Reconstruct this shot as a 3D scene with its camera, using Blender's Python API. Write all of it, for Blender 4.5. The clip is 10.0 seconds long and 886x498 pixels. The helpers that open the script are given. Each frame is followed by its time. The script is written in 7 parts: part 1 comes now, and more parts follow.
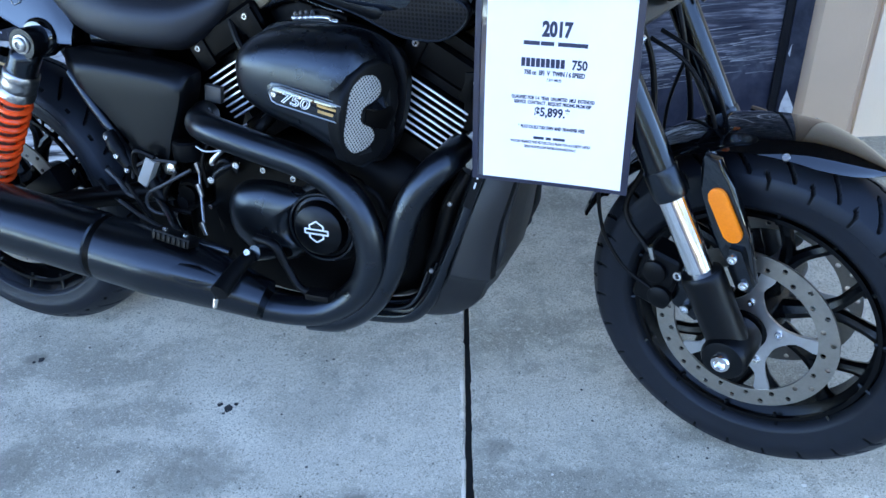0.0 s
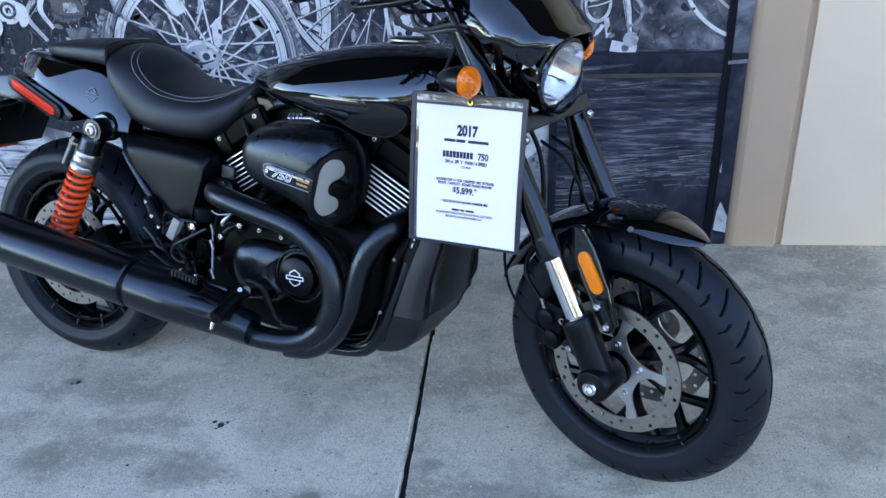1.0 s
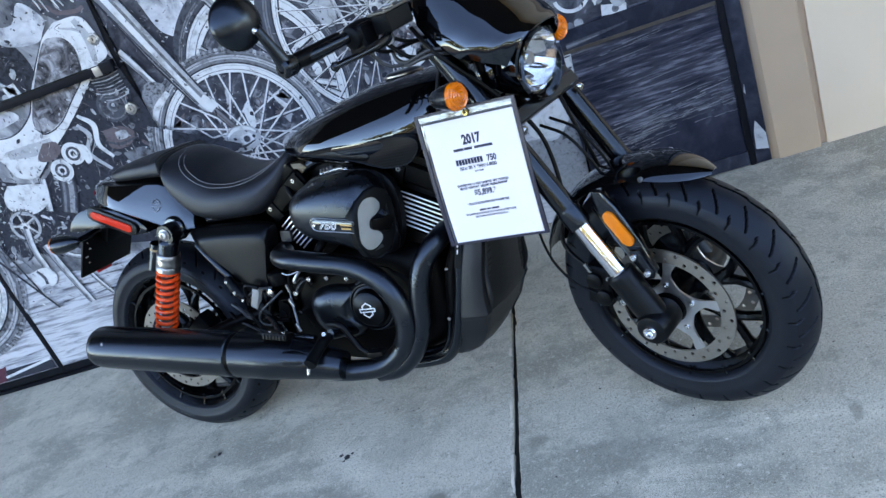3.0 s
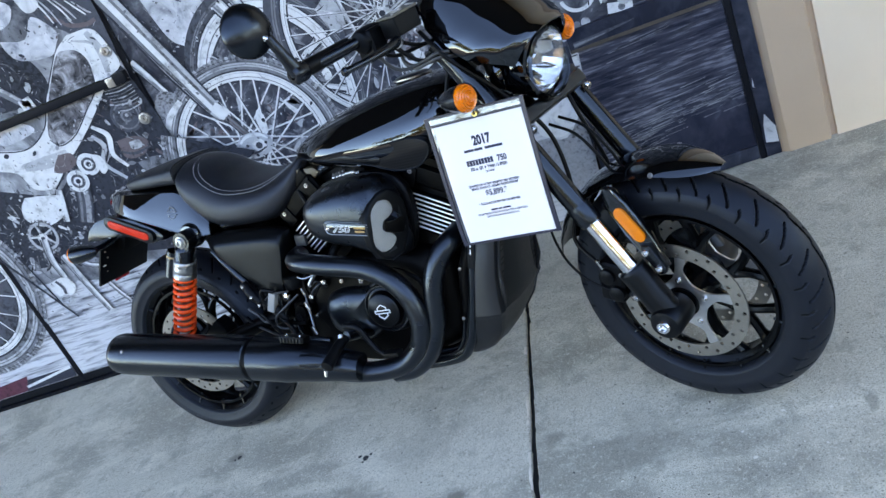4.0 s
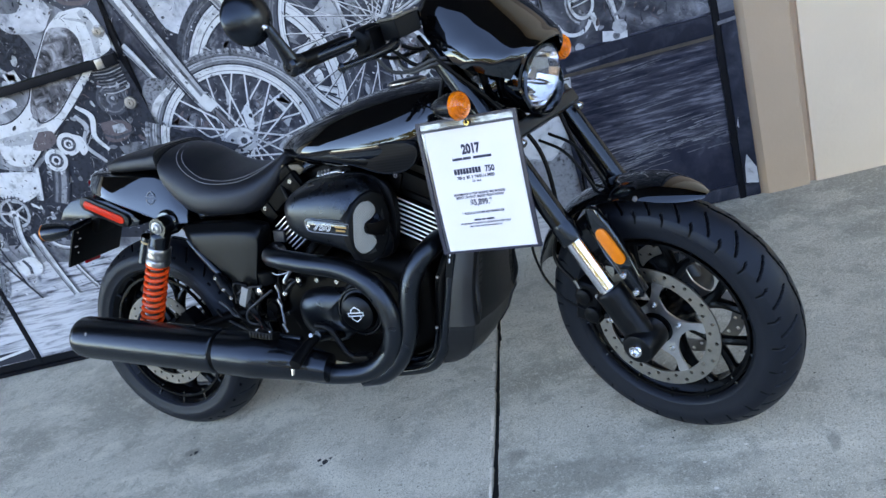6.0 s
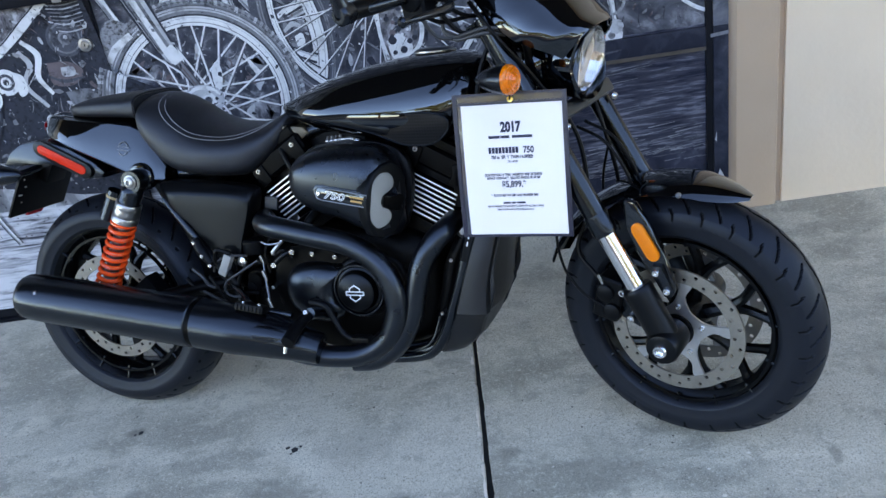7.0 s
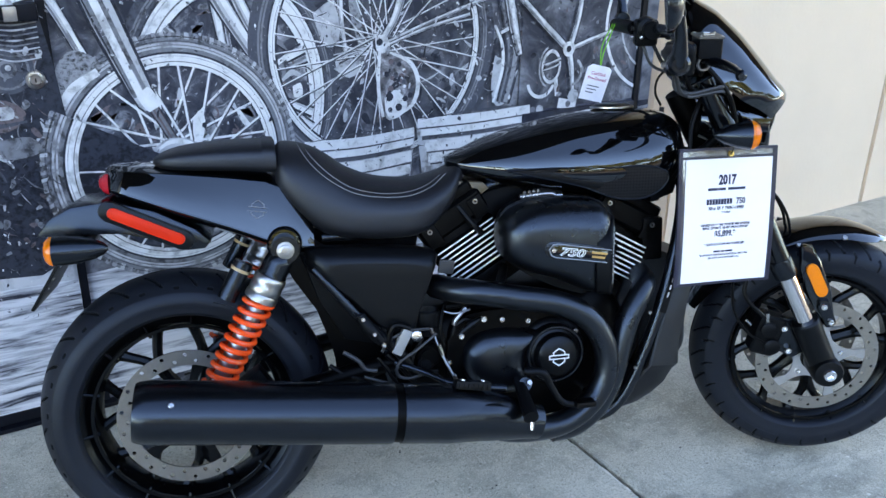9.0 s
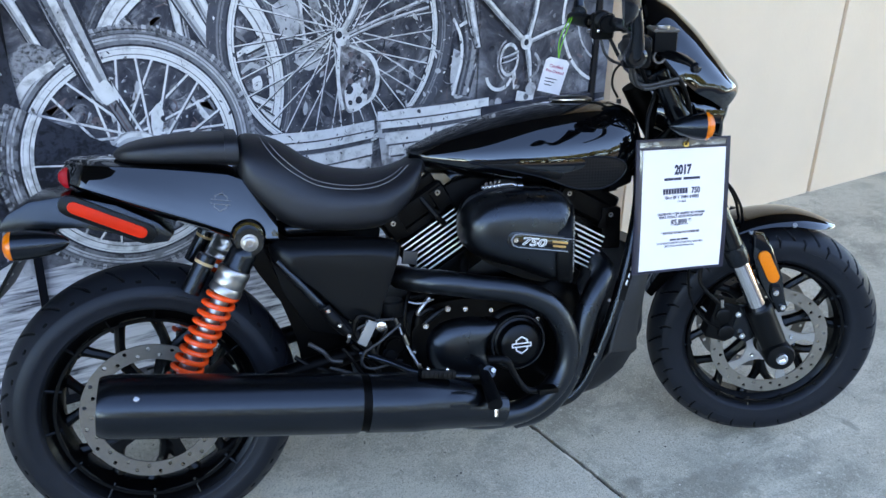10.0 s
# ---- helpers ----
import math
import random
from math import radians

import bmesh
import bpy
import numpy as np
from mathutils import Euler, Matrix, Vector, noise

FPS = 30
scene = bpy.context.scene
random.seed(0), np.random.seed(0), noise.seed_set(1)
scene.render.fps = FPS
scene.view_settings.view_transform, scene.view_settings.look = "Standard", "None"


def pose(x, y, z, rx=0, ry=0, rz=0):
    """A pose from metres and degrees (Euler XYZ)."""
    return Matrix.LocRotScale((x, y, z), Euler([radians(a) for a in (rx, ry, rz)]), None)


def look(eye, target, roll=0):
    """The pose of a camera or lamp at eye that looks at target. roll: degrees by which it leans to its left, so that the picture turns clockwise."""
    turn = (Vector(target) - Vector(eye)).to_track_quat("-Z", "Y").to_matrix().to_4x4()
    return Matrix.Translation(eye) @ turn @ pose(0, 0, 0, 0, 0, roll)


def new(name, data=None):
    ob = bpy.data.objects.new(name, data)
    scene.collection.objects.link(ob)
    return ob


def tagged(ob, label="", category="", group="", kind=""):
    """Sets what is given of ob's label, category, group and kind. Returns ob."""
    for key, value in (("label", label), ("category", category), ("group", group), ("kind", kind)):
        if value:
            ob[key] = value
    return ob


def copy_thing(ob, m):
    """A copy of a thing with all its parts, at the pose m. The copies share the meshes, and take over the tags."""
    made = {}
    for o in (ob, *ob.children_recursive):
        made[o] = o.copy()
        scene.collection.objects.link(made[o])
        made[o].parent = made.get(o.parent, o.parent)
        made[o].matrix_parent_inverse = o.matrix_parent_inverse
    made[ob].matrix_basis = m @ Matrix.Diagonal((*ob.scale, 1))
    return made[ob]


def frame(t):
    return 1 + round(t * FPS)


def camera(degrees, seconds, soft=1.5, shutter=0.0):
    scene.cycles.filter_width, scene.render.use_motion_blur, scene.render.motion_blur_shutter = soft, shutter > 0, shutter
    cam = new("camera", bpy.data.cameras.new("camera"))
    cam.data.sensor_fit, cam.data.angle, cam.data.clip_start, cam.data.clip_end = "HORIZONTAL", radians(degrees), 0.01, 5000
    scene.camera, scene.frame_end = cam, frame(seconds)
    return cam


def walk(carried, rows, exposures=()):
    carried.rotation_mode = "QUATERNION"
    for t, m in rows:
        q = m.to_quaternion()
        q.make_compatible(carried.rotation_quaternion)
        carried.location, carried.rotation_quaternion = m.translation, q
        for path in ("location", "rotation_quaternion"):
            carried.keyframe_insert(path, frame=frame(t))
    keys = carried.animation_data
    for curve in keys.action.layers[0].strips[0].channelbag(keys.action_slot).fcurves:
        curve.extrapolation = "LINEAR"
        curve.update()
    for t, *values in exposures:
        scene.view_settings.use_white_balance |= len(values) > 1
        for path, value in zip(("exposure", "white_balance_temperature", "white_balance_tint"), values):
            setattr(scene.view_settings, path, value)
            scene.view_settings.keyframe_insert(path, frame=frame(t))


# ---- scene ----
cam = camera(55.7, 10.0)
PATH = [
    (0, (0.366, -1.015, 1.235), (0.291, 0.624, 0.093), -3.5),
    (0.5, (0.467, -1.286, 1.267), (0.346, 0.343, 0.112), -2.6),
    (1, (0.601, -1.443, 1.333), (0.419, 0.339, 0.442), -2.1),
    (1.5, (0.718, -1.555, 1.372), (0.393, 0.227, 0.522), -7.5),
    (2, (0.75, -1.59, 1.377), (0.384, 0.181, 0.523), -17.6),
    (2.5, (0.755, -1.58, 1.374), (0.362, 0.19, 0.53), -20.9),
    (4, (0.76, -1.6, 1.382), (0.311, 0.169, 0.564), -23.9),
    (4.5, (0.751, -1.616, 1.38), (0.307, 0.163, 0.58), -23.2),
    (5, (0.739, -1.62, 1.376), (0.303, 0.163, 0.581), -21.6),
    (5.5, (0.734, -1.617, 1.372), (0.33, 0.173, 0.577), -19.9),
    (5.7, (0.738, -1.617, 1.367), (0.34, 0.174, 0.573), -19.1),
    (6.8, (0.521, -1.563, 1.342), (0.345, 0.245, 0.505), -11.6),
    (7, (0.395, -1.539, 1.343), (0.31, 0.266, 0.485), -9.3),
    (7.5, (0.02, -1.363, 1.298), (0.17, 0.431, 0.428), -5.7),
    (8, (-0.416, -1.152, 1.323), (0.064, 0.619, 0.526), -1.8),
    (8.5, (-0.838, -1.072, 1.349), (-0.014, 0.583, 0.587), -0.3),
    (9, (-0.982, -1.044, 1.358), (-0.013, 0.529, 0.593), 1.2),
    (9.5, (-1.008, -1.05, 1.36), (0.016, 0.482, 0.584), 1.7),
    (10, (-1.005, -1.055, 1.359), (0.048, 0.459, 0.583), 1.8),
]
walk(cam, [(t, look(eye, target, roll)) for t, eye, target, roll in PATH],
     [(0.0, 3.78, 7900, 14), (0.5, 3.52, 9000, 18), (1.1, 3.5, 8850, 17), (1.6, 3.55, 9500, 16), (2.5, 3.53, 9600, 16), (4.5, 3.6, 10400, 17), (7.0, 3.43, 9950, 18), (8.5, 3.70, 9850, 16), (9.5, 3.69, 9900, 16), (10.0, 3.60, 9950, 16)])

# ---- light: open shade beside a building, low sun from behind it ----
SUN_EL, SUN_AZ = 27.0, 25.0            # degrees; azimuth from +y towards +x
sun_to = Vector((math.sin(radians(SUN_AZ)) * math.cos(radians(SUN_EL)), math.cos(radians(SUN_AZ)) * math.cos(radians(SUN_EL)), math.sin(radians(SUN_EL))))
world = bpy.data.worlds.new("world")
scene.world = world
world.use_nodes = True
_n, _l = world.node_tree.nodes, world.node_tree.links
_n.clear()
_sky = _n.new("ShaderNodeTexSky")
_sky.sky_type, _sky.sun_disc = "NISHITA", False
_sky.sun_elevation, _sky.sun_rotation = radians(SUN_EL), radians(SUN_AZ)
_sky.air_density, _sky.dust_density, _sky.ozone_density = 0.9, 0.0, 5.0
_sky.altitude = 2000
_bg = _n.new("ShaderNodeBackground")
_bg.inputs["Strength"].default_value = 0.15
_wo = _n.new("ShaderNodeOutputWorld")
_l.new(_sky.outputs[0], _bg.inputs[0]); _l.new(_bg.outputs[0], _wo.inputs[0])
sun = new("sun", bpy.data.lights.new("sun", "SUN"))
sun.data.energy, sun.data.angle, sun.data.color = 4.0, radians(0.5), (1.0, 0.9, 0.76)
sun.matrix_world = look(sun_to * 50, (0, 0, 0))

# ---- materials ----
def mat(name, base=(0.5, 0.5, 0.5), rough=0.5, metal=0.0, var=0.12, scale=30.0, bump=0.1, bscale=200.0, bdist=0.001,
        coat=0.0, spec=0.5, big=3.0, rvar=0.1, tint=None):
    """A surface with two scales of colour variation, roughness variation and fine relief."""
    m = bpy.data.materials.new(name)
    m.use_nodes = True
    nt = m.node_tree
    n, l = nt.nodes, nt.links
    b = n["Principled BSDF"]
    b.inputs["Metallic"].default_value = metal
    b.inputs["Specular IOR Level"].default_value = spec
    b.inputs["Coat Weight"].default_value = coat
    if tint:
        b.inputs["Specular Tint"].default_value = (*tint, 1)
    b.inputs["Coat Roughness"].default_value = 0.03
    tc = n.new("ShaderNodeTexCoord")
    n1 = n.new("ShaderNodeTexNoise"); n1.inputs["Scale"].default_value = scale; n1.inputs["Detail"].default_value = 5
    n2 = n.new("ShaderNodeTexNoise"); n2.inputs["Scale"].default_value = big; n2.inputs["Detail"].default_value = 3
    l.new(tc.outputs["Object"], n1.inputs["Vector"]); l.new(tc.outputs["Object"], n2.inputs["Vector"])
    mx = n.new("ShaderNodeMath"); mx.operation = "MULTIPLY_ADD"; mx.inputs[1].default_value = 0.5
    l.new(n1.outputs["Fac"], mx.inputs[0])
    mh = n.new("ShaderNodeMath"); mh.operation = "MULTIPLY"; mh.inputs[1].default_value = 0.5
    l.new(n2.outputs["Fac"], mh.inputs[0]); l.new(mh.outputs[0], mx.inputs[2])
    cr = n.new("ShaderNodeValToRGB")
    cr.color_ramp.elements[0].position, cr.color_ramp.elements[1].position = 0.3, 0.7
    cr.color_ramp.elements[0].color = (*[c * (1 - var) for c in base], 1)
    cr.color_ramp.elements[1].color = (*[min(1, c * (1 + var)) for c in base], 1)
    l.new(mx.outputs[0], cr.inputs[0]); l.new(cr.outputs[0], b.inputs["Base Color"])
    rr = n.new("ShaderNodeMapRange")
    rr.inputs["From Min"].default_value, rr.inputs["From Max"].default_value = 0.3, 0.7
    rr.inputs["To Min"].default_value, rr.inputs["To Max"].default_value = max(0.0, rough * (1 - rvar)), min(1.0, rough * (1 + rvar))
    l.new(mx.outputs[0], rr.inputs[0]); l.new(rr.outputs[0], b.inputs["Roughness"])
    if bump:
        n3 = n.new("ShaderNodeTexNoise"); n3.inputs["Scale"].default_value = bscale; n3.inputs["Detail"].default_value = 3
        l.new(tc.outputs["Object"], n3.inputs["Vector"])
        bp = n.new("ShaderNodeBump"); bp.inputs["Strength"].default_value = bump; bp.inputs["Distance"].default_value = bdist
        l.new(n3.outputs["Fac"], bp.inputs["Height"]); l.new(bp.outputs[0], b.inputs["Normal"])
    return m


GLOSS = mat("gloss_black_paint", (0.0012, 0.0012, 0.0014), 0.03, 0, 0.1, bump=0, coat=0.6, rvar=0.3, spec=0.5, tint=(.64, .83, 1))
GLOSS.node_tree.nodes["Principled BSDF"].inputs["Coat IOR"].default_value = 1.55
SATIN = mat("satin_black_coat", (0.0016, 0.0017, 0.002), 0.25, 0, 0.15, 60, 0.06, 900, 0.0003, spec=0.55, tint=(.66, .82, 1))
CERAM = mat("ceramic_black_coat", (0.002, 0.0021, 0.0025), 0.28, 0, 0.15, 40, 0.05, 900, 0.0003, spec=0.62, tint=(.66, .82, 1), rvar=.04)
MATTE = mat("matte_black_plastic", (0.0022, 0.0022, 0.0025), 0.42, 0, 0.2, 80, 0.2, 1200, 0.0004, spec=0.13, tint=(.8, .9, 1))
DARK = mat("dark_engine_metal", (0.001, 0.001, 0.0011), 0.38, 0, 0.25, 60, 0.2, 600, 0.0006, spec=0.06)
RUBBER = mat("tyre_rubber", (0.0072, 0.0084, 0.0114), 0.46, 0, 0.22, 40, 0.25, 700, 0.0006, spec=0.24, tint=(.70, .84, 1))
HOSE = mat("hose_rubber", (0.0018, 0.0018, 0.0019), 0.4, 0, 0.15, 60, 0.1, spec=0.12)
RIM = mat("black_cast_wheel", (0.0012, 0.0012, 0.0014), 0.25, 0, 0.15, 60, 0.1, 900, 0.0004, spec=0.18, tint=(.8, .9, 1))
LEATHER = mat("seat_vinyl", (0.007, 0.007, 0.0085), 0.45, 0, 0.15, 60, 0.3, 900, 0.0006, spec=0.5, tint=(.82, .9, 1))
FORKTUBE = mat("fork_tube_enamel", (0.0014, 0.0015, 0.0018), 0.15, 0, 0.12, 50, 0.04, 800, 0.0003, spec=0.5, tint=(.75, .88, 1))
CHROME = mat("polished_chrome", (0.72, 0.73, 0.75), 0.08, 1.0, 0.05, 60, 0.03, 400, 0.0003)
STEEL = mat("brushed_steel", (0.36, 0.355, 0.35), 0.32, 1.0, 0.15, 120, 0.2, 700, 0.0003)
ROTOR = mat("brake_rotor_steel", (0.31, 0.29, 0.265), 0.42, 1.0, 0.14, 150, 0.2, 700, 0.0003)
SILVER = mat("silver_carrier_metal", (0.54, 0.54, 0.55), 0.34, 1.0, 0.1, 120, 0.1, 700, 0.0003)
BOLT = mat("zinc_bolt", (0.62, 0.62, 0.61), 0.25, 1.0, 0.1, 100, 0.1)
ALU = mat("machined_fin_edge", (0.85, 0.85, 0.85), 0.3, 0.6, 0.06, 150, 0.1)
ORANGE = mat("orange_spring_paint", (0.9, 0.07, 0.012), 0.25, 0, 0.1, 60, 0.05, spec=0.5)
COVER = mat("side_cover_plastic", (0.0018, 0.0018, 0.002), 0.34, 0, 0.2, 60, 0.12, 900, 0.0003, spec=0.22, tint=(.75, .87, 1))
BOWL = mat("lamp_reflector", (0.95, 0.95, 0.96), 0.06, 1.0, 0.03, 60, 0.03, 400, 0.0003)
ROTOR_DULL = mat("dull_rotor_steel", (0.17, 0.16, 0.15), 0.5, 1.0, 0.14, 150, 0.2, 700, 0.0003)

# ---- mesh tools ----
def link_mesh(name, bm, material, parent=None, label="", matrix=None, smooth=40.0):
    """Links a bmesh as one mesh object; edges sharper than smooth degrees stay sharp."""
    bmesh.ops.recalc_face_normals(bm, faces=bm.faces[:])
    me = bpy.data.meshes.new(name)
    if smooth:
        for f in bm.faces:
            f.smooth = True
        for e in bm.edges:
            if len(e.link_faces) == 2 and e.calc_face_angle(0) > radians(smooth):
                e.smooth = False
    bm.to_mesh(me)
    bm.free()
    for m in (material if isinstance(material, (list, tuple)) else (material,)):
        me.materials.append(m)
    ob = new(name, me)
    if parent is not None:
        ob.parent = parent
    if matrix is not None:
        ob.matrix_basis = matrix
    if label:
        tagged(ob, label)
    return ob


def part(name, bm, material, parent, label="", matrix=None, smooth=40.0):
    return link_mesh(name, bm, material, parent, label, matrix, smooth)


def empty(name, matrix, label, category, group="", kind=""):
    e = new(name)
    e.matrix_basis = matrix
    return tagged(e, label, category, group, kind)


def ring_of(c, u, v, r, n, ru=1.0):
    return [c + (u * math.cos(2 * math.pi * i / n) * ru + v * math.sin(2 * math.pi * i / n)) * r for i in range(n)]


def skin(bm, loops, caps=True, closed=False):
    """Bridges loops of equal length into a skin."""
    rows = [[bm.verts.new(p) for p in lp] for lp in loops]
    pairs = list(zip(rows, rows[1:])) + ([(rows[-1], rows[0])] if closed else [])
    n = len(rows[0])
    for a, b in pairs:
        for i in range(n):
            bm.faces.new((a[i], a[(i + 1) % n], b[(i + 1) % n], b[i]))
    if caps and not closed:
        bm.faces.new(rows[0][::-1])
        bm.faces.new(rows[-1])
    return bm


def spline(pts, per=6):
    """A smooth line through the points (Catmull-Rom)."""
    p = [Vector(q) for q in pts]
    if len(p) < 3:
        return p
    p = [2 * p[0] - p[1]] + p + [2 * p[-1] - p[-2]]
    out = []
    for i in range(1, len(p) - 2):
        a, b, c, d = p[i - 1:i + 3]
        for k in range(per):
            t = k / per
            out.append(0.5 * ((2 * b) + (c - a) * t + (2 * a - 5 * b + 4 * c - d) * t * t + (3 * b - a - 3 * c + d) * t ** 3))
    out.append(p[-2])
    return out


def tube(pts, r, seg=12, per=6, bm=None, smooth=True, flat=1.0, up=(0, 0, 1)):
    """A tube along a line; r is one radius or one for each point given."""
    bm = bm or bmesh.new()
    line = spline(pts, per) if smooth else [Vector(q) for q in pts]
    if isinstance(r, (int, float)):
        rs = [r] * len(line)
    else:
        rs = list(np.interp(np.linspace(0, len(r) - 1, len(line)), range(len(r)), r))
    loops, u = [], None
    for i, c in enumerate(line):
        d = (line[min(i + 1, len(line) - 1)] - line[max(i - 1, 0)]).normalized()
        if u is None:
            u = Vector(up).cross(d)
            if u.length < 1e-3:
                u = Vector((1, 0, 0)).cross(d)
        u = (u - d * u.dot(d)).normalized()
        loops.append(ring_of(c, u, d.cross(u), rs[i], seg, flat))
    return skin(bm, loops)


def turned(profile, seg=32, axis="y", bm=None, centre=(0, 0, 0), closed=False, caps=True):
    """Turns (radius, along) pairs round an axis."""
    bm = bm or bmesh.new()
    c = Vector(centre)
    A = {"x": Vector((1, 0, 0)), "y": Vector((0, 1, 0)), "z": Vector((0, 0, 1))}[axis] if isinstance(axis, str) else Vector(axis).normalized()
    u = A.orthogonal().normalized()
    loops = [ring_of(c + A * a, u, A.cross(u), max(r, 1e-5), seg) for r, a in profile]
    return skin(bm, loops, caps and not closed, closed)


def box(size, centre=(0, 0, 0), bevel=0.0, bm=None, turn=None, segs=2):
    bm = bm or bmesh.new()
    m = Matrix.Translation(centre) @ (turn or Matrix()) @ Matrix.Diagonal((*size, 1))
    vs = bmesh.ops.create_cube(bm, size=1, matrix=m)["verts"]
    if bevel:
        es = list({e for v in vs for e in v.link_edges})
        bmesh.ops.bevel(bm, geom=es, offset=bevel, segments=segs, profile=0.7, affect="EDGES")
    return bm


def plate(outline, y0, y1, bevel=0.0, bm=None, curve=0, segs=2):
    """A plate: an outline in x, z that goes from y0 to y1."""
    bm = bm or bmesh.new()
    pts = [(a, b) for a, b in outline]
    if curve:
        pts = [(v.x, v.z) for v in spline([(a, 0, b) for a, b in pts + pts[:1]], curve)[:-1]]
    lo = [bm.verts.new((a, y0, b)) for a, b in pts]
    hi = [bm.verts.new((a, y1, b)) for a, b in pts]
    n = len(pts)
    fs = [bm.faces.new(lo), bm.faces.new(hi[::-1])]
    for i in range(n):
        bm.faces.new((lo[i], hi[i], hi[(i + 1) % n], lo[(i + 1) % n]))
    if bevel:
        es = list({e for f in fs for e in f.edges})
        bmesh.ops.bevel(bm, geom=es, offset=bevel, segments=segs, profile=0.6, affect="EDGES")
    return bm


def bolt(c, axis, r=0.006, h=0.006, bm=None):
    """A socket-head bolt."""
    return turned([(r, 0), (r, h * 0.8), (r * 0.85, h), (r * 0.5, h), (r * 0.45, h * 0.5)], 10, axis, bm, c)

# ---- the place ----
LEAF_Y, WALL_Y = 1.215, 1.235


def concrete(name, base, seed=0.0, stains=()):
    """Trowelled concrete: blotches, dark stains, pores and pale flecks."""
    m = mat(name, base, 0.8, 0, 0.10, 45, 0.35, 240, 0.0012, big=2.2, spec=0.35)
    n, l = m.node_tree.nodes, m.node_tree.links
    b = n["Principled BSDF"]
    col = b.inputs["Base Color"].links[0].from_socket
    tc, mp = n.new("ShaderNodeTexCoord"), n.new("ShaderNodeMapping")
    mp.inputs["Location"].default_value = (seed, seed * 0.7, 0)
    l.new(tc.outputs["Object"], mp.inputs[0])

    def layer(col, scale, lo, hi, colour, fac, kind="n", detail=6, stretch=None):
        src = mp.outputs[0]
        if stretch:
            m2 = n.new("ShaderNodeMapping")
            m2.inputs["Rotation"].default_value = (0, 0, radians(stretch[1])); m2.inputs["Scale"].default_value = (stretch[0], 1, 1)
            l.new(src, m2.inputs[0]); src = m2.outputs[0]
        if kind == "n":
            t = n.new("ShaderNodeTexNoise"); t.inputs["Detail"].default_value = detail; t.inputs["Roughness"].default_value = 0.62
            out = t.outputs["Fac"]
        else:
            t = n.new("ShaderNodeTexVoronoi"); out = t.outputs["Distance"]
        t.inputs["Scale"].default_value = scale
        l.new(src, t.inputs["Vector"])
        r = n.new("ShaderNodeMapRange"); r.interpolation_type = "SMOOTHSTEP"
        r.inputs["From Min"].default_value, r.inputs["From Max"].default_value = lo, hi
        r.inputs["To Min"].default_value, r.inputs["To Max"].default_value = 0.0, fac
        l.new(out, r.inputs[0])
        x = n.new("ShaderNodeMix"); x.data_type = "RGBA"
        l.new(r.outputs[0], x.inputs["Factor"]); l.new(col, x.inputs["A"]); x.inputs["B"].default_value = (*colour, 1)
        return x.outputs["Result"]

    d = tuple(c * 0.55 for c in base)
    p = tuple(min(1, c * 1.35) for c in base)
    col = layer(col, 2.3, 0.45, 0.60, tuple(c * 0.5 for c in base), 0.9)
    col = layer(col, 5.5, 0.50, 0.62, p, 0.6, stretch=(0.45, 35))
    col = layer(col, 13, 0.54, 0.64, tuple(c * 0.5 for c in base), 0.55)
    col = layer(col, 60, 0.55, 0.66, p, 0.55)
    col = layer(col, 170, 0.50, 0.60, tuple(c * 0.65 for c in base), 0.5)
    col = layer(col, 130, 0.55, 0.63, p, 0.4)
    col = layer(col, 420, 0.50, 0.60, tuple(c * 0.55 for c in base), 0.7)
    col = layer(col, 300, 0.54, 0.62, p, 0.5)
    col = layer(col, 90, 0.25, 0.15, tuple(c * 0.4 for c in base), 0.5, "v")
    col = layer(col, 34, 0.10, 0.06, tuple(c * 0.3 for c in base), 0.8, "v")
    col = layer(col, 95, 0.17, 0.10, tuple(c * 0.3 for c in base), 0.7, "v")
    col = layer(col, 52, 0.09, 0.05, tuple(c * 0.22 for c in base), 0.8, "v")
    col = layer(col, 150, 0.22, 0.13, tuple(c * 0.28 for c in base), 0.85, "v")
    col = layer(col, 21, 0.07, 0.05, tuple(c * 0.2 for c in base), 0.8, "v")
    col = layer(col, 230, 0.16, 0.05, tuple(c * 0.3 for c in base), 0.6, "v")
    col = layer(col, 41, 0.055, 0.03, tuple(min(1, c * 1.8) for c in base), 0.7, "v")
    # oil and water stains, each with a torn outline
    wn = n.new("ShaderNodeTexNoise"); wn.inputs["Scale"].default_value = 26; wn.inputs["Detail"].default_value = 6; wn.inputs["Roughness"].default_value = 0.7
    l.new(tc.outputs["Object"], wn.inputs["Vector"])
    for x, y, r, k in stains:
        dm = n.new("ShaderNodeMapping"); dm.vector_type = "TEXTURE"
        dm.inputs["Location"].default_value, dm.inputs["Rotation"].default_value, dm.inputs["Scale"].default_value = (x, y, 0), (0, 0, radians(x * 400 % 90)), (r * 1.35, r, 1)
        l.new(tc.outputs["Object"], dm.inputs[0])
        dl = n.new("ShaderNodeVectorMath"); dl.operation = "LENGTH"
        l.new(dm.outputs[0], dl.inputs[0])
        da = n.new("ShaderNodeMath"); da.operation = "MULTIPLY_ADD"; da.inputs[1].default_value = 2.6
        l.new(wn.outputs["Fac"], da.inputs[0]); l.new(dl.outputs["Value"], da.inputs[2])
        dr = n.new("ShaderNodeMapRange"); dr.interpolation_type = "SMOOTHSTEP"
        dr.inputs["From Min"].default_value, dr.inputs["From Max"].default_value, dr.inputs["To Min"].default_value, dr.inputs["To Max"].default_value = 2.45, 1.75, 0.0, k
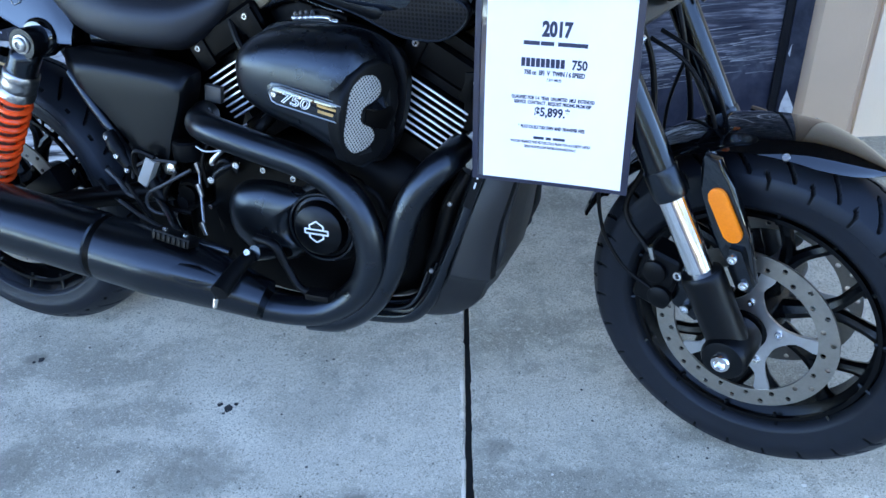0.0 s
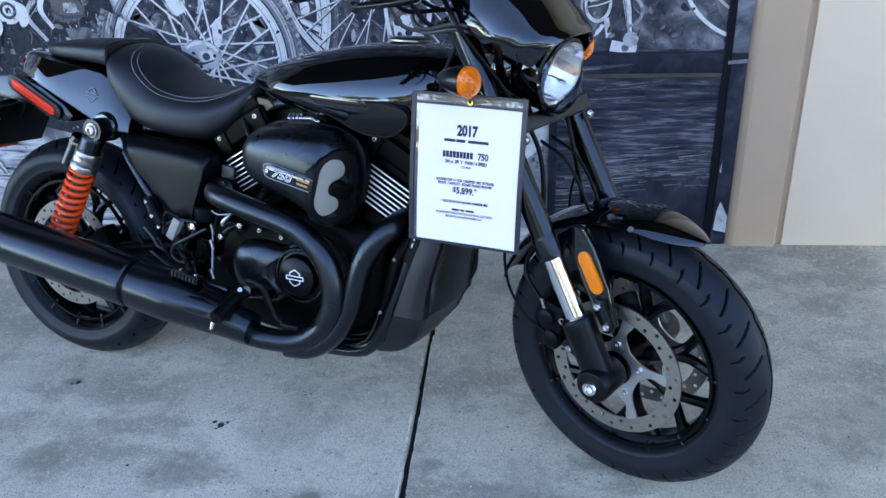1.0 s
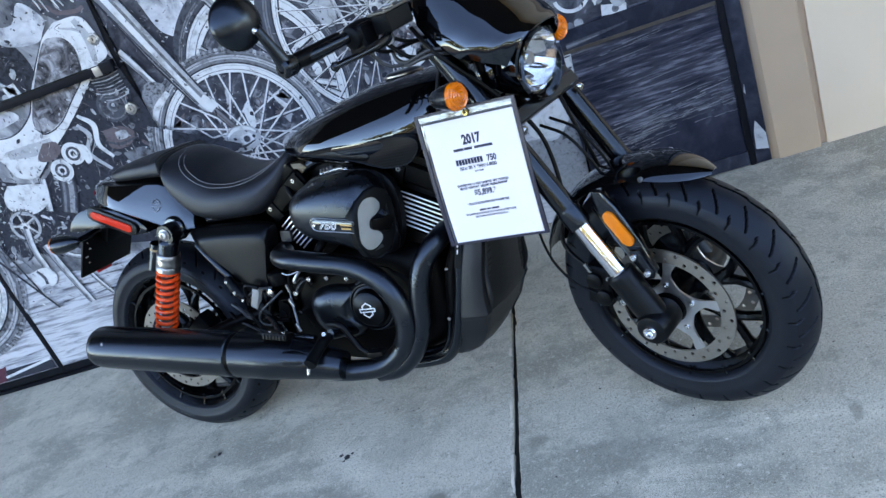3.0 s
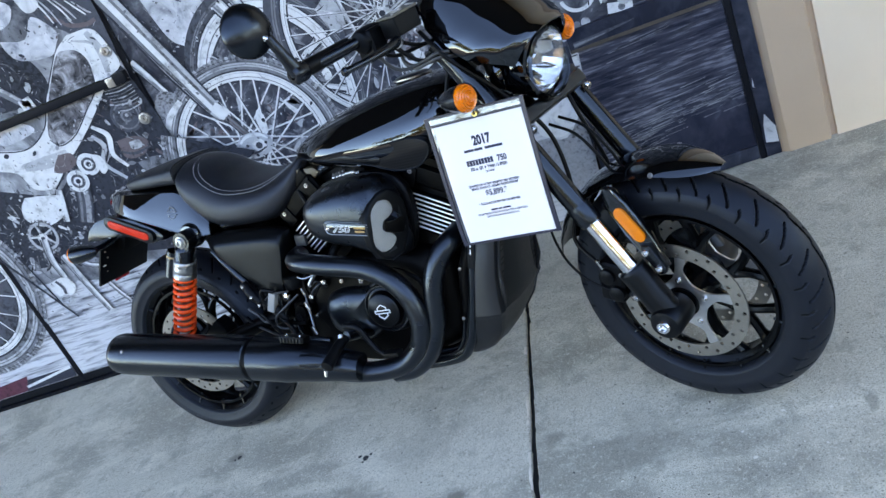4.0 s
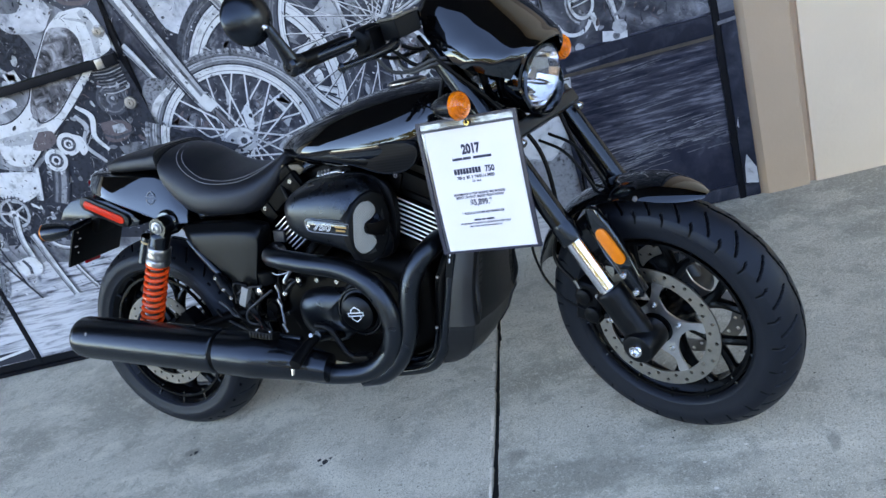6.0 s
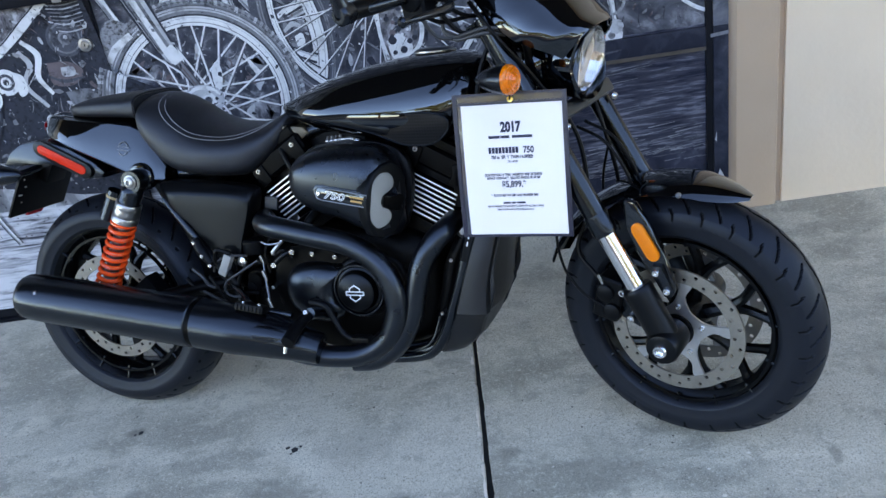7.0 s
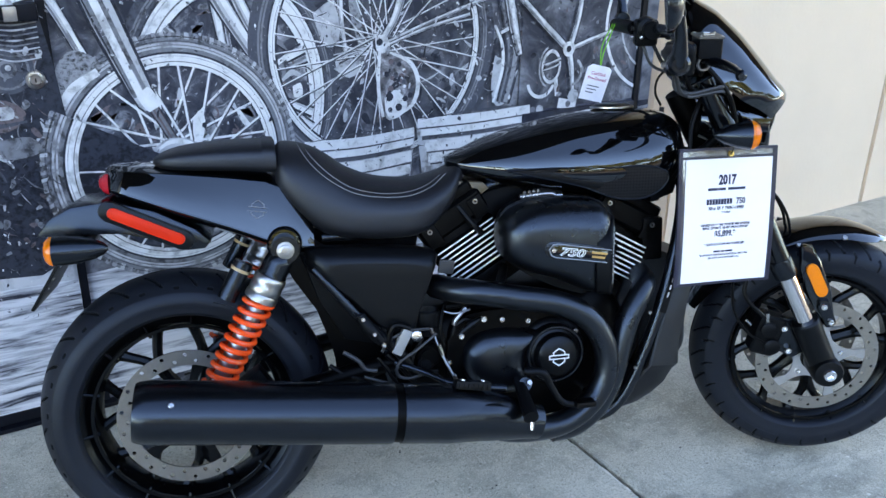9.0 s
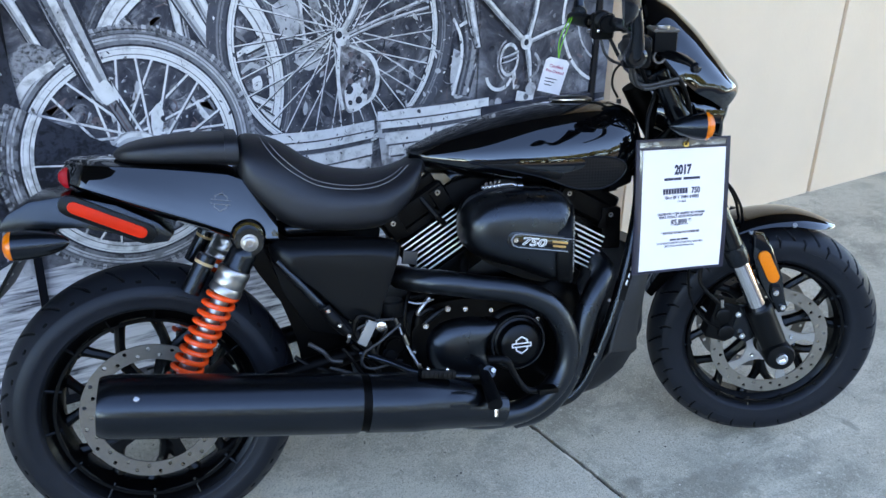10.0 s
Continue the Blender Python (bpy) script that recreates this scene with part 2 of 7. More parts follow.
        l.new(da.outputs[0], dr.inputs[0])
        x2 = n.new("ShaderNodeMix"); x2.data_type = "RGBA"
        l.new(dr.outputs[0], x2.inputs["Factor"]); l.new(col, x2.inputs["A"]); x2.inputs["B"].default_value = (*[c * 0.36 for c in base], 1)
        col = x2.outputs["Result"]
    l.new(col, b.inputs["Base Color"])
    return m


CONC = concrete("concrete", (0.60, 0.53, 0.415), 0.0, [(.124, -.046, .038, .9), (.11, -.154, .016, .9), (-.184, .033, .075, .5), (-.268, -.126, .06, .45), (-.558, .066, .06, .5), (.244, -.111, .022, .35), (-.63, .382, .02, .7), (.02, .2, .09, .3)])
CONC2 = concrete("concrete_far_slab", (0.555, 0.49, 0.38), 7.3, [(1.121, -.061, .022, .6), (.393, .074, .03, .5), (.62, .0, .10, .3), (1.45, .3, .12, .3)])
CREAM = mat("cream_wall_paint", (0.755, 0.57, 0.41), 0.75, 0, 0.045, 5, 0.35, 45, 0.003, big=0.9)
TAN = mat("tan_wall_paint", (0.465, 0.315, 0.212), 0.75, 0, 0.05, 8, 0.35, 50, 0.003, big=1.2)
ASPHALT = mat("worn_asphalt", (0.05, 0.049, 0.047), 0.9, 0, 0.3, 60, 0.5, 300, 0.004, big=0.4)
GRIME = mat("joint_dirt", (0.012, 0.012, 0.012), 0.95, 0, 0.5, 80, 0.5, 300, 0.003)
FRAME = mat("dark_door_frame", (0.005, 0.006, 0.009), 0.4, 0, 0.3, 30, 0.1, 300, 0.0006, spec=0.12)

tagged(link_mesh("ground", box((400, 400, 0.5), (0, 0, -0.31)), ASPHALT, smooth=0), "worn grey asphalt lot reaching the horizon", "ground", kind="structure")
pavement = empty("pavement", Matrix(), "grey stained concrete pavement slabs with a dark joint", "pavement", kind="structure")


def slab(x0, x1, y0, y1, material, ragged, rise=0.0):
    """A slab with a worn edge on the joint side; it may rise a little towards the wall."""
    bm = bmesh.new()
    rng = random.Random(int(x0 * 10))
    n = 380
    bite = 0.0
    near, far = [], []
    for i in range(n + 1):
        y = y0 + (y1 - y0) * i / n
        bite = 0.75 * bite + (0.009 * rng.random() if rng.random() < 0.10 else 0)
        chip = 0.0012 * rng.random() + min(bite, 0.011)
        xe = (x1 - chip) if ragged > 0 else (x0 + chip)
        xf = x0 if ragged > 0 else x1
        up = rise * min(1.0, max(0.0, (y - .35) / (WALL_Y - .35)))
        near.append((bm.verts.new((xe - ragged * 0.004, y, up)), bm.verts.new((xe, y, up - 0.0035 - 0.003 * rng.random())), bm.verts.new((xe, y, -0.06))))
        far.append((bm.verts.new((xf, y, up)), bm.verts.new((xf, y, -0.06))))
    for i in range(n):
        a, b, c, d = near[i], near[i + 1], far[i], far[i + 1]
        bm.faces.new((a[0], b[0], d[0], c[0])); bm.faces.new((a[0], a[1], b[1], b[0])); bm.faces.new((a[1], a[2], b[2], b[1]))
        bm.faces.new((c[0], d[0], d[1], c[1]))
    bm.faces.new((near[0][0], far[0][0], far[0][1], near[0][2], near[0][1])); bm.faces.new((near[n][0], near[n][1], near[n][2], far[n][1], far[n][0]))
    return part("slab", bm, material, pavement, smooth=0)


JX = 0.342
slab(-6.0, JX - 0.005, -2.6, WALL_Y + 0.03, CONC, 1)
slab(JX + 0.005, 8.0, -2.6, WALL_Y + 0.20, CONC2, -1, .027)
part("joint_dirt", box((0.05, 3.8, 0.04), (JX, -0.7, -0.034)), GRIME, pavement)
# pale lip of mortar along the joint
rj = random.Random(9)
bm = bmesh.new()
rows, wob, low = [], 0.0, 0.0
for i in range(321):
    y = -2.4 + 3.62 * i / 320
    wob = 0.85 * wob + rj.gauss(0, .0011)
    if rj.random() < .09:
        low = 0.0 if low else .004
    w = max(.003, .0100 + wob * 1.6 + (rj.random() < .04) * -.006)
    x1 = JX - .0068 - abs(wob) * .8 - (.004 if rj.random() < .05 else 0)
    rows.append([bm.verts.new(p) for p in ((x1 - w, y, -.001 - low), (x1 - w + .002, y, .0012 - low), (x1 - .002, y, .0014 - low), (x1, y, -.002 - low))])
for a, b in zip(rows, rows[1:]):
    for k in range(3):
        bm.faces.new((a[k], a[k + 1], b[k + 1], b[k]))
part("joint_lip", bm, mat("pale_mortar", (.70, .61, .50), .85, 0, .2, 70, .4, 260, .001, big=9), pavement)
# spots and chips on the pavement
SPOT = mat("dark_spot", (0.02, 0.02, 0.022), 0.8, 0, 0.3, 80, 0.2)
CHIP = mat("pale_chip", (0.68, 0.61, 0.50), 0.8, 0, 0.2, 80, 0.2)
rs = random.Random(4)


def blob(x, y, r, material, flat=1.0):
    bm = bmesh.new()
    n = 11
    ring = [Vector((x + r * flat * (0.65 + 0.6 * rs.random()) * math.cos(2 * math.pi * k / n), y + r * (0.65 + 0.6 * rs.random()) * math.sin(2 * math.pi * k / n), 0.0)) for k in range(n)]
    skin(bm, [ring, [Vector((x, y, 0.0012)) + (p - Vector((x, y, 0))) * 0.6 for p in ring]])
    part("spot", bm, material, pavement)


for x, y, r in ((-.152, .21, .011), (-.172, .222, .006), (-.226, -.137, .005), (-.138, .222, .005), (-.16, .196, .004), (-.614, .377, .009), (-.628, .37, .004), (.62, -.2, .006), (-.33, .05, .004), (.05, .35, .003), (1.326, .534, .008), (1.38, .55, .004), (.9, .42, .004)):
    blob(x, y, r, SPOT)
for x, y, r in ((.446, -.226, .026), (.528, -.259, .015), (.94, -.021, .007), (.846, -.145, .008), (.708, .036, .007), (.839, -.057, .006), (1.039, -.048, .006), (.55, -.12, .005), (.46, .12, .004), (.5, .3, .003), (.62, .42, .004), (1.2, .1, .004), (-.3, .32, .003), (.13, -.05, .004), (1.3, -.12, .005), (.75, -.28, .006)):
    blob(x, y, r * .55, CHIP, 1.4)
for k in range(150):
    blob(rs.uniform(-1.2, 1.9), rs.uniform(-.5, 1.0), rs.uniform(.001, .003), (SPOT, CHIP)[k % 3 == 0])

# walls
def column(outline, h):
    """An upright prism over an outline in x, y."""
    return skin(bmesh.new(), [[Vector((x, y, z)) for x, y in outline] for z in (0, h)])


tagged(link_mesh("wall_pilaster", column([(1.3045, WALL_Y + .24), (1.3045, WALL_Y - .004), (1.328, WALL_Y - .022), (1.464, WALL_Y - .022), (1.470, WALL_Y - .014), (1.470, WALL_Y + .24)], 4.2), TAN, smooth=0), "tan painted plaster pilaster beside the mural", "wall", kind="structure")
tagged(link_mesh("wall_return", column([(1.4702, WALL_Y + .24), (1.4702, WALL_Y + .002), (1.492, WALL_Y + .002), (1.492, WALL_Y + .24)], 4.2), TAN, smooth=0), "recessed tan joint strip beside the pilaster", "wall", kind="structure")
east = empty("wall_east", Matrix(), "cream painted concrete wall panels with a joint", "wall", kind="structure")
part("wall_panel", box((1.318, 0.25, 4.2), (2.151, WALL_Y + 0.115, 2.1), 0.006), CREAM, east)
part("wall_panel", box((6.0, 0.25, 4.2), (5.841, WALL_Y + 0.115, 2.1), 0.006), CREAM, east)
part("joint_sealant", box((0.03, 0.2, 4.2), (2.826, WALL_Y + 0.105, 2.1)), TAN, east)
tagged(link_mesh("wall_north", box((5.2, 0.2, 4.2), (-1.293, WALL_Y + 0.13, 2.1)), FRAME, smooth=0), "wall behind the printed mural panels", "wall", kind="structure")
tagged(link_mesh("wall_west", box((4.0, 0.25, 4.2), (-5.893, WALL_Y + 0.155, 2.1)), CREAM, smooth=0), "plain cream wall beyond the mural", "wall", kind="structure")
tagged(link_mesh("roof", box((16, 9, 0.3), (0.9, WALL_Y + 4.7, 4.36)), TAN, smooth=0), "flat roof of the building", "roof", kind="structure")
# assumed canopy, never in view: blocks overhead sky and darkens the tank-top reflection
tagged(link_mesh("canopy", box((16, 1.7, 0.22), (0.9, WALL_Y - 0.85, 3.25), 0.01), mat("brown_soffit", (0.06, 0.045, 0.032), .7, 0, .1, 8, .2, 40, .002), smooth=0), "assumed brown canopy, out of view, added to block sky above the pavement", "canopy", kind="structure")

# ---- printed mural on doors and panels ----
def photo_material(name, colours, scale, stretch=(1, 1, 1), turn=0.0, detail=8, swirl=0.6, blotch=0.12):
    """A blurred print: soft patches from dark to pale."""
    m = mat(name, (.1, .1, .1), .45, 0, .1, 40, 0.03, 40, .002, spec=.14)
    n, l = m.node_tree.nodes, m.node_tree.links
    b = n["Principled BSDF"]
    tc, mp = n.new("ShaderNodeTexCoord"), n.new("ShaderNodeMapping")
    mp.inputs["Scale"].default_value, mp.inputs["Rotation"].default_value = stretch, (0, radians(turn), 0)
    l.new(tc.outputs["Object"], mp.inputs[0])
    t = n.new("ShaderNodeTexNoise"); t.inputs["Scale"].default_value = scale; t.inputs["Detail"].default_value = detail; t.inputs["Roughness"].default_value = .62; t.inputs["Distortion"].default_value = swirl
    l.new(mp.outputs[0], t.inputs["Vector"])
    t2 = n.new("ShaderNodeTexNoise"); t2.inputs["Scale"].default_value = 2.6; t2.inputs["Detail"].default_value = 3
    l.new(tc.outputs["Object"], t2.inputs["Vector"])
    k1 = n.new("ShaderNodeMath"); k1.operation = "MULTIPLY_ADD"; k1.inputs[1].default_value, k1.inputs[2].default_value = blotch, -blotch * .5
    l.new(t2.outputs["Fac"], k1.inputs[0])
    k2 = n.new("ShaderNodeMath"); k2.operation = "ADD"
    l.new(t.outputs["Fac"], k2.inputs[0]); l.new(k1.outputs[0], k2.inputs[1])
    r = n.new("ShaderNodeValToRGB")
    for i, (p, c) in enumerate(colours):
        e = r.color_ramp.elements[i] if i < 2 else r.color_ramp.elements.new(p)
        e.position, e.color = p, (*c, 1)
    l.new(k2.outputs[0], r.inputs[0]); l.new(r.outputs[0], b.inputs["Base Color"])
    return m


def printed(name, base, var=0.5, grain=60):
    lo, hi = tuple(c * (1 - var) for c in base), tuple(min(.85, c * (1 + var * .3)) for c in base)
    return photo_material(name, [(.34, lo), (.66, hi), (.47, base)], grain, detail=12, swirl=.35, blotch=.5)


P_WHITE = printed("print_white", (.60, .60, .60), .42, 26)
P_PALE = printed("print_pale_blue", (.38, .385, .40), .55, 30)
P_MID = printed("print_grey_blue", (.15, .155, .17), .75, 34)
P_TYRE = printed("print_tyre_grey", (.235, .24, .255), .8, 80)
P_DARK = printed("print_dark_navy", (.027, .031, .042), .6)
P_RUST = printed("print_brown_grey", (.12, .095, .10), .6)
P_INNER = photo_material("print_wheel_shadow", [(.38, (.022, .025, .036)), (.72, (.36, .365, .39)), (.54, (.062, .066, .082))], 16, detail=12)
P_HIDE = photo_material("print_mottled_leather", [(.36, (.02, .02, .024)), (.66, (.42, .41, .43)), (.5, (.14, .135, .145))], 22, detail=12)
P_ROCK = photo_material("print_pale_stone", [(.34, (.2, .21, .24)), (.6, (.62, .62, .64)), (.47, (.46, .465, .49))], 10, detail=10)
P_SHADE = printed("print_shadow_grey", (.062, .067, .082), .6)


BG_MAIN = photo_material("print_background", [(.40, (.03, .033, .044)), (.70, (.26, .265, .29)), (.54, (.085, .088, .102))], 9)
BG_LEFT = photo_material("print_stone_background", [(.36, (.03, .034, .045)), (.66, (.46, .465, .48)), (.5, (.18, .185, .2))], 6)
PLANK = photo_material("print_pale_planks", [(.33, (.02, .023, .034)), (.56, (.54, .545, .57)), (.42, (.25, .255, .28))], 8, (.7, 1, 8.0), -7, 12, 0.6, 0.35)
DECK = photo_material("print_dark_planks", [(.36, (.010, .013, .026)), (.76, (.22, .225, .265)), (.55, (.048, .051, .070))], 7, (1.2, 1, 12.0), 4, 14, 0.3, 0.5)
NAVY = photo_material("print_navy_shadow", [(.42, (.013, .016, .030)), (.78, (.13, .14, .17)), (.60, (.032, .036, .055))], 7, (1, 1, .8), 0, 10, .3, .3)
mural = empty("mural", Matrix(), "black and white printed mural of old bicycles on door panels", "mural")


class Ink:
    """Flat printed shapes on one panel; each layer lies a hair above the last."""
    def __init__(self, y):
        self.y, self.k, self.bm, self.mats = y, 0, None, []

    def start(self):
        self.bm, self.mats = bmesh.new(), []

    def face(self, pts, m):
        if m not in self.mats:
            self.mats.append(m)
        f = self.bm.faces.new([self.bm.verts.new((x, self.y - 0.0006 - self.k * 0.00012, z)) for x, z in pts])
        f.material_index = self.mats.index(m)

    def up(self):
        self.k += 1

    def blob(self, pts, m, curve=4):
        """A patch with a smooth outline."""
        self.k += .05
        self.face([(v.x, v.z) for v in spline([(a, 0, b) for a, b in pts + pts[:1]], curve)[:-1]], m)

    def stroke(self, pts, w, m):
        """A curved bar; w is the width at each point."""
        self.k += .05
        ln = spline([(a, 0, b) for a, b in pts], 6)
        ws = np.interp(np.linspace(0, len(w) - 1, len(ln)), range(len(w)), w)
        lo, hi = [], []
        for i, c in enumerate(ln):
            d = (ln[min(i + 1, len(ln) - 1)] - ln[max(i - 1, 0)]).normalized()
            lo.append((c.x - d.z * ws[i] / 2, c.z + d.x * ws[i] / 2)); hi.append((c.x + d.z * ws[i] / 2, c.z - d.x * ws[i] / 2))
        for i in range(len(ln) - 1):
            self.face([lo[i], lo[i + 1], hi[i + 1], hi[i]], m)

    def line(self, x0, z0, x1, z1, w, m, w1=None):
        self.k += .05
        w1 = w if w1 is None else w1
        d = Vector((x1 - x0, z1 - z0)).normalized()
        nx, nz = -d.y, d.x
        self.face([(x0 + nx * w / 2, z0 + nz * w / 2), (x1 + nx * w1 / 2, z1 + nz * w1 / 2), (x1 - nx * w1 / 2, z1 - nz * w1 / 2), (x0 - nx * w / 2, z0 - nz * w / 2)], m)

    def arc(self, cx, cz, r0, r1, m, a0=0, a1=360, sx=1.0, n=72, knob=0.0, tilt=0.0):
        self.k += .05
        ct, s_t = math.cos(radians(tilt)), math.sin(radians(tilt))
        def P(r, a):
            x, z = r * sx * math.cos(radians(a)), r * math.sin(radians(a))
            return (cx + x * ct - z * s_t, cz + x * s_t + z * ct)
        for i in range(n):
            a, b = a0 + (a1 - a0) * i / n, a0 + (a1 - a0) * (i + 1) / n
            e = knob if i % 2 else 0
            if r0 > 0:
                self.face([P(r0, a), P(r1 + e, a), P(r1 + e, b), P(r0, b)], m)
            else:
                self.face([(cx, cz), P(r1, a), P(r1, b)], m)

    def bar(self, pts, w, base, light, side=.2):
        """A round bar as a print shows it: dark edges, a body tone and a light streak."""
        dx, dz = pts[-1][0] - pts[0][0], pts[-1][1] - pts[0][1]
        n = math.hypot(dx, dz)
        nx, nz = -dz / n, dx / n
        mw = sum(w) / len(w)
        off = lambda q: [(x + nx * mw * q, z + nz * mw * q) for x, z in pts]
        self.stroke(pts, [q * 1.2 + .003 for q in w], P_DARK)
        self.stroke(pts, w, base)
        self.stroke(off(-side * 1.6), [q * .18 for q in w], P_MID)
        self.stroke(off(side), [q * .38 for q in w], light)

    def done(self, name, label=""):
        me_bm = self.bm
        me = bpy.data.meshes.new(name)
        me_bm.to_mesh(me)
        me_bm.free()
        for m in self.mats:
            me.materials.append(m)
        ob = new(name, me)
        ob.parent = mural
        tagged(ob, kind="stuff")
        if label:
            tagged(ob, label)
        self.bm = None
        return ob


def clutter(ink, rng, x0, x1, z0, z1, n, size, mats):
    """Small irregular bits of print."""
    ink.start()
    for _ in range(n):
        x, z, m = rng.uniform(x0, x1), rng.uniform(z0, z1), rng.choice(mats)
        s = size * rng.uniform(.3, 1.0) ** 1.5
        kind = rng.random()
        a = rng.choice((.5, 1.1, 2.2, 2.6, 1.6)) + rng.uniform(-.3, .3)
        ca, sa = math.cos(a), math.sin(a)
        if kind < .6:
            e = rng.uniform(.25, .7)
            q = [(s * rng.uniform(.6, 1) * math.cos(6.283 * k / 7), s * e * rng.uniform(.5, 1) * math.sin(6.283 * k / 7)) for k in range(7)]
            ink.blob([(x + u * ca - v * sa, z + u * sa + v * ca) for u, v in q], m, 3)
        else:
            b = rng.uniform(-.5, .5) * s
            ink.stroke([(x - 1.6 * s * ca, z - 1.6 * s * sa), (x - b * sa, z + b * ca), (x + 1.6 * s * ca, z + 1.6 * s * sa)], [s * .06, s * rng.uniform(.15, .35), s * .05], m)
    ink.up()
    ink.done("printed_detail")


def printed_wheel(ink, cx, cz, tyre, rim, spokes, sx=1.0, hub=.04, a0=0, a1=360, tilt=0.0, inner=P_INNER, tones=(P_MID, P_PALE, P_TYRE), knobs=0, wsp=.005, seed=0, m_rim=P_WHITE, busy=0):
    """A spoked wheel in the print: tyre rings with blocks, rim with its lines, crossed spokes."""
    rng = random.Random(seed)
    ct, st = math.cos(radians(tilt)), math.sin(radians(tilt))

    def at(r, a):
        x, z = r * sx * math.cos(radians(a)), r * math.sin(radians(a))
        return cx + x * ct - z * st, cz + x * st + z * ct

    def ring(f0, f1, m, n=90):
        ink.arc(cx, cz, rim[1] + (tyre - rim[1]) * f0, rim[1] + (tyre - rim[1]) * f1, m, a0, a1, sx, n, 0, tilt)

    ink.start()
    if inner:
        ink.arc(cx, cz, 0, rim[0], inner, a0, a1, sx, tilt=tilt)
    for _ in range(busy):
        a, r = rng.uniform(0, 360), rim[0] * rng.uniform(.15, .95)
        q = [at(r + rng.uniform(-.02, .02), a + rng.uniform(-9, 9)) for _k in range(5)]
        ink.blob(q, rng.choice((P_MID, P_MID, P_DARK, P_RUST, P_PALE, P_DARK)), 3)
    ink.up()
    ring(0, 1.0, tones[0])
    ring(.84, 1.03, tones[0]); ring(.80, .86, P_SHADE)
    if knobs:
        for k in range(knobs):
            a = 360 * (k + rng.uniform(-.12, .12)) / knobs
            if a0 <= a <= a1:
                w = 360 / knobs * rng.uniform(.45, .62)
                f = rng.uniform(.70, .82)
                rr = [rim[1] + (tyre - rim[1]) * q for q in (f, 1.06)]
                ink.face([at(rr[0], a), at(rr[1], a + .6), at(rr[1], a + w + .4), at(rr[0], a + w)], tones[2] if k % 3 else P_PALE)
    ink.up()
    ring(.30, .56, tones[1]); ring(.40, .45, tones[0]); ring(.0, .10, P_DARK); ring(.60, .64, P_SHADE)
    ink.up()
    w = rim[1] - rim[0]
    ink.arc(cx, cz, rim[0] - .006, rim[1], P_DARK, a0, a1, sx, 90, 0, tilt)
    ink.arc(cx, cz, rim[0], rim[1], m_rim, a0, a1, sx, 90, 0, tilt)
    ink.arc(cx, cz, rim[0] + w * .30, rim[0] + w * .38, P_MID, a0, a1, sx, 90, 0, tilt)
    ink.arc(cx, cz, rim[0] + w * .78, rim[0] + w * .84, P_PALE, a0, a1, sx, 90, 0, tilt)
    ink.up()
    for k in range(spokes):
        a = 360 * (k + rng.uniform(-.15, .15)) / spokes
        if not a0 <= a <= a1:
            continue
        o = (20 if k % 2 else -20) + rng.uniform(-5, 5)
        p, q = at(hub, a + o * 3), at(rim[0], a)
        ink.line(p[0] + .004, p[1] - .003, q[0] + .004, q[1] - .003, wsp * .8, P_SHADE)
        ink.line(*p, *q, wsp, P_WHITE, wsp * .85)
    ink.up()
    return ink.done("printed_wheel")


R7 = random.Random(7)
# main panel
part("panel_board", box((1.43, 0.02, 3.0), (-0.005, WALL_Y + 0.01, 1.5)), BG_MAIN, mural, smooth=0)
MI = Ink(WALL_Y)
MI.start()
MI.face([(-.72, .03), (.71, .03), (.71, .42), (.2, .46), (-.72, .40)], PLANK)
MI.up()
MI.blob([(.53, .44), (.60, .50), (.69, .505), (.70, .40), (.62, .345), (.54, .37)], P_WHITE)
MI.blob([(.53, .36), (.62, .335), (.70, .39), (.70, .10), (.54, .12)], P_TYRE)
MI.blob([(-.60, 1.5), (-.36, 1.5), (-.37, 1.22), (-.44, 1.10), (-.52, 1.12), (-.56, 1.2)], P_ROCK)
MI.blob([(-.46, 1.08), (-.33, 1.08), (-.32, 1.03), (-.45, 1.04)], P_SHADE)
MI.stroke([(-.40, 1.5), (-.36, 1.3), (-.34, 1.1)], [.05, .06, .05], P_TYRE); MI.stroke([(-.36, 1.5), (-.315, 1.3), (-.30, 1.08)], [.05, .05, .05], P_DARK)
MI.blob([(.28, 1.5), (.5, 1.5), (.45, 1.3), (.36, 1.22), (.3, 1.3)], P_MID)
MI.done("printed_backdrop")
clutter(MI, R7, -.30, .70, .72, 1.45, 520, .028, [P_DARK, P_DARK, P_SHADE, P_MID, P_DARK, P_RUST, P_PALE])
# cast wheel behind
printed_wheel(MI, -.275, .84, .40, (.288, .345), 0, .79, .05, seed=2, tones=(P_SHADE, P_MID, P_SHADE), busy=70)
MI.start()
for a in (96, 60, 22, -14, -40, 140, 178):
    e = [(-.262 + .03 * math.cos(radians(a)), .86 + .04 * math.sin(radians(a))), (-.268 + .12 * math.cos(radians(a + 3)), .85 + .15 * math.sin(radians(a + 3))), (-.275 + .232 * math.cos(radians(a)), .84 + .30 * math.sin(radians(a)))]
    MI.bar(e, [.034, .032, .05], P_PALE, P_WHITE)
    MI.stroke([(x + .004, z - .002) for x, z in e], [.003, .004, .008], P_DARK)
MI.bar([(-.335, 1.2), (-.285, 1.09), (-.20, .95)], [.045, .04, .036], P_PALE, P_WHITE)
MI.bar([(-.275, 1.2), (-.235, 1.085), (-.155, .925)], [.03, .032, .024], P_PALE, P_WHITE)
MI.bar([(-.17, .835), (-.11, .78), (-.05, .73)], [.035, .035, .036], P_PALE, P_WHITE)
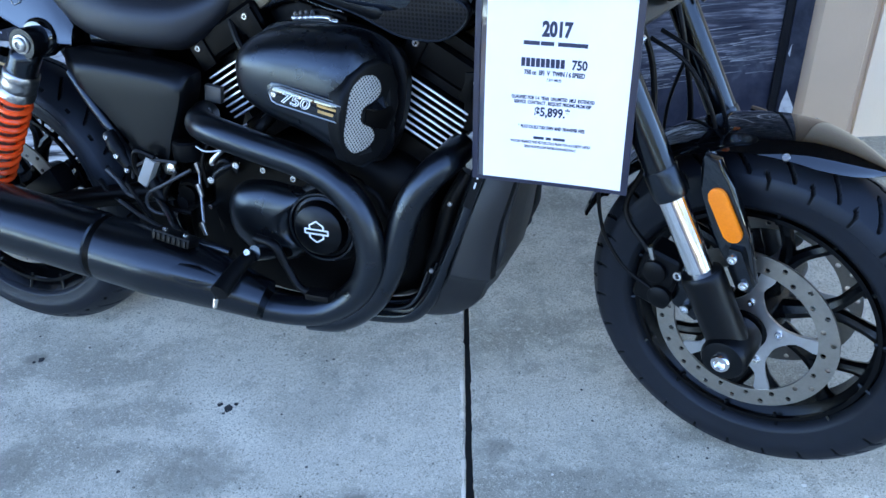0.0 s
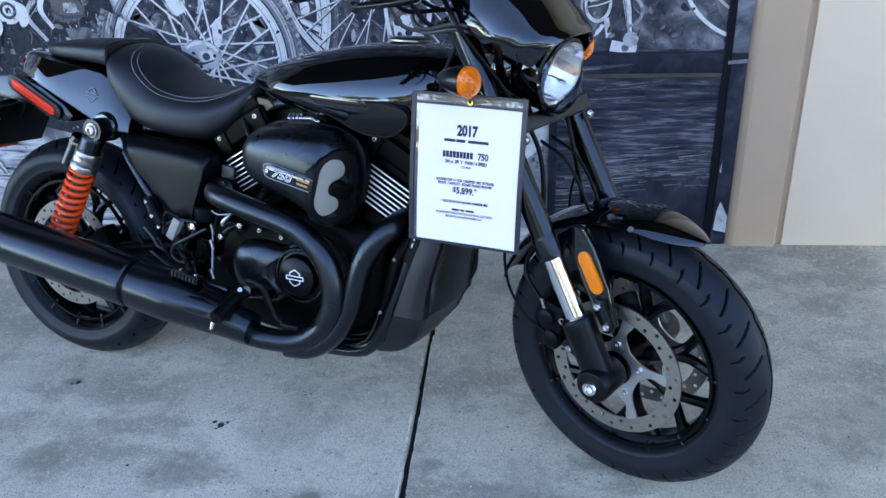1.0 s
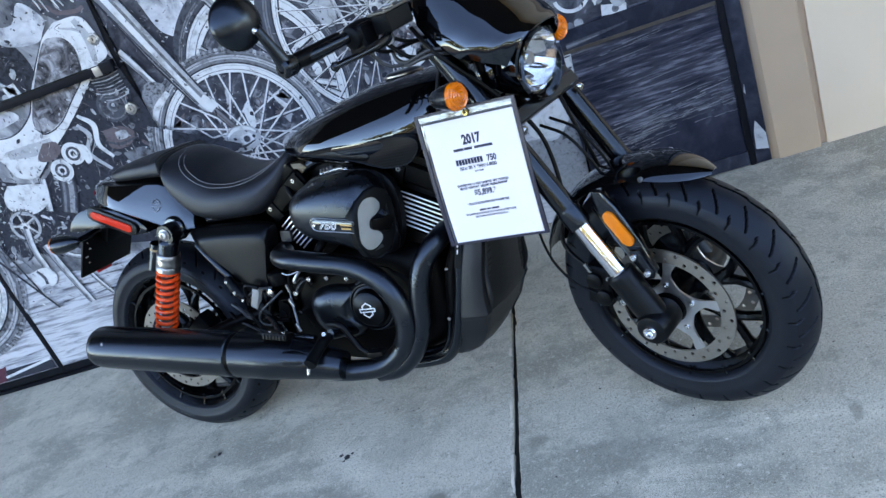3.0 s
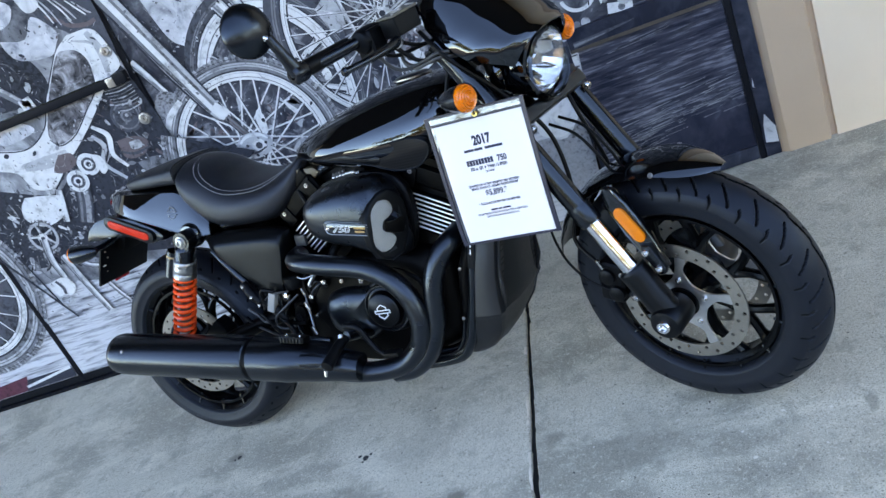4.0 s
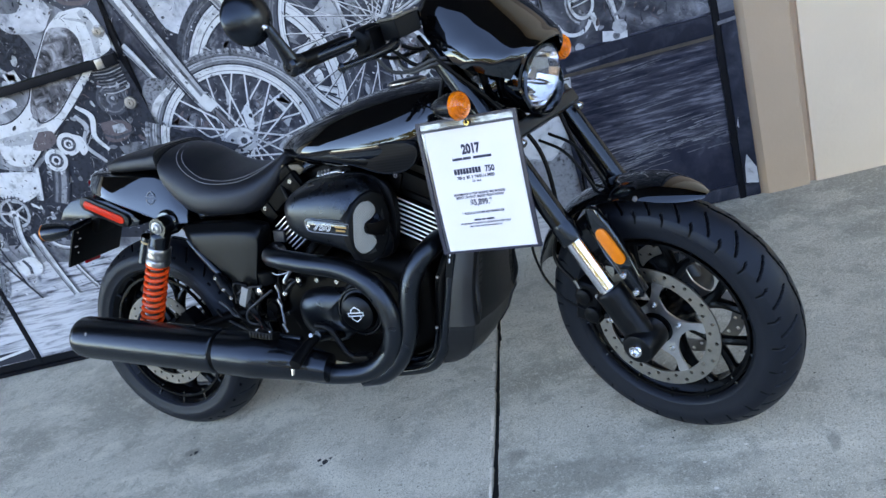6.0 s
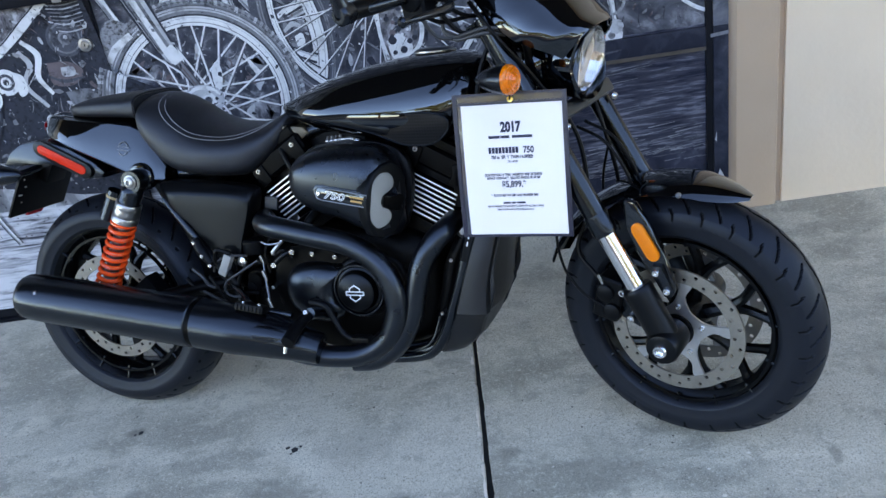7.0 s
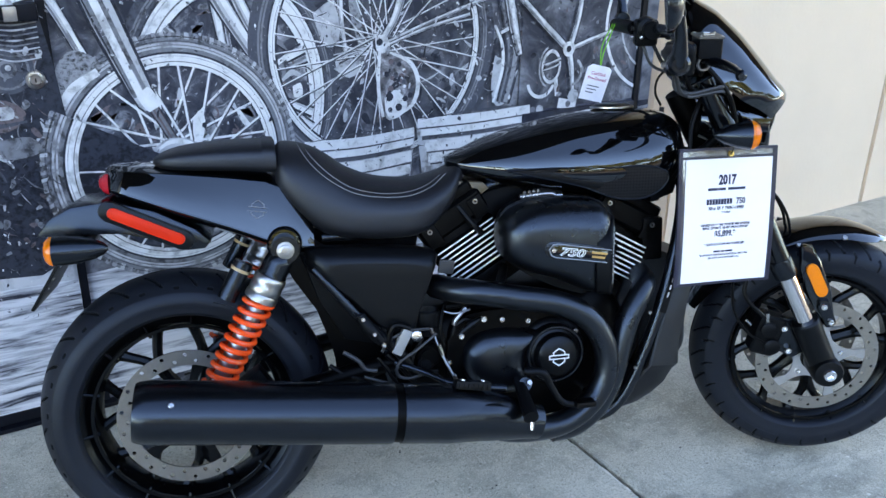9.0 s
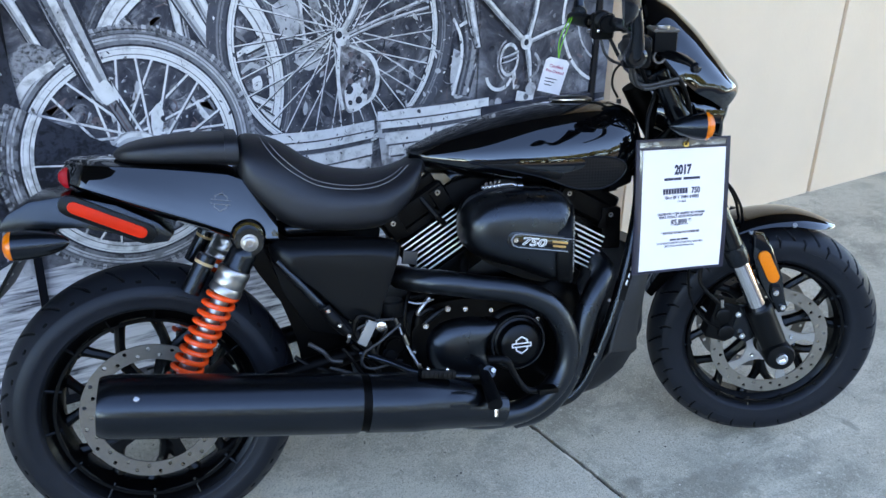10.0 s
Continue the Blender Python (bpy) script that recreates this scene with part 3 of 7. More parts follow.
MI.arc(-.165, .90, 0, .062, P_SHADE, n=24); MI.arc(-.165, .90, .036, .048, P_MID, n=24); MI.arc(-.16, .905, 0, .02, P_RUST, n=16)
MI.stroke([(-.19, .96), (-.15, .93), (-.115, .945)], [.01, .016, .012], P_WHITE); MI.stroke([(-.205, .93), (-.215, .88), (-.18, .85)], [.006, .012, .008], P_WHITE); MI.stroke([(-.13, .88), (-.10, .90), (-.075, .89)], [.008, .018, .01], P_PALE)
MI.blob([(-.10, .86), (-.075, .868), (-.07, .835), (-.095, .828)], P_WHITE); MI.blob([(-.15, .87), (-.12, .875), (-.125, .845), (-.15, .84)], P_RUST)
MI.up()
MI.done("printed_mag_wheel")
clutter(MI, R7, -.22, -.08, .80, .98, 40, .012, [P_WHITE, P_DARK, P_MID, P_RUST, P_DARK])
# large spoked wheel with its hub and chain guard
MI.start()
MI.bar([(.075, 1.4), (.055, 1.1), (.07, .93)], [.018, .018, .014], P_PALE, P_WHITE)
MI.blob([(-.03, 1.06), (.035, 1.09), (.05, .98), (.0, .97)], P_PALE); MI.blob([(.03, .90), (.09, .925), (.13, .90), (.08, .87)], P_PALE)
MI.stroke([(.12, 1.2), (.10, 1.08), (.125, .95)], [.03, .035, .02], P_TYRE)
for q in range(7):
    MI.line(.03 + .003 * q, .94 - .012 * q, .14, .955 - .002 * q, .004, P_PALE)
MI.up()
MI.done("printed_stay")
printed_wheel(MI, .184, .962, .412, (.335, .354), 40, .99, .028, inner=None, tones=(P_SHADE, P_MID, P_SHADE), wsp=.0042, seed=5)
MI.start()
MI.bar([(.19, .97), (.25, 1.08), (.33, 1.4)], [.022, .026, .03], P_PALE, P_WHITE); MI.bar([(.20, .965), (.36, 1.02), (.62, 1.10)], [.008, .011, .013], P_PALE, P_WHITE); MI.bar([(.20, .955), (.34, 1.0), (.50, 1.035)], [.008, .01, .01], P_PALE, P_WHITE)
MI.blob([(.176, .945), (.235, .935), (.285, .90), (.318, .84), (.302, .775), (.262, .745), (.222, .726), (.196, .745), (.178, .82)], P_HIDE)
MI.stroke([(.18, .94), (.175, .83), (.19, .74)], [.01, .012, .01], P_WHITE); MI.stroke([(.215, .935), (.285, .90), (.313, .84), (.298, .775), (.255, .745)], [.006, .013, .015, .014, .008], P_WHITE)
MI.blob([(.195, .80), (.235, .82), (.275, .775), (.255, .74), (.22, .73), (.20, .755)], P_WHITE)
for k in range(26):
    a = R7.uniform(0, 6.283)
    r = R7.uniform(0, .055)
    MI.arc(.245 + r * math.cos(a), .845 + r * 1.3 * math.sin(a), 0, R7.uniform(.004, .011), R7.choice((P_DARK, P_DARK, P_RUST, P_WHITE, P_SHADE)), n=9)
for x, z, r in ((.212, .80, .014), (.236, .835, .011), (.268, .79, .009), (.215, .76, .008), (.245, .765, .012)):
    MI.arc(x, z, 0, r, P_DARK, n=12)
MI.blob([(.165, .99), (.20, .985), (.215, .955), (.195, .935), (.17, .945)], P_WHITE); MI.arc(.180, .968, 0, .011, P_DARK, n=12)
MI.up()
MI.done("printed_hub_disc")
# tyre and mudguard of the next bicycle, its frame and chain wheel
MI.start()
MI.blob([(.60, .90), (.66, .86), (.655, .75), (.61, .735), (.59, .80)], P_PALE)
MI.bar([(.60, 1.2), (.655, 1.0), (.672, .88), (.64, .74)], [.05, .05, .05, .045], P_SHADE, P_TYRE)
MI.stroke([(.60, .99), (.628, .93), (.632, .85), (.60, .745)], [.008, .012, .012, .01], P_WHITE)
MI.stroke([(.62, .97), (.66, .985), (.68, .98)], [.01, .014, .012], P_WHITE)
MI.bar([(.62, 1.2), (.668, 1.0), (.70, .895)], [.03, .035, .022], P_PALE, P_WHITE)
MI.up()
MI.done("printed_mudguard")
clutter(MI, R7, .36, .70, .74, 1.1, 90, .016, [P_PALE, P_MID, P_WHITE, P_DARK, P_DARK])
MI.start()
# buckets standing among the bicycles
for x0, x1, zt, drop in ((-.078, .302, .694, .012), (.306, .756, .722, .006)):
    zb, xm = .50, (x0 + x1) / 2
    MI.face([(x0 + .03, zb), (x1 - .02, zb), (x1, zt - .02), (x0, zt - .02)], P_PALE); MI.up()
    for f, w, m in ((.016, .030, P_WHITE), (.034, .004, P_DARK), (.048, .022, P_WHITE), (.066, .014, P_SHADE), (.094, .036, P_WHITE), (.116, .004, P_DARK), (.135, .030, P_WHITE), (.156, .005, P_DARK)):
        i0, i1 = x0 + f * .35, x1 - f * .12
        MI.stroke([(i0, zt - f), (xm, zt - f - drop * .6), (i1, zt - f + drop * .2)], [w, w, w], m)
    MI.stroke([(x0 + .02, zt - .004), (xm, zt + .005), (x1 - .02, zt + .002)], [.002, .006, .002], P_SHADE)
    for k in range(9):
        MI.arc(R7.uniform(x0 + .03, x1 - .03), zt - R7.uniform(.01, .15), 0, R7.uniform(.002, .0045), P_DARK, n=7)
    MI.up()
MI.done("printed_bucket")
MI.start()
for p, w in (([(.68, 1.09), (.80, .985), (.903, .90)], [.02, .022, .022]), ([(.955, 1.3), (.945, 1.04), (.910, .90)], [.02, .02, .022]), ([(.908, .90), (.925, .83), (.935, .755)], [.024, .022, .016]), ([(.915, .90), (1.0, .925), (1.10, .95)], [.016, .016, .013])):
    MI.bar(p, w, P_PALE, P_WHITE)
MI.arc(.835, .845, .046, .058, P_WHITE, sx=.72, n=36); MI.arc(.835, .845, .066, .074, P_PALE, 110, 250, .72, 30)
MI.bar([(.80, .85), (.835, .858), (.875, .87)], [.010, .010, .010], P_PALE, P_WHITE); MI.bar([(.80, .835), (.835, .84), (.872, .852)], [.006, .006, .006], P_PALE, P_WHITE)
MI.arc(.907, .90, 0, .026, P_WHITE, n=16); MI.arc(.907, .90, 0, .011, P_DARK, n=12); MI.arc(.925, .82, .040, .050, P_PALE, -80, 60, n=20); MI.arc(.94, .735, 0, .025, P_PALE, n=8)
MI.up()
MI.done("printed_bicycle_frame")
clutter(MI, R7, .74, 1.2, .72, 1.2, 60, .012, [P_PALE, P_MID, P_DARK, P_RUST])
# near wheel and its fork
printed_wheel(MI, -.445, .69, .340, (.256, .287), 34, 1.0, .05, knobs=96, seed=3, wsp=.0068, busy=90)
MI.start()
MI.bar([(-.715, 1.13), (-.69, 1.08), (-.650, .985)], [.028, .024, .022], P_PALE, P_WHITE)
MI.blob([(-.735, .93), (-.70, .985), (-.66, 1.0), (-.61, .965), (-.625, .935), (-.68, .905), (-.715, .86)], P_TYRE); MI.stroke([(-.715, .87), (-.68, .91), (-.62, .945)], [.02, .024, .02], P_WHITE)
MI.bar([(-.735, 1.5), (-.665, 1.30), (-.588, 1.07), (-.520, .885), (-.500, .84)], [.062, .062, .066, .052, .036], P_PALE, P_WHITE, -.12)
MI.stroke([(-.765, 1.5), (-.692, 1.30), (-.616, 1.08), (-.536, .87)], [.014, .016, .018, .010], P_MID); MI.stroke([(-.70, 1.3), (-.622, 1.085), (-.545, .885)], [.003, .004, .003], P_DARK)
MI.blob([(-.53, .875), (-.50, .895), (-.475, .845), (-.505, .828)], P_WHITE)
MI.bar([(-.492, .835), (-.470, .79), (-.445, .735)], [.022, .02, .02], P_RUST, P_MID)
MI.blob([(-.505, .73), (-.465, .752), (-.41, .745), (-.375, .715), (-.385, .672), (-.43, .655), (-.475, .66), (-.51, .69)], P_PALE)
MI.stroke([(-.50, .72), (-.46, .742), (-.41, .735), (-.385, .712)], [.006, .012, .012, .006], P_WHITE); MI.arc(-.428, .698, .014, .026, P_WHITE, n=20); MI.arc(-.428, .698, 0, .012, P_SHADE, n=14); MI.stroke([(-.49, .69), (-.45, .675), (-.40, .685)], [.004, .010, .004], P_SHADE)
for x, z in ((-.47, .71), (-.40, .70), (-.45, .665)):
    MI.arc(x, z, 0, .006, P_DARK, n=9)
MI.blob([(-.395, .79), (-.375, .82), (-.36, .79), (-.375, .73), (-.395, .745)], P_WHITE); MI.stroke([(-.24, .76), (-.265, .81), (-.245, .815)], [.02, .01, .004], P_WHITE)
MI.blob([(-.69, .70), (-.655, .72), (-.63, .69), (-.65, .65), (-.68, .66)], P_WHITE)
MI.up()
MI.done("printed_fork")
GRIT = [P_DARK, P_MID, P_PALE, P_SHADE, P_WHITE, P_TYRE, P_MID]
clutter(MI, R7, -.72, .70, .58, 1.3, 1500, .007, GRIT)
clutter(MI, R7, -.72, .70, .58, 1.3, 260, .013, [P_SHADE, P_MID, P_TYRE, P_PALE, P_DARK])
# left door leaf
door = empty("door_1", Matrix(), "double door leaf covered with printed mural, black gap round it", "door", kind="structure")
part("door_leaf", box((0.862, 0.04, 3.0), (-1.172, LEAF_Y + 0.02, 1.515), .002), BG_LEFT, door, smooth=0)
part("door_leaf", box((1.4, 0.04, 3.0), (-2.318, LEAF_Y + 0.02, 1.515), .002), BG_LEFT, door, smooth=0)
for x in (-1.609, -.731):
    part("door_gap", box((.024, .035, 3.0), (x, LEAF_Y + .022, 1.5)), FRAME, door)
part("door_edge", box((.02, .05, 3.0), (-1.632, LEAF_Y + .018, 1.5), .003), FRAME, door)
bar_ = part("push_bar", box((.80, .03, .032), (-1.155, LEAF_Y - .014, 1.10), .006), FRAME, door, "black push bar across the door")
part("push_bar_end", box((.05, .034, .04), (-.765, LEAF_Y - .015, 1.10), .006), FRAME, bar_)
part("push_bar_lip", box((.70, .004, .006), (-1.18, LEAF_Y - .031, 1.117), .001), SATIN, bar_)
part("push_bar_block", box((.03, .036, .034), (-.80, LEAF_Y - .016, 1.098), .004), STEEL, bar_)
part("bottom_rail", box((2.3, .006, .03), (-1.86, LEAF_Y - .003, .03)), FRAME, door)
part("threshold", box((5.1, .03, .012), (-1.25, WALL_Y - .03, .007)), FRAME, door)
for z in (1.199, .939):
    lk = part("lock_cylinder", turned([(.0, -.013), (.012, -.013), (.0145, -.010), (.021, -.009), (.0235, -.004), (.0235, 0)], 24, centre=(-.767, LEAF_Y, z)), STEEL, door, "round steel lock cylinder")
    part("keyhole", box((.003, .002, .01), (-.767, LEAF_Y - .0125, z)), GRIME, lk)
LI = Ink(LEAF_Y)
LI.start()
LI.face([(-3.0, .045), (-.742, .045), (-.742, .40), (-1.3, .42), (-1.62, .50), (-3.0, .55)], PLANK); LI.up()
LI.blob([(-1.60, .56), (-1.2, .50), (-.742, .47), (-.742, 1.12), (-.86, 1.10), (-.98, .99), (-1.12, .88), (-1.25, .80), (-1.45, .88), (-1.6, .95)], P_DARK)
LI.blob([(-1.7, 1.12), (-1.28, 1.14), (-1.08, 1.11), (-1.03, 1.19), (-1.06, 1.29), (-1.13, 1.35), (-1.3, 1.40), (-1.7, 1.3)], P_DARK)
LI.blob([(-.95, 1.5), (-.742, 1.5), (-.742, 1.15), (-.80, 1.22), (-.87, 1.31), (-.93, 1.37)], P_SHADE)
LI.done("printed_ground")
clutter(LI, R7, -1.6, -1.12, .50, .86, 240, .028, [P_PALE, P_MID, P_MID, P_DARK, P_TYRE, P_WHITE, P_SHADE])
clutter(LI, R7, -1.0, -.745, .50, 1.06, 240, .024, [P_MID, P_DARK, P_DARK, P_RUST, P_SHADE, P_DARK, P_PALE])
clutter(LI, R7, -1.7, -1.08, 1.1, 1.45, 90, .03, [P_MID, P_DARK, P_SHADE, P_PALE, P_DARK])
LI.start()
for q in ([(-1.108, 1.359), (-1.017, 1.335), (-.952, 1.393), (-.896, 1.32), (-.924, 1.278), (-.966, 1.252), (-1.071, 1.275), (-1.103, 1.315)], [(-1.06, 1.50), (-1.0, 1.45), (-1.04, 1.40), (-1.12, 1.40), (-1.18, 1.46)], [(-1.5, 1.42), (-1.3, 1.45), (-1.25, 1.40), (-1.4, 1.36), (-1.55, 1.37)],
          [(-1.55, 1.22), (-1.40, 1.25), (-1.33, 1.20), (-1.45, 1.17)], [(-1.35, 1.09), (-1.22, 1.085), (-1.18, 1.04), (-1.32, 1.03)], [(-.98, 1.5), (-.93, 1.5), (-.90, 1.42), (-.96, 1.41)]):
    LI.blob(q, P_ROCK)
LI.bar([(-1.30, 1.30), (-1.18, 1.17), (-1.12, 1.08)], [.03, .03, .03], P_MID, P_PALE)
LI.face([(-1.175, 1.155), (-1.125, 1.16), (-1.118, 1.115), (-1.17, 1.11)], P_WHITE); LI.face([(-1.165, 1.145), (-1.135, 1.148), (-1.13, 1.13), (-1.16, 1.128)], P_SHADE)
LI.stroke([(-.90, 1.37), (-.864, 1.345), (-.838, 1.318), (-.779, 1.302), (-.744, 1.306)], [.012, .014, .015, .015, .014], P_RUST)
for k in range(9):
    x = -.93 + .02 * k
    LI.stroke([(x, 1.47 - .012 * k), (x + .03, 1.40 - .008 * k), (x + .045, 1.33)], [.004, .007, .004], (P_WHITE, P_PALE, P_SHADE)[k % 3])
LI.up()
LI.done("printed_backdrop")
printed_wheel(LI, -1.93, .55, .385, (.272, .305), 20, 1.0, .04, knobs=100, seed=11, inner=P_SHADE, wsp=.006)
printed_wheel(LI, -.445, .69, .343, (.256, .287), 10, 1.0, .03, a0=150, a1=212, seed=13, knobs=96, inner=P_DARK)
LI.start()
LI.bar([(-1.12, .86), (-1.150, .75), (-1.20, .655)], [.05, .055, .05], P_SHADE, P_TYRE); LI.bar([(-1.228, .81), (-1.25, .75), (-1.272, .685)], [.024, .028, .024], P_PALE, P_WHITE)
LI.blob([(-1.374, .827), (-1.238, .79), (-1.25, .73), (-1.30, .70), (-1.37, .698), (-1.42, .742), (-1.413, .791)], P_WHITE)
LI.blob([(-.87, 1.295), (-.778, 1.285), (-.752, 1.226), (-.745, 1.14), (-.82, 1.111), (-.852, 1.079), (-.949, 1.004), (-1.015, .959), (-1.121, .893), (-1.232, .824), (-1.315, .845), (-1.34, .92), (-1.43, .97), (-1.40, 1.03), (-1.248, .992), (-1.135, 1.036), (-1.075, 1.117), (-1.028, 1.166), (-.945, 1.253)], P_WHITE)
LI.stroke([(-.80, 1.28), (-.785, 1.21), (-.80, 1.13)], [.02, .03, .02], P_PALE); LI.stroke([(-1.30, .93), (-1.2, .92), (-1.11, .93)], [.03, .05, .02], P_PALE); LI.stroke([(-.86, 1.27), (-.80, 1.24), (-.77, 1.18)], [.006, .012, .006], P_PALE)
LI.blob([(-.895, 1.251), (-.947, 1.245), (-1.052, 1.132), (-1.113, 1.054), (-1.141, .995), (-1.114, .961), (-1.039, .98), (-.945, 1.047), (-.872, 1.104), (-.846, 1.184), (-.862, 1.233)], P_HIDE)
LI.stroke([(-.85, 1.19), (-.875, 1.10), (-.95, 1.04), (-1.04, .975), (-1.115, .957), (-1.145, .99)], [.003, .005, .005, .005, .005, .003], P_DARK)
LI.stroke([(-.945, 1.255), (-1.03, 1.168), (-1.078, 1.117), (-1.138, 1.036), (-1.25, .99), (-1.40, 1.03)], [.003, .005, .005, .005, .005, .004], P_DARK); LI.stroke([(-.85, 1.07), (-.955, .995), (-1.02, .95), (-1.13, .885), (-1.235, .815)], [.004, .007, .007, .008, .006], P_DARK)
LI.blob([(-1.15, .93), (-1.10, .92), (-1.10, .88), (-1.16, .86), (-1.20, .88)], P_RUST)
LI.up()
LI.done("printed_tank")
LI.start()
LI.arc(-.825, .969, 0, .060, P_SHADE, n=28); LI.arc(-.825, .969, .044, .050, P_MID, n=28); LI.arc(-.825, .969, .014, .022, P_MID, n=20); LI.arc(-.822, .972, 0, .007, P_PALE, n=12)
for k in range(9):
    LI.stroke([(-.86 + .003 * k, 1.09 - .012 * k), (-.80, 1.082 - .012 * k), (-.745, 1.088 - .012 * k)], [.003, .0045, .003], (P_PALE, P_MID)[k % 2])
LI.blob([(-.91, .90), (-.84, .895), (-.80, .86), (-.84, .82), (-.91, .83)], P_RUST); LI.blob([(-.87, .88), (-.83, .878), (-.83, .85), (-.87, .852)], P_PALE); LI.stroke([(-.92, .86), (-.87, .835), (-.80, .84)], [.006, .012, .006], P_SHADE)
LI.blob([(-.88, .80), (-.80, .80), (-.78, .76), (-.86, .75)], P_MID); LI.stroke([(-.97, .98), (-.93, .93), (-.95, .86), (-.92, .80)], [.012, .022, .018, .012], P_WHITE); LI.stroke([(-.99, .95), (-.965, .90), (-1.0, .84), (-.95, .76)], [.014, .02, .016, .012], P_PALE)
for x, z in ((-1.061, .859), (-1.136, .814)):
    LI.arc(x, z, 0, .044, P_WHITE, n=22); LI.arc(x, z, .018, .028, P_SHADE, n=20); LI.arc(x, z, 0, .010, P_DARK, n=12)
LI.blob([(-1.03, .89), (-1.0, .87), (-1.0, .82), (-1.03, .81)], P_WHITE)
LI.up()
LI.done("printed_engine")
LI.start()
LI.arc(-1.40, .662, .050, .062, P_PALE, n=30); LI.arc(-1.40, .662, .062, .066, P_DARK, n=30)
for k in range(30):
    a = k * 12
    LI.line(-1.40 + .062 * math.cos(radians(a)), .662 + .062 * math.sin(radians(a)), -1.40 + .074 * math.cos(radians(a)), .662 + .074 * math.sin(radians(a)), .007, P_SHADE, .004)
for a in (20, 92, 164, 236, 308):
    LI.bar([(-1.40, .662), (-1.40 + .052 * math.cos(radians(a)), .662 + .052 * math.sin(radians(a)))], [.014, .010], P_PALE, P_WHITE)
LI.arc(-1.405, .655, 0, .022, P_WHITE, n=16); LI.arc(-1.405, .655, 0, .009, P_SHADE, n=12)
LI.bar([(-1.405, .65), (-1.425, .56), (-1.42, .475)], [.028, .024, .022], P_PALE, P_WHITE)
LI.bar([(-1.374, .565), (-1.35, .42), (-1.323, .285)], [.026, .024, .022], P_PALE, P_WHITE); LI.bar([(-1.27, .42), (-1.245, .35), (-1.219, .293)], [.014, .014, .014], P_PALE, P_WHITE); LI.bar([(-1.34, .56), (-1.30, .50), (-1.24, .47)], [.02, .018, .014], P_PALE, P_WHITE)
LI.blob([(-1.50, .475), (-1.43, .48), (-1.40, .44), (-1.43, .40), (-1.49, .41), (-1.51, .44)], P_WHITE); LI.stroke([(-1.47, .475), (-1.455, .44), (-1.46, .41)], [.012, .014, .012], P_SHADE); LI.arc(-1.475, .385, .016, .024, P_PALE, n=18, sx=1.3)
LI.line(-1.66, .70, -1.47, .30, .012, P_DARK, .008); LI.line(-1.55, .62, -1.50, .36, .008, P_DARK)
LI.up()
LI.done("printed_crank")
LI.start()
LI.face([(-2.3, .05), (-1.90, .05), (-1.86, .118), (-2.3, .09)], printed("print_maroon", (.10, .03, .045), .5)); LI.face([(-1.90, .05), (-1.645, .05), (-1.645, .10), (-1.87, .10)], P_DARK); LI.line(-1.89, .068, -1.65, .098, .012, P_WHITE); LI.up()
LI.done("printed_strip")
clutter(LI, R7, -1.6, -.745, .30, 1.4, 1300, .008, GRIT + [P_RUST])
clutter(LI, R7, -1.6, -.745, .45, 1.4, 260, .016, [P_SHADE, P_MID, P_TYRE, P_PALE, P_DARK])
# framed panel at the pilaster end
part("panel_board", box((.60, 0.02, 3.0), (1.006, WALL_Y + .01, 1.5)), BG_MAIN, mural, smooth=0)
DI = Ink(WALL_Y)
DI.k = 9
DI.start()
DI.face([(.72, .03), (1.30, .03), (1.30, .70), (.72, .70)], DECK); DI.up()
DI.face([(.72, .03), (1.235, .03), (1.235, .25), (1.19, .275), (1.12, .288), (1.04, .282), (.95, .255), (.86, .225), (.78, .205), (.72, .20)], NAVY); DI.up()
rd = random.Random(31)
for k in range(260):        # broken glints where the wet planks end
    x = rd.uniform(.73, 1.23)
    z = np.interp(x, (.72, .86, 1.04, 1.15, 1.235), (.205, .23, .287, .29, .25)) + rd.gauss(.022, .028)
    w = rd.uniform(.008, .05)
    DI.line(x - w, z - w * .12, x + w, z + w * rd.uniform(-.05, .2), rd.uniform(.001, .004), rd.choice((P_SHADE, P_MID, P_MID, NAVY, NAVY, P_TYRE)), .001)
for k in range(26):
    x, z = rd.uniform(.74, 1.18), rd.uniform(.33, .60)
    w = rd.uniform(.02, .10)
    DI.line(x - w, z - .006, x + w, z + .004, rd.uniform(.002, .005), rd.choice((P_DARK, P_MID, NAVY)), .001)
DI.up()
DI.done("printed_deck")
fr_ = empty("panel_frame", Matrix(), "dark metal frame round a recessed printed panel", "frame", kind="structure")
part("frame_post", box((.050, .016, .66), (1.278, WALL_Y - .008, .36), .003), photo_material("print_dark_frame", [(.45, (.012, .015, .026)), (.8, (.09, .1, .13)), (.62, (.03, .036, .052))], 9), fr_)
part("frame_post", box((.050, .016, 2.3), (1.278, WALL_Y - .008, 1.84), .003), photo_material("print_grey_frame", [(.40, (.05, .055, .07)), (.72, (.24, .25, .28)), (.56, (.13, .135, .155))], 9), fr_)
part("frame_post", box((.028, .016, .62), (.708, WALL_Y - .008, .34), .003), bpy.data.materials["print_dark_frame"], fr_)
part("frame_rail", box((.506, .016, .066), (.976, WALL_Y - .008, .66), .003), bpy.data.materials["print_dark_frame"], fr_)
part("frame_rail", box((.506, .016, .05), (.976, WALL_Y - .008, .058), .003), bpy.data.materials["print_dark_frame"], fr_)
part("recess_shadow_gap", box((.022, .012, 2.95), (1.2415, WALL_Y - .006, 1.5)), FRAME, fr_)
part("bead", box((.506, .006, .012), (.976, WALL_Y - .012, .621)), mat("bead_brown", (.055, .042, .032), .6, 0, .6, 30, .2, big=7), fr_)
FI = Ink(WALL_Y - .0165)
FI.start()
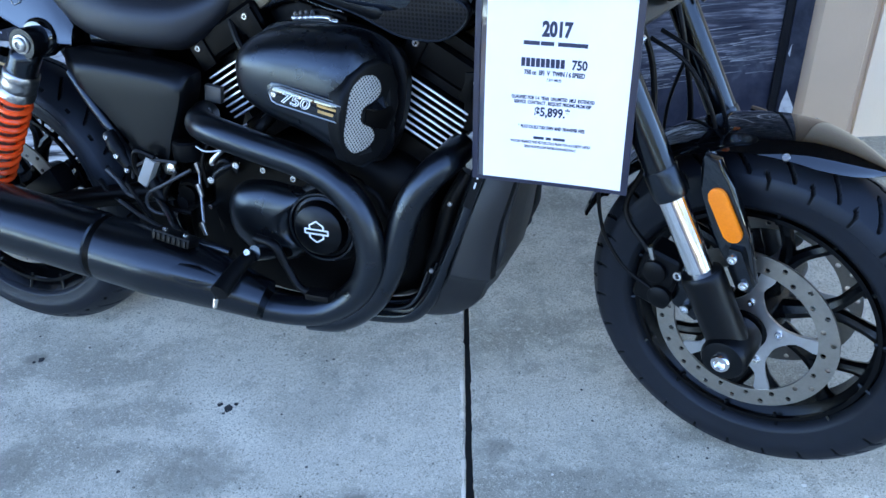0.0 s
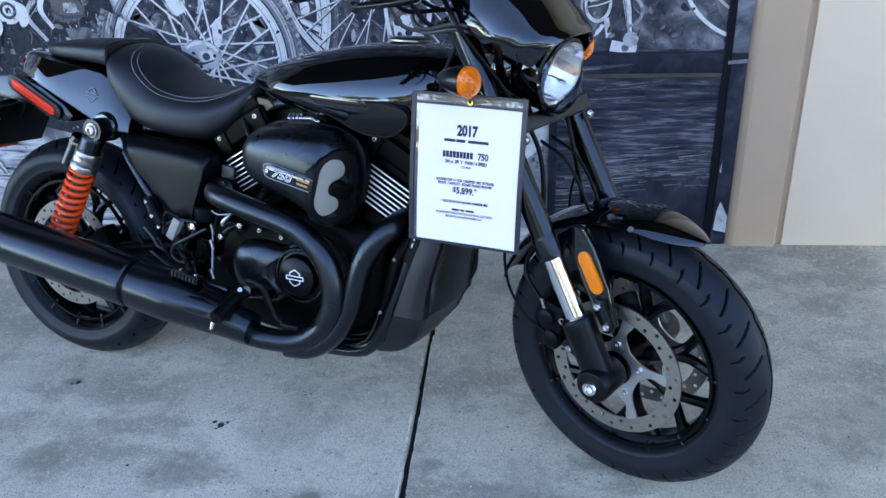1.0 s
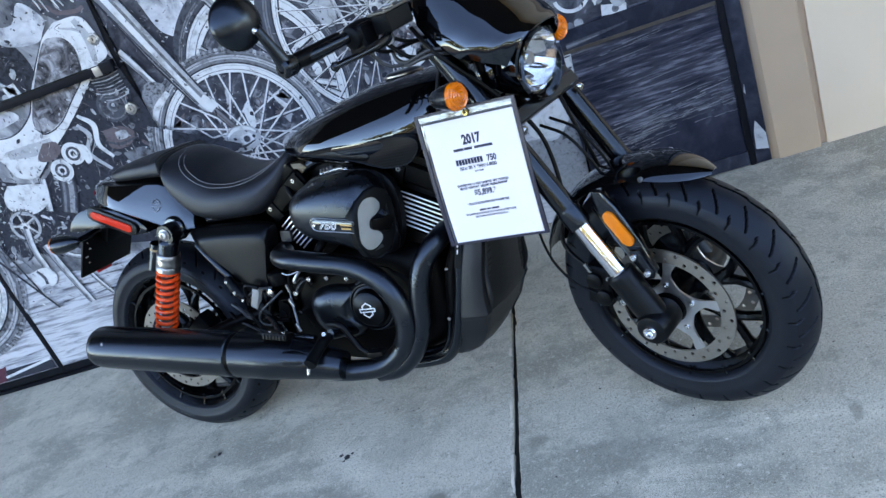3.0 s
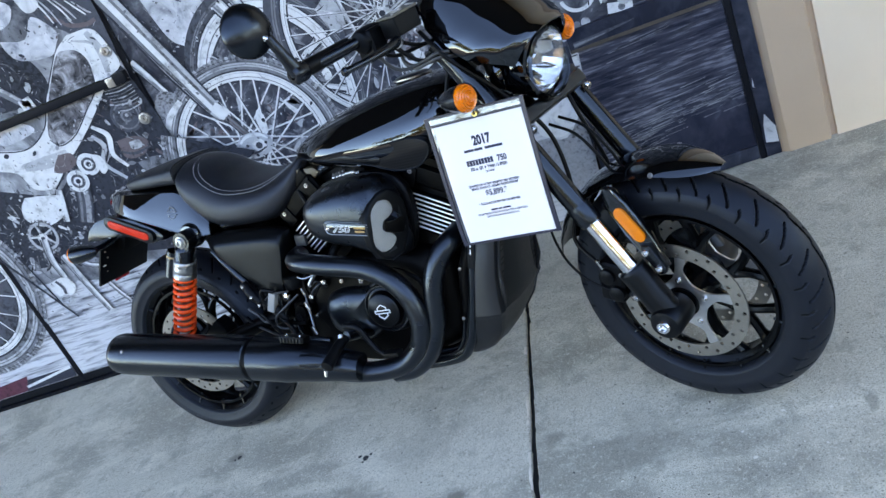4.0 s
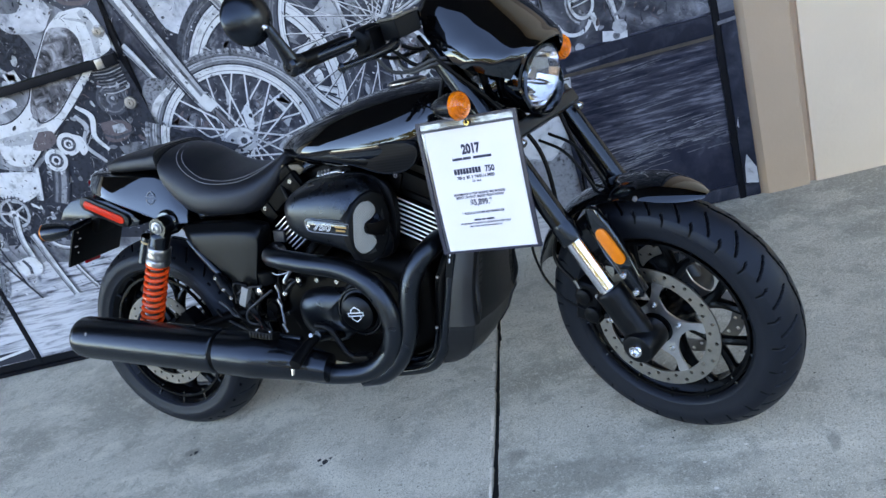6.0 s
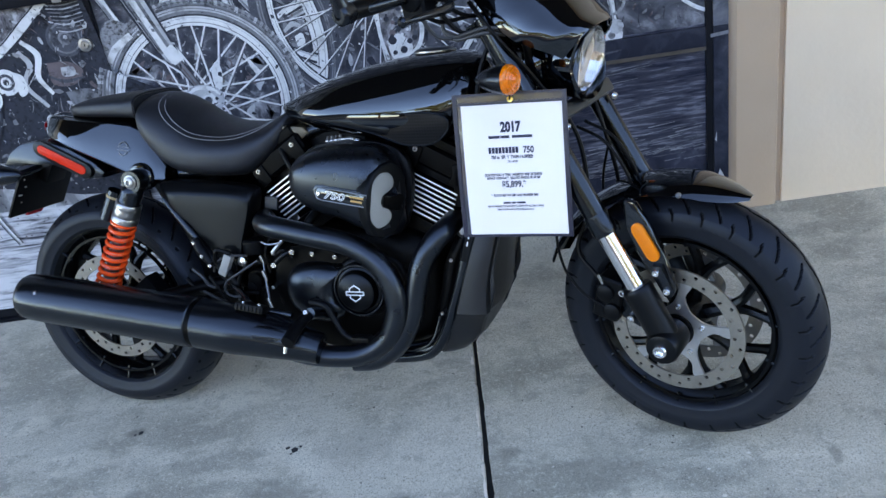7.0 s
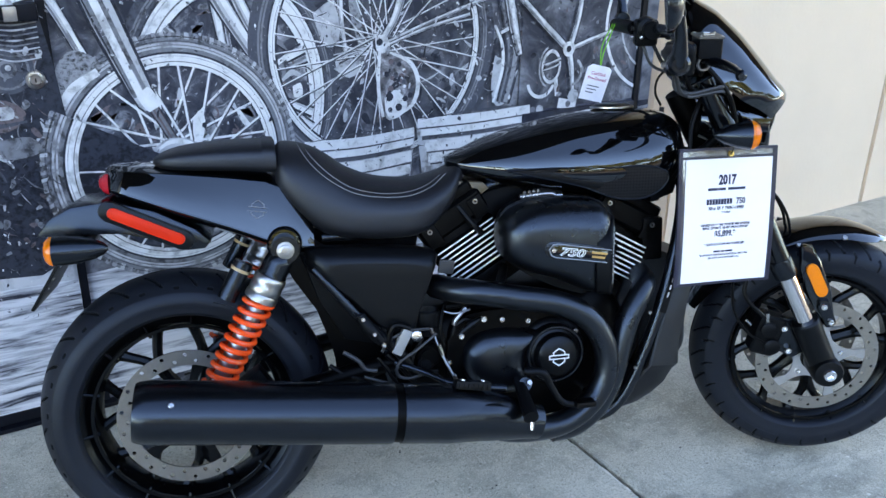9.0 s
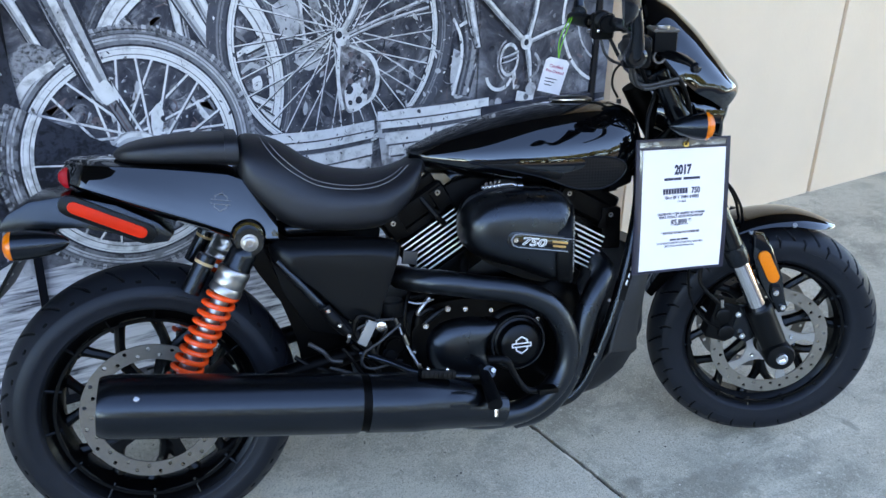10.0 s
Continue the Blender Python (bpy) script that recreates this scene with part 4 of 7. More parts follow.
FI.face([(1.258, .085), (1.300, .075), (1.300, .135), (1.272, .19), (1.262, .15)], P_PALE); FI.line(1.243, .66, 1.303, .665, .012, P_MID); FI.line(.74, .640, .95, .658, .020, P_SHADE, .004); FI.line(.74, .640, .85, .646, .010, P_MID, .003); FI.face([(1.256, .30), (1.262, .29), (1.262, .33)], P_PALE); FI.up()
FI.done("printed_flake")
DI.start()
DI.line(.88, .715, .96, .70, .035, P_WHITE, .03); DI.arc(.925, .707, 0, .012, P_MID, n=12); DI.arc(.80, .80, .05, .062, P_WHITE, 190, 340, n=20); DI.line(.862, .80, .872, .74, .016, P_WHITE)
DI.arc(.80, .70, 0, .016, P_PALE, n=10); DI.arc(.77, .70, 0, .013, P_MID, n=9); DI.line(1.2, .95, 1.3, .72, .008, P_PALE); DI.arc(1.33, .98, .250, .262, P_WHITE, 130, 262, n=40); DI.arc(1.33, .98, .180, .188, P_PALE, 130, 262, n=40); DI.up()
DI.done("printed_chain")
clutter(DI, R7, .73, 1.24, .70, 1.4, 200, .02, [P_MID, P_DARK, P_DARK, P_TYRE, P_RUST, P_MID])

# ---- motorcycle: x forward from the rear axle, y to its left, z up ----
BIKE = Matrix.Translation((-0.633, 0.555, 0)) @ Matrix.Rotation(radians(-18.66), 4, "Z") @ Matrix.Rotation(radians(-10.39), 4, "X")
_ax, _ap = Vector((-math.sin(radians(27)), 0, math.cos(radians(27)))), Vector((1.625, 0, 0))
STEER = Matrix.Translation(_ap) @ Matrix.Rotation(radians(-18.9), 4, _ax) @ Matrix.Translation(-_ap) @ Matrix.Translation((0.003, 0.008, 0.002))
bike = empty("motorcycle", BIKE, "black motorcycle with an orange rear spring leaning on its side stand", "motorcycle")
AXLE_F = (1.541, 0.0, 0.3145)
FW, RW = STEER @ Matrix.Translation(AXLE_F), Matrix.Translation((0, 0, 0.312))


def tyre_mesh(R, W, n_round, drop, pitch, edge=.95, wide=.0019):
    """A tyre with a round crown, hooked grooves and a zigzag line cut into it."""
    bm = bmesh.new()
    half = []
    for k in range(57):                       # crown
        y = -W / 2 * 0.93 + W * 0.93 * k / 56
        half.append((R - drop * (abs(y) / (W / 2)) ** 2.2, y, 1))
    a = [(R - 0.092, -W * 0.34, 0), (R - 0.082, -W * 0.44, 0), (R - 0.078, -W * 0.452, 0), (R - 0.075, -W * 0.448, 0), (R - 0.062, -W * 0.49, 0), (R - drop - 0.012, -W * 0.495, 0)]
    prof = a + half + [(r, -y, 0) for r, y, c in a[::-1]]
    step = 2 * math.pi * R / pitch            # one repeat of the tread, in metres
    hook = [((0.0, edge * .90), (0.46, 0.28)), ((0.52, edge), (0.64, 0.80))]
    zig = [((0.0, 0.10), (0.45, 0.02)), ((0.45, 0.02), (0.55, 0.14)), ((0.55, 0.14), (1.0, 0.10))]

    def cut(q, u, lines):
        best = 1.0
        for (p0, u0), (p1, u1) in lines:
            ax, ay, bx, by = p0 * step, u0 * W / 2, p1 * step, u1 * W / 2
            for sh in (-1, 0, 1):
                px, py = (q + sh) * step, u * W / 2
                dx, dy = bx - ax, by - ay
                f = min(1.0, max(0.0, ((px - ax) * dx + (py - ay) * dy) / (dx * dx + dy * dy)))
                best = min(best, math.hypot(px - ax - f * dx, py - ay - f * dy))
        return best

    per = n_round // pitch
    n_round = per * pitch
    depth = {}
    for i in range(per):
        for j, (r, y, crown) in enumerate(prof):
            if crown:
                s, u = (1 if y > 0 else -1), abs(y) / (W / 2)
                d = cut((i / per + (0.5 if s > 0 else 0)) % 1.0, u, hook)
                if s > 0:
                    d = min(d, cut((i / per) % 1.0, u, zig))
                if d < wide:
                    depth[i, j] = 0.006
    rows = []
    for i in range(n_round):
        th = 2 * math.pi * i / n_round
        rows.append([bm.verts.new(((r - depth.get((i % per, j), 0)) * math.cos(th), y, (r - depth.get((i % per, j), 0)) * math.sin(th))) for j, (r, y, crown) in enumerate(prof)])
    m = len(prof)
    for i in range(n_round):
        p, q = rows[i], rows[(i + 1) % n_round]
        for j in range(m - 1):
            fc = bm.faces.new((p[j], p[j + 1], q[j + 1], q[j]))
            # cut faces take the second, darker material: groove shade put into colour
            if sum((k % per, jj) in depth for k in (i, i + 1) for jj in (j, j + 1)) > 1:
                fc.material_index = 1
        bm.faces.new((p[m - 1], p[0], q[0], q[m - 1]))
    return bm


def disc_mesh(r0, r1, y0, y1, holes=36):
    """A drilled brake disc."""
    bm = bmesh.new()
    def circ(cx, cz, r, n):
        vs = [bm.verts.new((cx + r * math.cos(2 * math.pi * i / n), y0, cz + r * math.sin(2 * math.pi * i / n))) for i in range(n)]
        return [bm.edges.new((vs[i], vs[(i + 1) % n])) for i in range(n)]
    es = circ(0, 0, r0, 72) + circ(0, 0, r1, 72)
    for k in range(holes):
        th = 2 * math.pi * k / holes
        rr = r0 + (r1 - r0) * (0.28, 0.70)[k % 2]
        es += circ(rr * math.cos(th), rr * math.sin(th), 0.0046, 8)
    bmesh.ops.triangle_fill(bm, use_beauty=True, use_dissolve=False, edges=es, normal=(0, 1, 0))
    g = bmesh.ops.extrude_face_region(bm, geom=bm.faces[:])
    bmesh.ops.translate(bm, vec=(0, y1 - y0, 0), verts=[v for v in g["geom"] if isinstance(v, bmesh.types.BMVert)])
    return bm


def capsule(p0, p1, r, n=10):
    """The outline in x, z of a bar with round ends."""
    a, b = Vector((p0[0], p0[1])), Vector((p1[0], p1[1]))
    t0 = math.atan2(b.y - a.y, b.x - a.x)
    return [(b.x + r * math.cos(t0 - math.pi / 2 + math.pi * k / n), b.y + r * math.sin(t0 - math.pi / 2 + math.pi * k / n)) for k in range(n + 1)] + \
           [(a.x + r * math.cos(t0 + math.pi / 2 + math.pi * k / n), a.y + r * math.sin(t0 + math.pi / 2 + math.pi * k / n)) for k in range(n + 1)]


def domed(outline, levels, curve=4):
    """A dome: an outline in x, z drawn in step by step; levels are (y, size)."""
    pts = [(v.x, v.z) for v in spline([(a, 0, b) for a, b in outline + outline[:1]], curve)[:-1]]
    cx, cz = sum(p[0] for p in pts) / len(pts), sum(p[1] for p in pts) / len(pts)
    return skin(bmesh.new(), [[Vector((cx + (a - cx) * q, y, cz + (b - cz) * q)) for a, b in pts] for y, q in levels])


def polar(r, deg, y=0.0):
    return Vector((r * math.cos(radians(deg)), y, r * math.sin(radians(deg))))


def make_wheel(name, M, R, W, drop, rimw, pitch, discs, hubw, edge):
    bm = bmesh.new()
    turned([(0.03, -hubw), (0.045, -hubw * 0.9), (0.05, -0.02), (0.05, 0.02), (0.045, hubw * 0.9), (0.03, hubw)], 32, bm=bm)
    hub = part(name, bm, RIM, bike, "black cast wheel hub and rim", matrix=M)
    w = rimw
    part("rim", turned([(0.224, -w), (0.229, -w), (0.229, -w + 0.006), (0.214, -w + 0.016), (0.196, -0.018), (0.196, 0.018), (0.214, w - 0.016), (0.229, w - 0.006), (0.229, w),
                        (0.224, w), (0.208, w - 0.014), (0.188, 0.018), (0.188, -0.018), (0.208, -w + 0.014)], 96, closed=True), RIM, hub)
    part("rim_ring", turned([(0.203, -w + 0.004), (0.203, -w + 0.012), (0.196, -w + 0.012), (0.196, -w + 0.004)], 96, closed=True), RIM, hub)
    for k in range(14):
        d = k * 360 / 14 + 8
        part("rib", tube([polar(0.19, d, -w + 0.012), polar(0.224, d, -w + 0.003)], 0.0035, 6, 2), RIM, hub)
    for k in range(7):
        d = k * 360 / 7 + 20
        bm = tube([polar(0.04, d), polar(0.085, d), polar(0.115, d)], [0.019, 0.015, 0.016], 8, 3)
        for s in (-1, 1):
            tube([polar(0.105, d), polar(0.14, d + s * 6), polar(0.175, d + s * 12.5), polar(0.196, d + s * 15)], [0.015, 0.011, 0.0115, 0.016], 8, 4, bm)
        part("spoke", bm, RIM, hub)
    part("tyre", tyre_mesh(R, W, 1144, drop, pitch, edge, .0024), [RUBBER, GROOVE_SHADE], hub, "black treaded rubber tyre")
    # raised plain bars where the sidewall carries lettering
    for a0, n in ((225, 9), (45, 9)):
        for k in range(n):
            d = a0 + k * 3.6
            bm = bmesh.new()
            skin(bm, [[polar(r, d + e, -W * 0.4935 - yy + (0.0 if r > R - .056 else .0025)) for r, e in ((R - .058, -1.2), (R - .049, -1.2), (R - .049, 1.2), (R - .058, 1.2))] for yy in (-.002, .0006)])
            part("sidewall_bar", bm, RUBBER, hub)
    for s in discs:
        y0 = s * 0.067
        part("brake_disc", disc_mesh(0.118, 0.15, y0, y0 + s * 0.0045), ROTOR if len(discs) > 1 else ROTOR_DULL, hub, "drilled steel brake disc")
        o = []
        for k in range(5):
            d = k * 72 + 10
            o += [(polar(r, d + e).x, polar(r, d + e).z) for r, e in ((.056, -36), (.060, -22), (.084, -7), (.111, -11), (.1195, -9), (.1195, 0), (.112, 2), (.09, 4), (.066, 13))]
        part("disc_carrier", plate(o, y0 - s * .001, y0 + s * .0035, 0, curve=3), SILVER if len(discs) > 1 else RIM, hub, "wave-shaped disc carrier")
        for k in range(5):
            part("carrier_bolt", bolt(polar(0.058, k * 72 + 12, y0 + s * 0.002), (0, s, 0), 0.0065, 0.006), BOLT, hub)
    return hub


# same rubber, darkened and dulled to paint the shade inside the tread grooves
GROOVE_SHADE = mat("shaded_groove_rubber", (0.0026, 0.0027, 0.003), 0.7, 0, 0.2, 60, 0.1, spec=0.04)
make_wheel("rear_wheel", RW, 0.312, 0.160, 0.042, 0.062, 26, (-1,), 0.085, .80)
make_wheel("front_wheel", FW, 0.300, 0.120, 0.034, 0.048, 26, (-1, 1), 0.075, .93)


def body(stations, n=40, nu=2.4, nl=2.0, bm=None, per=4, yc=0.0):
    """A skin over cross sections (x, bottom, waist, top, half width)."""
    st = [tuple(v) for v in np.array(stations, float)]
    fine = []
    for i in range(len(st) - 1):
        for k in range(per):
            t = k / per
            a, b = np.array(st[max(i - 1, 0)]), np.array(st[i])
            c, d = np.array(st[i + 1]), np.array(st[min(i + 2, len(st) - 1)])
            fine.append(0.5 * (2 * b + (c - a) * t + (2 * a - 5 * b + 4 * c - d) * t * t + (3 * b - a - 3 * c + d) * t ** 3))
    fine.append(np.array(st[-1]))
    loops = []
    for x, zb, zm, zt, w in fine:
        lp = []
        for k in range(n):
            th = 2 * math.pi * k / n
            c, s = math.cos(th), math.sin(th)
            e = nu if s >= 0 else nl
            y = w * math.copysign(abs(c) ** (2 / e), c)
            z = zm + (zt - zm if s >= 0 else zm - zb) * math.copysign(abs(s) ** (2 / e), s)
            lp.append(Vector((x, yc + y, z)))
        loops.append(lp)
    return skin(bm or bmesh.new(), loops)


# -- tank, seat and tail --
def tank_body(stations, per=5):
    """A tank skin: a crowned top, a shoulder, flatter flanks and a tucked-in belly."""
    half = [(0, 1.0), (.25, .985), (.45, .93), (.62, .83), (.74, .72), (.86, .50), (.955, .27), (.992, .08), (1.0, -.08), (.985, -.34), (.90, -.66), (.70, -.90), (.4, -1.0), (0, -1.02)]
    half = [(v.x, v.z) for v in spline([(a, 0, b) for a, b in half], 3)]
    fine = [spline([(q[0], q[k], 0) for q in stations], per) for k in range(1, 5)]
    loops = []
    for zb, zm, zt, w in zip(*fine):
        h = [(a * w.y, zm.y + (zt.y - zm.y) * b if b > 0 else zm.y + (zm.y - zb.y) * b) for a, b in half]
        loops.append([Vector((zm.x, -a, z)) for a, z in h] + [Vector((zm.x, a, z)) for a, z in h[-2:0:-1]])
    return skin(bmesh.new(), loops)


part("fuel_tank", tank_body([(0.588, .822, .832, .842, .022), (0.62, .803, .828, .854, .058), (0.68, .786, .824, .879, .094), (0.76, .770, .820, .903, .122), (0.86, .752, .820, .924, .140),
                             (0.96, .742, .824, .937, .148), (1.04, .752, .834, .939, .145), (1.09, .785, .85, .932, .128), (1.122, .83, .868, .916, .09), (1.132, .86, .88, .9, .05)]), GLOSS, bike, "glossy black fuel tank", smooth=60)
cap = part("fuel_cap", turned([(0.044, 0), (0.046, 0.003), (0.046, 0.007), (0.04, 0.011), (0.03, 0.0125), (0.0, 0.013)], 36, "z"), CERAM, bike, matrix=Matrix.Translation((0.99, 0, 0.936)))
part("cap_ring", turned([(0.046, 0.002), (0.05, 0.003), (0.05, 0.006), (0.046, 0.007)], 36, "z", closed=True), STEEL, cap)
SEAT = [(0.212, .80, .835, .872, .10), (0.226, .775, .83, .889, .122), (0.26, .735, .795, .888, .132), (0.30, .70, .765, .874, .138), (0.335, .688, .745, .852, .141), (0.37, .683, .738, .828, .142), (0.43, .677, .735, .806, .140),
        (0.51, .680, .736, .799, .126), (0.57, .72, .76, .811, .098), (0.605, .765, .795, .83, .07), (0.622, .79, .812, .834, .04)]
part("rider_seat", body(SEAT, 56, 2.1, 3.4), LEATHER, bike, "black stitched vinyl rider seat")


def on_seat(x, y):
    """A point on top of the seat skin."""
    zm, zt, w = [float(np.interp(x, [q[0] for q in SEAT], [q[k] for q in SEAT])) for k in (2, 3, 4)]
    return Vector((x, y, zm + (zt - zm) * max(0.0, 1 - min(1, abs(y) / w) ** 2.1) ** (1 / 2.1) + .0008))


for s in (-1, 1):
    part("stitching", tube([on_seat(x, s * y) for x, y in ((.262, .03), (.270, .075), (.288, .103), (.32, .117), (.37, .122), (.43, .119), (.49, .108), (.54, .085), (.58, .05))], 0.0011, 6, 8), mat("grey_thread", (.16, .16, .17), .7) if s < 0 else bpy.data.materials["grey_thread"], bike)
    part("stitching", tube([on_seat(x, s * y) for x, y in ((.274, .03), (.282, .068), (.30, .095), (.33, .108), (.37, .113), (.43, .110), (.485, .099), (.53, .078), (.568, .045))], 0.0009, 6, 8), bpy.data.materials["grey_thread"], bike)
part("passenger_seat", body([(-0.03, .855, .862, .868, .05), (-0.01, .846, .864, .878, .078), (0.03, .842, .864, .888, .094), (0.10, .838, .864, .895, .104), (0.17, .834, .862, .896, .108), (0.215, .828, .86, .893, .108)], 44, 3.2, 3.6), LEATHER, bike, "black vinyl passenger pad")
part("seat_strap", body([(0.188, .832, .862, .9, .111), (0.212, .828, .862, .898, .111)], 44, 3.2, 3.6, per=1), LEATHER, bike)
TAIL = [(-.128, .812, .822, .838, .030, .042), (-.112, .80, .812, .846, .058, .072), (-.075, .783, .800, .845, .084, .098), (0.0, .756, .774, .838, .096, .117), (.06, .735, .753, .832, .101, .125), (.12, .713, .731, .825, .104, .13),
        (.19, .686, .702, .815, .107, .134), (.225, .675, .69, .80, .109, .134), (.262, .672, .684, .752, .112, .13), (.282, .674, .682, .72, .108, .122)]
loops = []
for x, zb, zc, zt, wt, wc in TAIL:
    wc += .002
    h = [(0, zt + .012), (wt * .6, zt + .011), (wt - .008, zt + .006), (wt - .001, zt + .002), (wt + .002, zt - .005), (wt + (wc - wt) * .36 + .001, zt - (zt - zc) * .3), (wt + (wc - wt) * .78 + .001, zt - (zt - zc) * .68), (wc - .0015, zc + .006), (wc, zc), (wc - .003, zc - .005), (wc - .03, zb), (0, zb - .002)]
    loops.append([Vector((x, -a, z)) for a, z in h] + [Vector((x, a, z)) for a, z in h[-2:0:-1]])
tc_ = part("tail_cowl", skin(bmesh.new(), loops), GLOSS, bike, "glossy black tail cowl", smooth=35)
em = bmesh.new()
for q in ([(-.02, .005), (.02, .005), (.02, .0035), (-.02, .0035)], [(-.02, -.0035), (.02, -.0035), (.02, -.005), (-.02, -.005)], [(-.013, .005), (-.0115, .005), (-.0115, .010), (0, .0175), (.0115, .010), (.0115, .005), (.013, .005), (.013, .0115), (0, .0195), (-.013, .0115)],
          [(-.013, -.005), (-.0115, -.005), (-.0115, -.010), (0, -.0175), (.0115, -.010), (.0115, -.005), (.013, -.005), (.013, -.0115), (0, -.0195), (-.013, -.0115)]):
    plate(q, -.0004, .0004, bm=em)
part("faint_emblem", em, mat("dull_grey_print", (.10, .10, .105), .35, bump=0), tc_, "faint grey outlined emblem", Matrix.Translation((.172, -.1255, .765)) @ Matrix.Rotation(radians(-4), 4, "Z") @ Matrix.Rotation(radians(-13), 4, "X") @ Matrix.Rotation(radians(8), 4, "Y"), smooth=0)
part("tail_lamp", body([(-0.142, .807, .82, .832, .03), (-0.13, .797, .82, .841, .055), (-0.118, .795, .82, .844, .068)], 24, 3, 3), mat("red_lens", (0.45, 0.012, 0.02), 0.12, 0, 0.05, bump=0), bike, "red tail lamp lens")
part("rear_fender", plate([(-.258, .728), (-.23, .762), (-.19, .784), (-.115, .793), (-.03, .768), (.045, .728), (.075, .70), (.062, .684), (.025, .682), (-.09, .735), (-.15, .738), (-.2, .722)], -.098, .098, .01), SATIN, bike, "satin black rear fender")
for s in (-1, 1):
    bz = part("marker_bezel", plate(capsule((-.116, .773), (.022, .7065), .0205), s * .096, s * .107, .004), COVER, bike)
    part("marker_lens", plate(capsule((-.108, .769), (.014, .7105), .0115), s * .104, s * .1105, .003), mat("orange_red_lens", (0.74, 0.024, 0.006), 0.4, spec=0.15, bump=0), bz, "orange red marker lens")
AMBER = mat("amber_lens", (0.80, 0.135, 0.002), 0.1, 0, 0.45, 90, 0.5, 160, 0.002, coat=0.4)
for s in (-1, 1):
    ts = part("turn_signal", turned([(.004, .096), (.012, .088), (.02, .07), (.026, .04), (.0285, .012), (.0285, .0)], 28, "x", centre=(-.205, s * .19, .717)), SATIN, bike, "black bullet turn signal")
    part("signal_lens", turned([(.0275, 0), (.0275, -.006), (.022, -.013), (.012, -.017), (0, -.018)], 28, "x", centre=(-.205, s * .19, .717)), AMBER, ts, "amber lens")
    part("signal_stalk", tube([(-.17, s * .19, .715), (-.17, s * .13, .71), (-.17, s * .06, .715)], .009, 10), SATIN, ts)
PL = Matrix.Translation((-.238, 0, .645)) @ Matrix.Rotation(radians(32), 4, "Y")
pb_ = part("plate_bracket", box((.007, .21, .15), (0, 0, 0), .002), MATTE, bike, "black number plate bracket", PL)
part("bracket_arm", box((.03, .07, .09), (.02, 0, .085), .006), MATTE, pb_)
part("red_reflector", box((.006, .06, .02), (-.006, 0, -.082), .002), bpy.data.materials["red_lens"], pb_)
for k in range(4):
    part("slot", box((.002, .003 + .004 * (k % 3), .003), (.0046, -.088 + .012 * (k % 2), .05 - k * .026)), mat("pale_mark", (.5, .52, .5), .6) if k == 0 else bpy.data.materials["pale_mark"], pb_)
part("inspection_light", box((.004, .006, .006), (.005, .05, .02), .001), mat("green_mark", (.03, .4, .06), .4), pb_)

# -- side covers, frame --
for s in (-1, 1):
    o = [(.262, .672), (.3, .678), (.46, .668), (.53, .656), (.541, .64), (.53, .60), (.5, .53), (.487, .488), (.455, .482), (.40, .505), (.33, .575), (.268, .628)]
    pts = [(v.x, v.z) for v in spline([(a, 0, b) for a, b in o + o[:1]], 2)[:-1]]
    part("side_cover", skin(bmesh.new(), [[Vector((.415 + (a - .415) * q + .010 * g, s * y, .60 + (b - .60) * (q if b > .60 else 1 - (1 - q) * .5) - .012 * g)) for a, b in pts] for y, q, g in ((.10, 1.0, 0), (.122, 1.0, 0), (.130, .975, .1), (.145, .85, .8), (.149, .80, 1.0), (.150, .70, 1.0), (.150, .3, 1.0))]), COVER, bike, "satin black side cover", smooth=35)
    part("inner_panel", plate([(.25, .66), (.40, .55), (.44, .48), (.42, .44), (.34, .46), (.29, .55)], s * .07, s * .085, .004), MATTE, bike)
    part("frame_rail", tube([(.275, s * .135, .635), (.31, s * .14, .595), (.35, s * .142, .545), (.385, s * .14, .505)], [.006, .009, .010, .008], 12), CERAM, bike)
    part("swingarm", tube([(.47, s * .12, .42), (.30, s * .128, .385), (.12, s * .13, .335), (-.02, s * .125, .312)], [.02, .022, .024, .03], 12), DARK, bike)
    part("down_tube", tube([(1.15, s * .04, .84), (1.12, s * .11, .70), (1.075, s * .128, .52), (1.03, s * .125, .38), (.975, s * .115, .262), (.90, s * .105, .222), (.7, s * .1, .215), (.5, s * .1, .24), (.44, s * .1, .36), (.43, s * .1, .5)], .0155, 12), SATIN, bike)
    part("top_frame", tube([(1.13, s * .03, .86), (.9, s * .04, .80), (.68, s * .05, .78), (.55, s * .07, .70), (.3, s * .08, .69)], .014, 12), SATIN, bike)
part("inner_fender", plate([(.20, .665), (.29, .66), (.42, .57), (.475, .42), (.46, .27), (.335, .27), (.337, .36), (.318, .45), (.282, .53), (.237, .60)], -.078, .078, .008), DARK, bike)
part("head_tube", tube([(1.155, 0, .97), (1.255, 0, .79)], .030, 20, 2), DARK, bike)
part("under_seat_bracket", plate([(.595, .795), (.66, .79), (.675, .775), (.63, .745), (.6, .725), (.585, .74)], -.07, .07, .006), mat("bronze_frame_paint", (.085, .062, .036), .4, .4), bike)
part("axle_cap", turned([(.026, -.155), (.026, -.15), (.018, -.145), (.018, .145), (.026, .15)], 20), SATIN, bike, matrix=RW)
cal = part("brake_caliper", box((.085, .05, .06), (.135, -.085, .37), .01, turn=Matrix.Rotation(radians(-35), 4, "Y")), MATTE, bike, "black rear brake caliper")
part("caliper_bracket", box((.13, .016, .04), (.07, -.095, .34), .004, turn=Matrix.Rotation(radians(-25), 4, "Y")), DARK, cal)

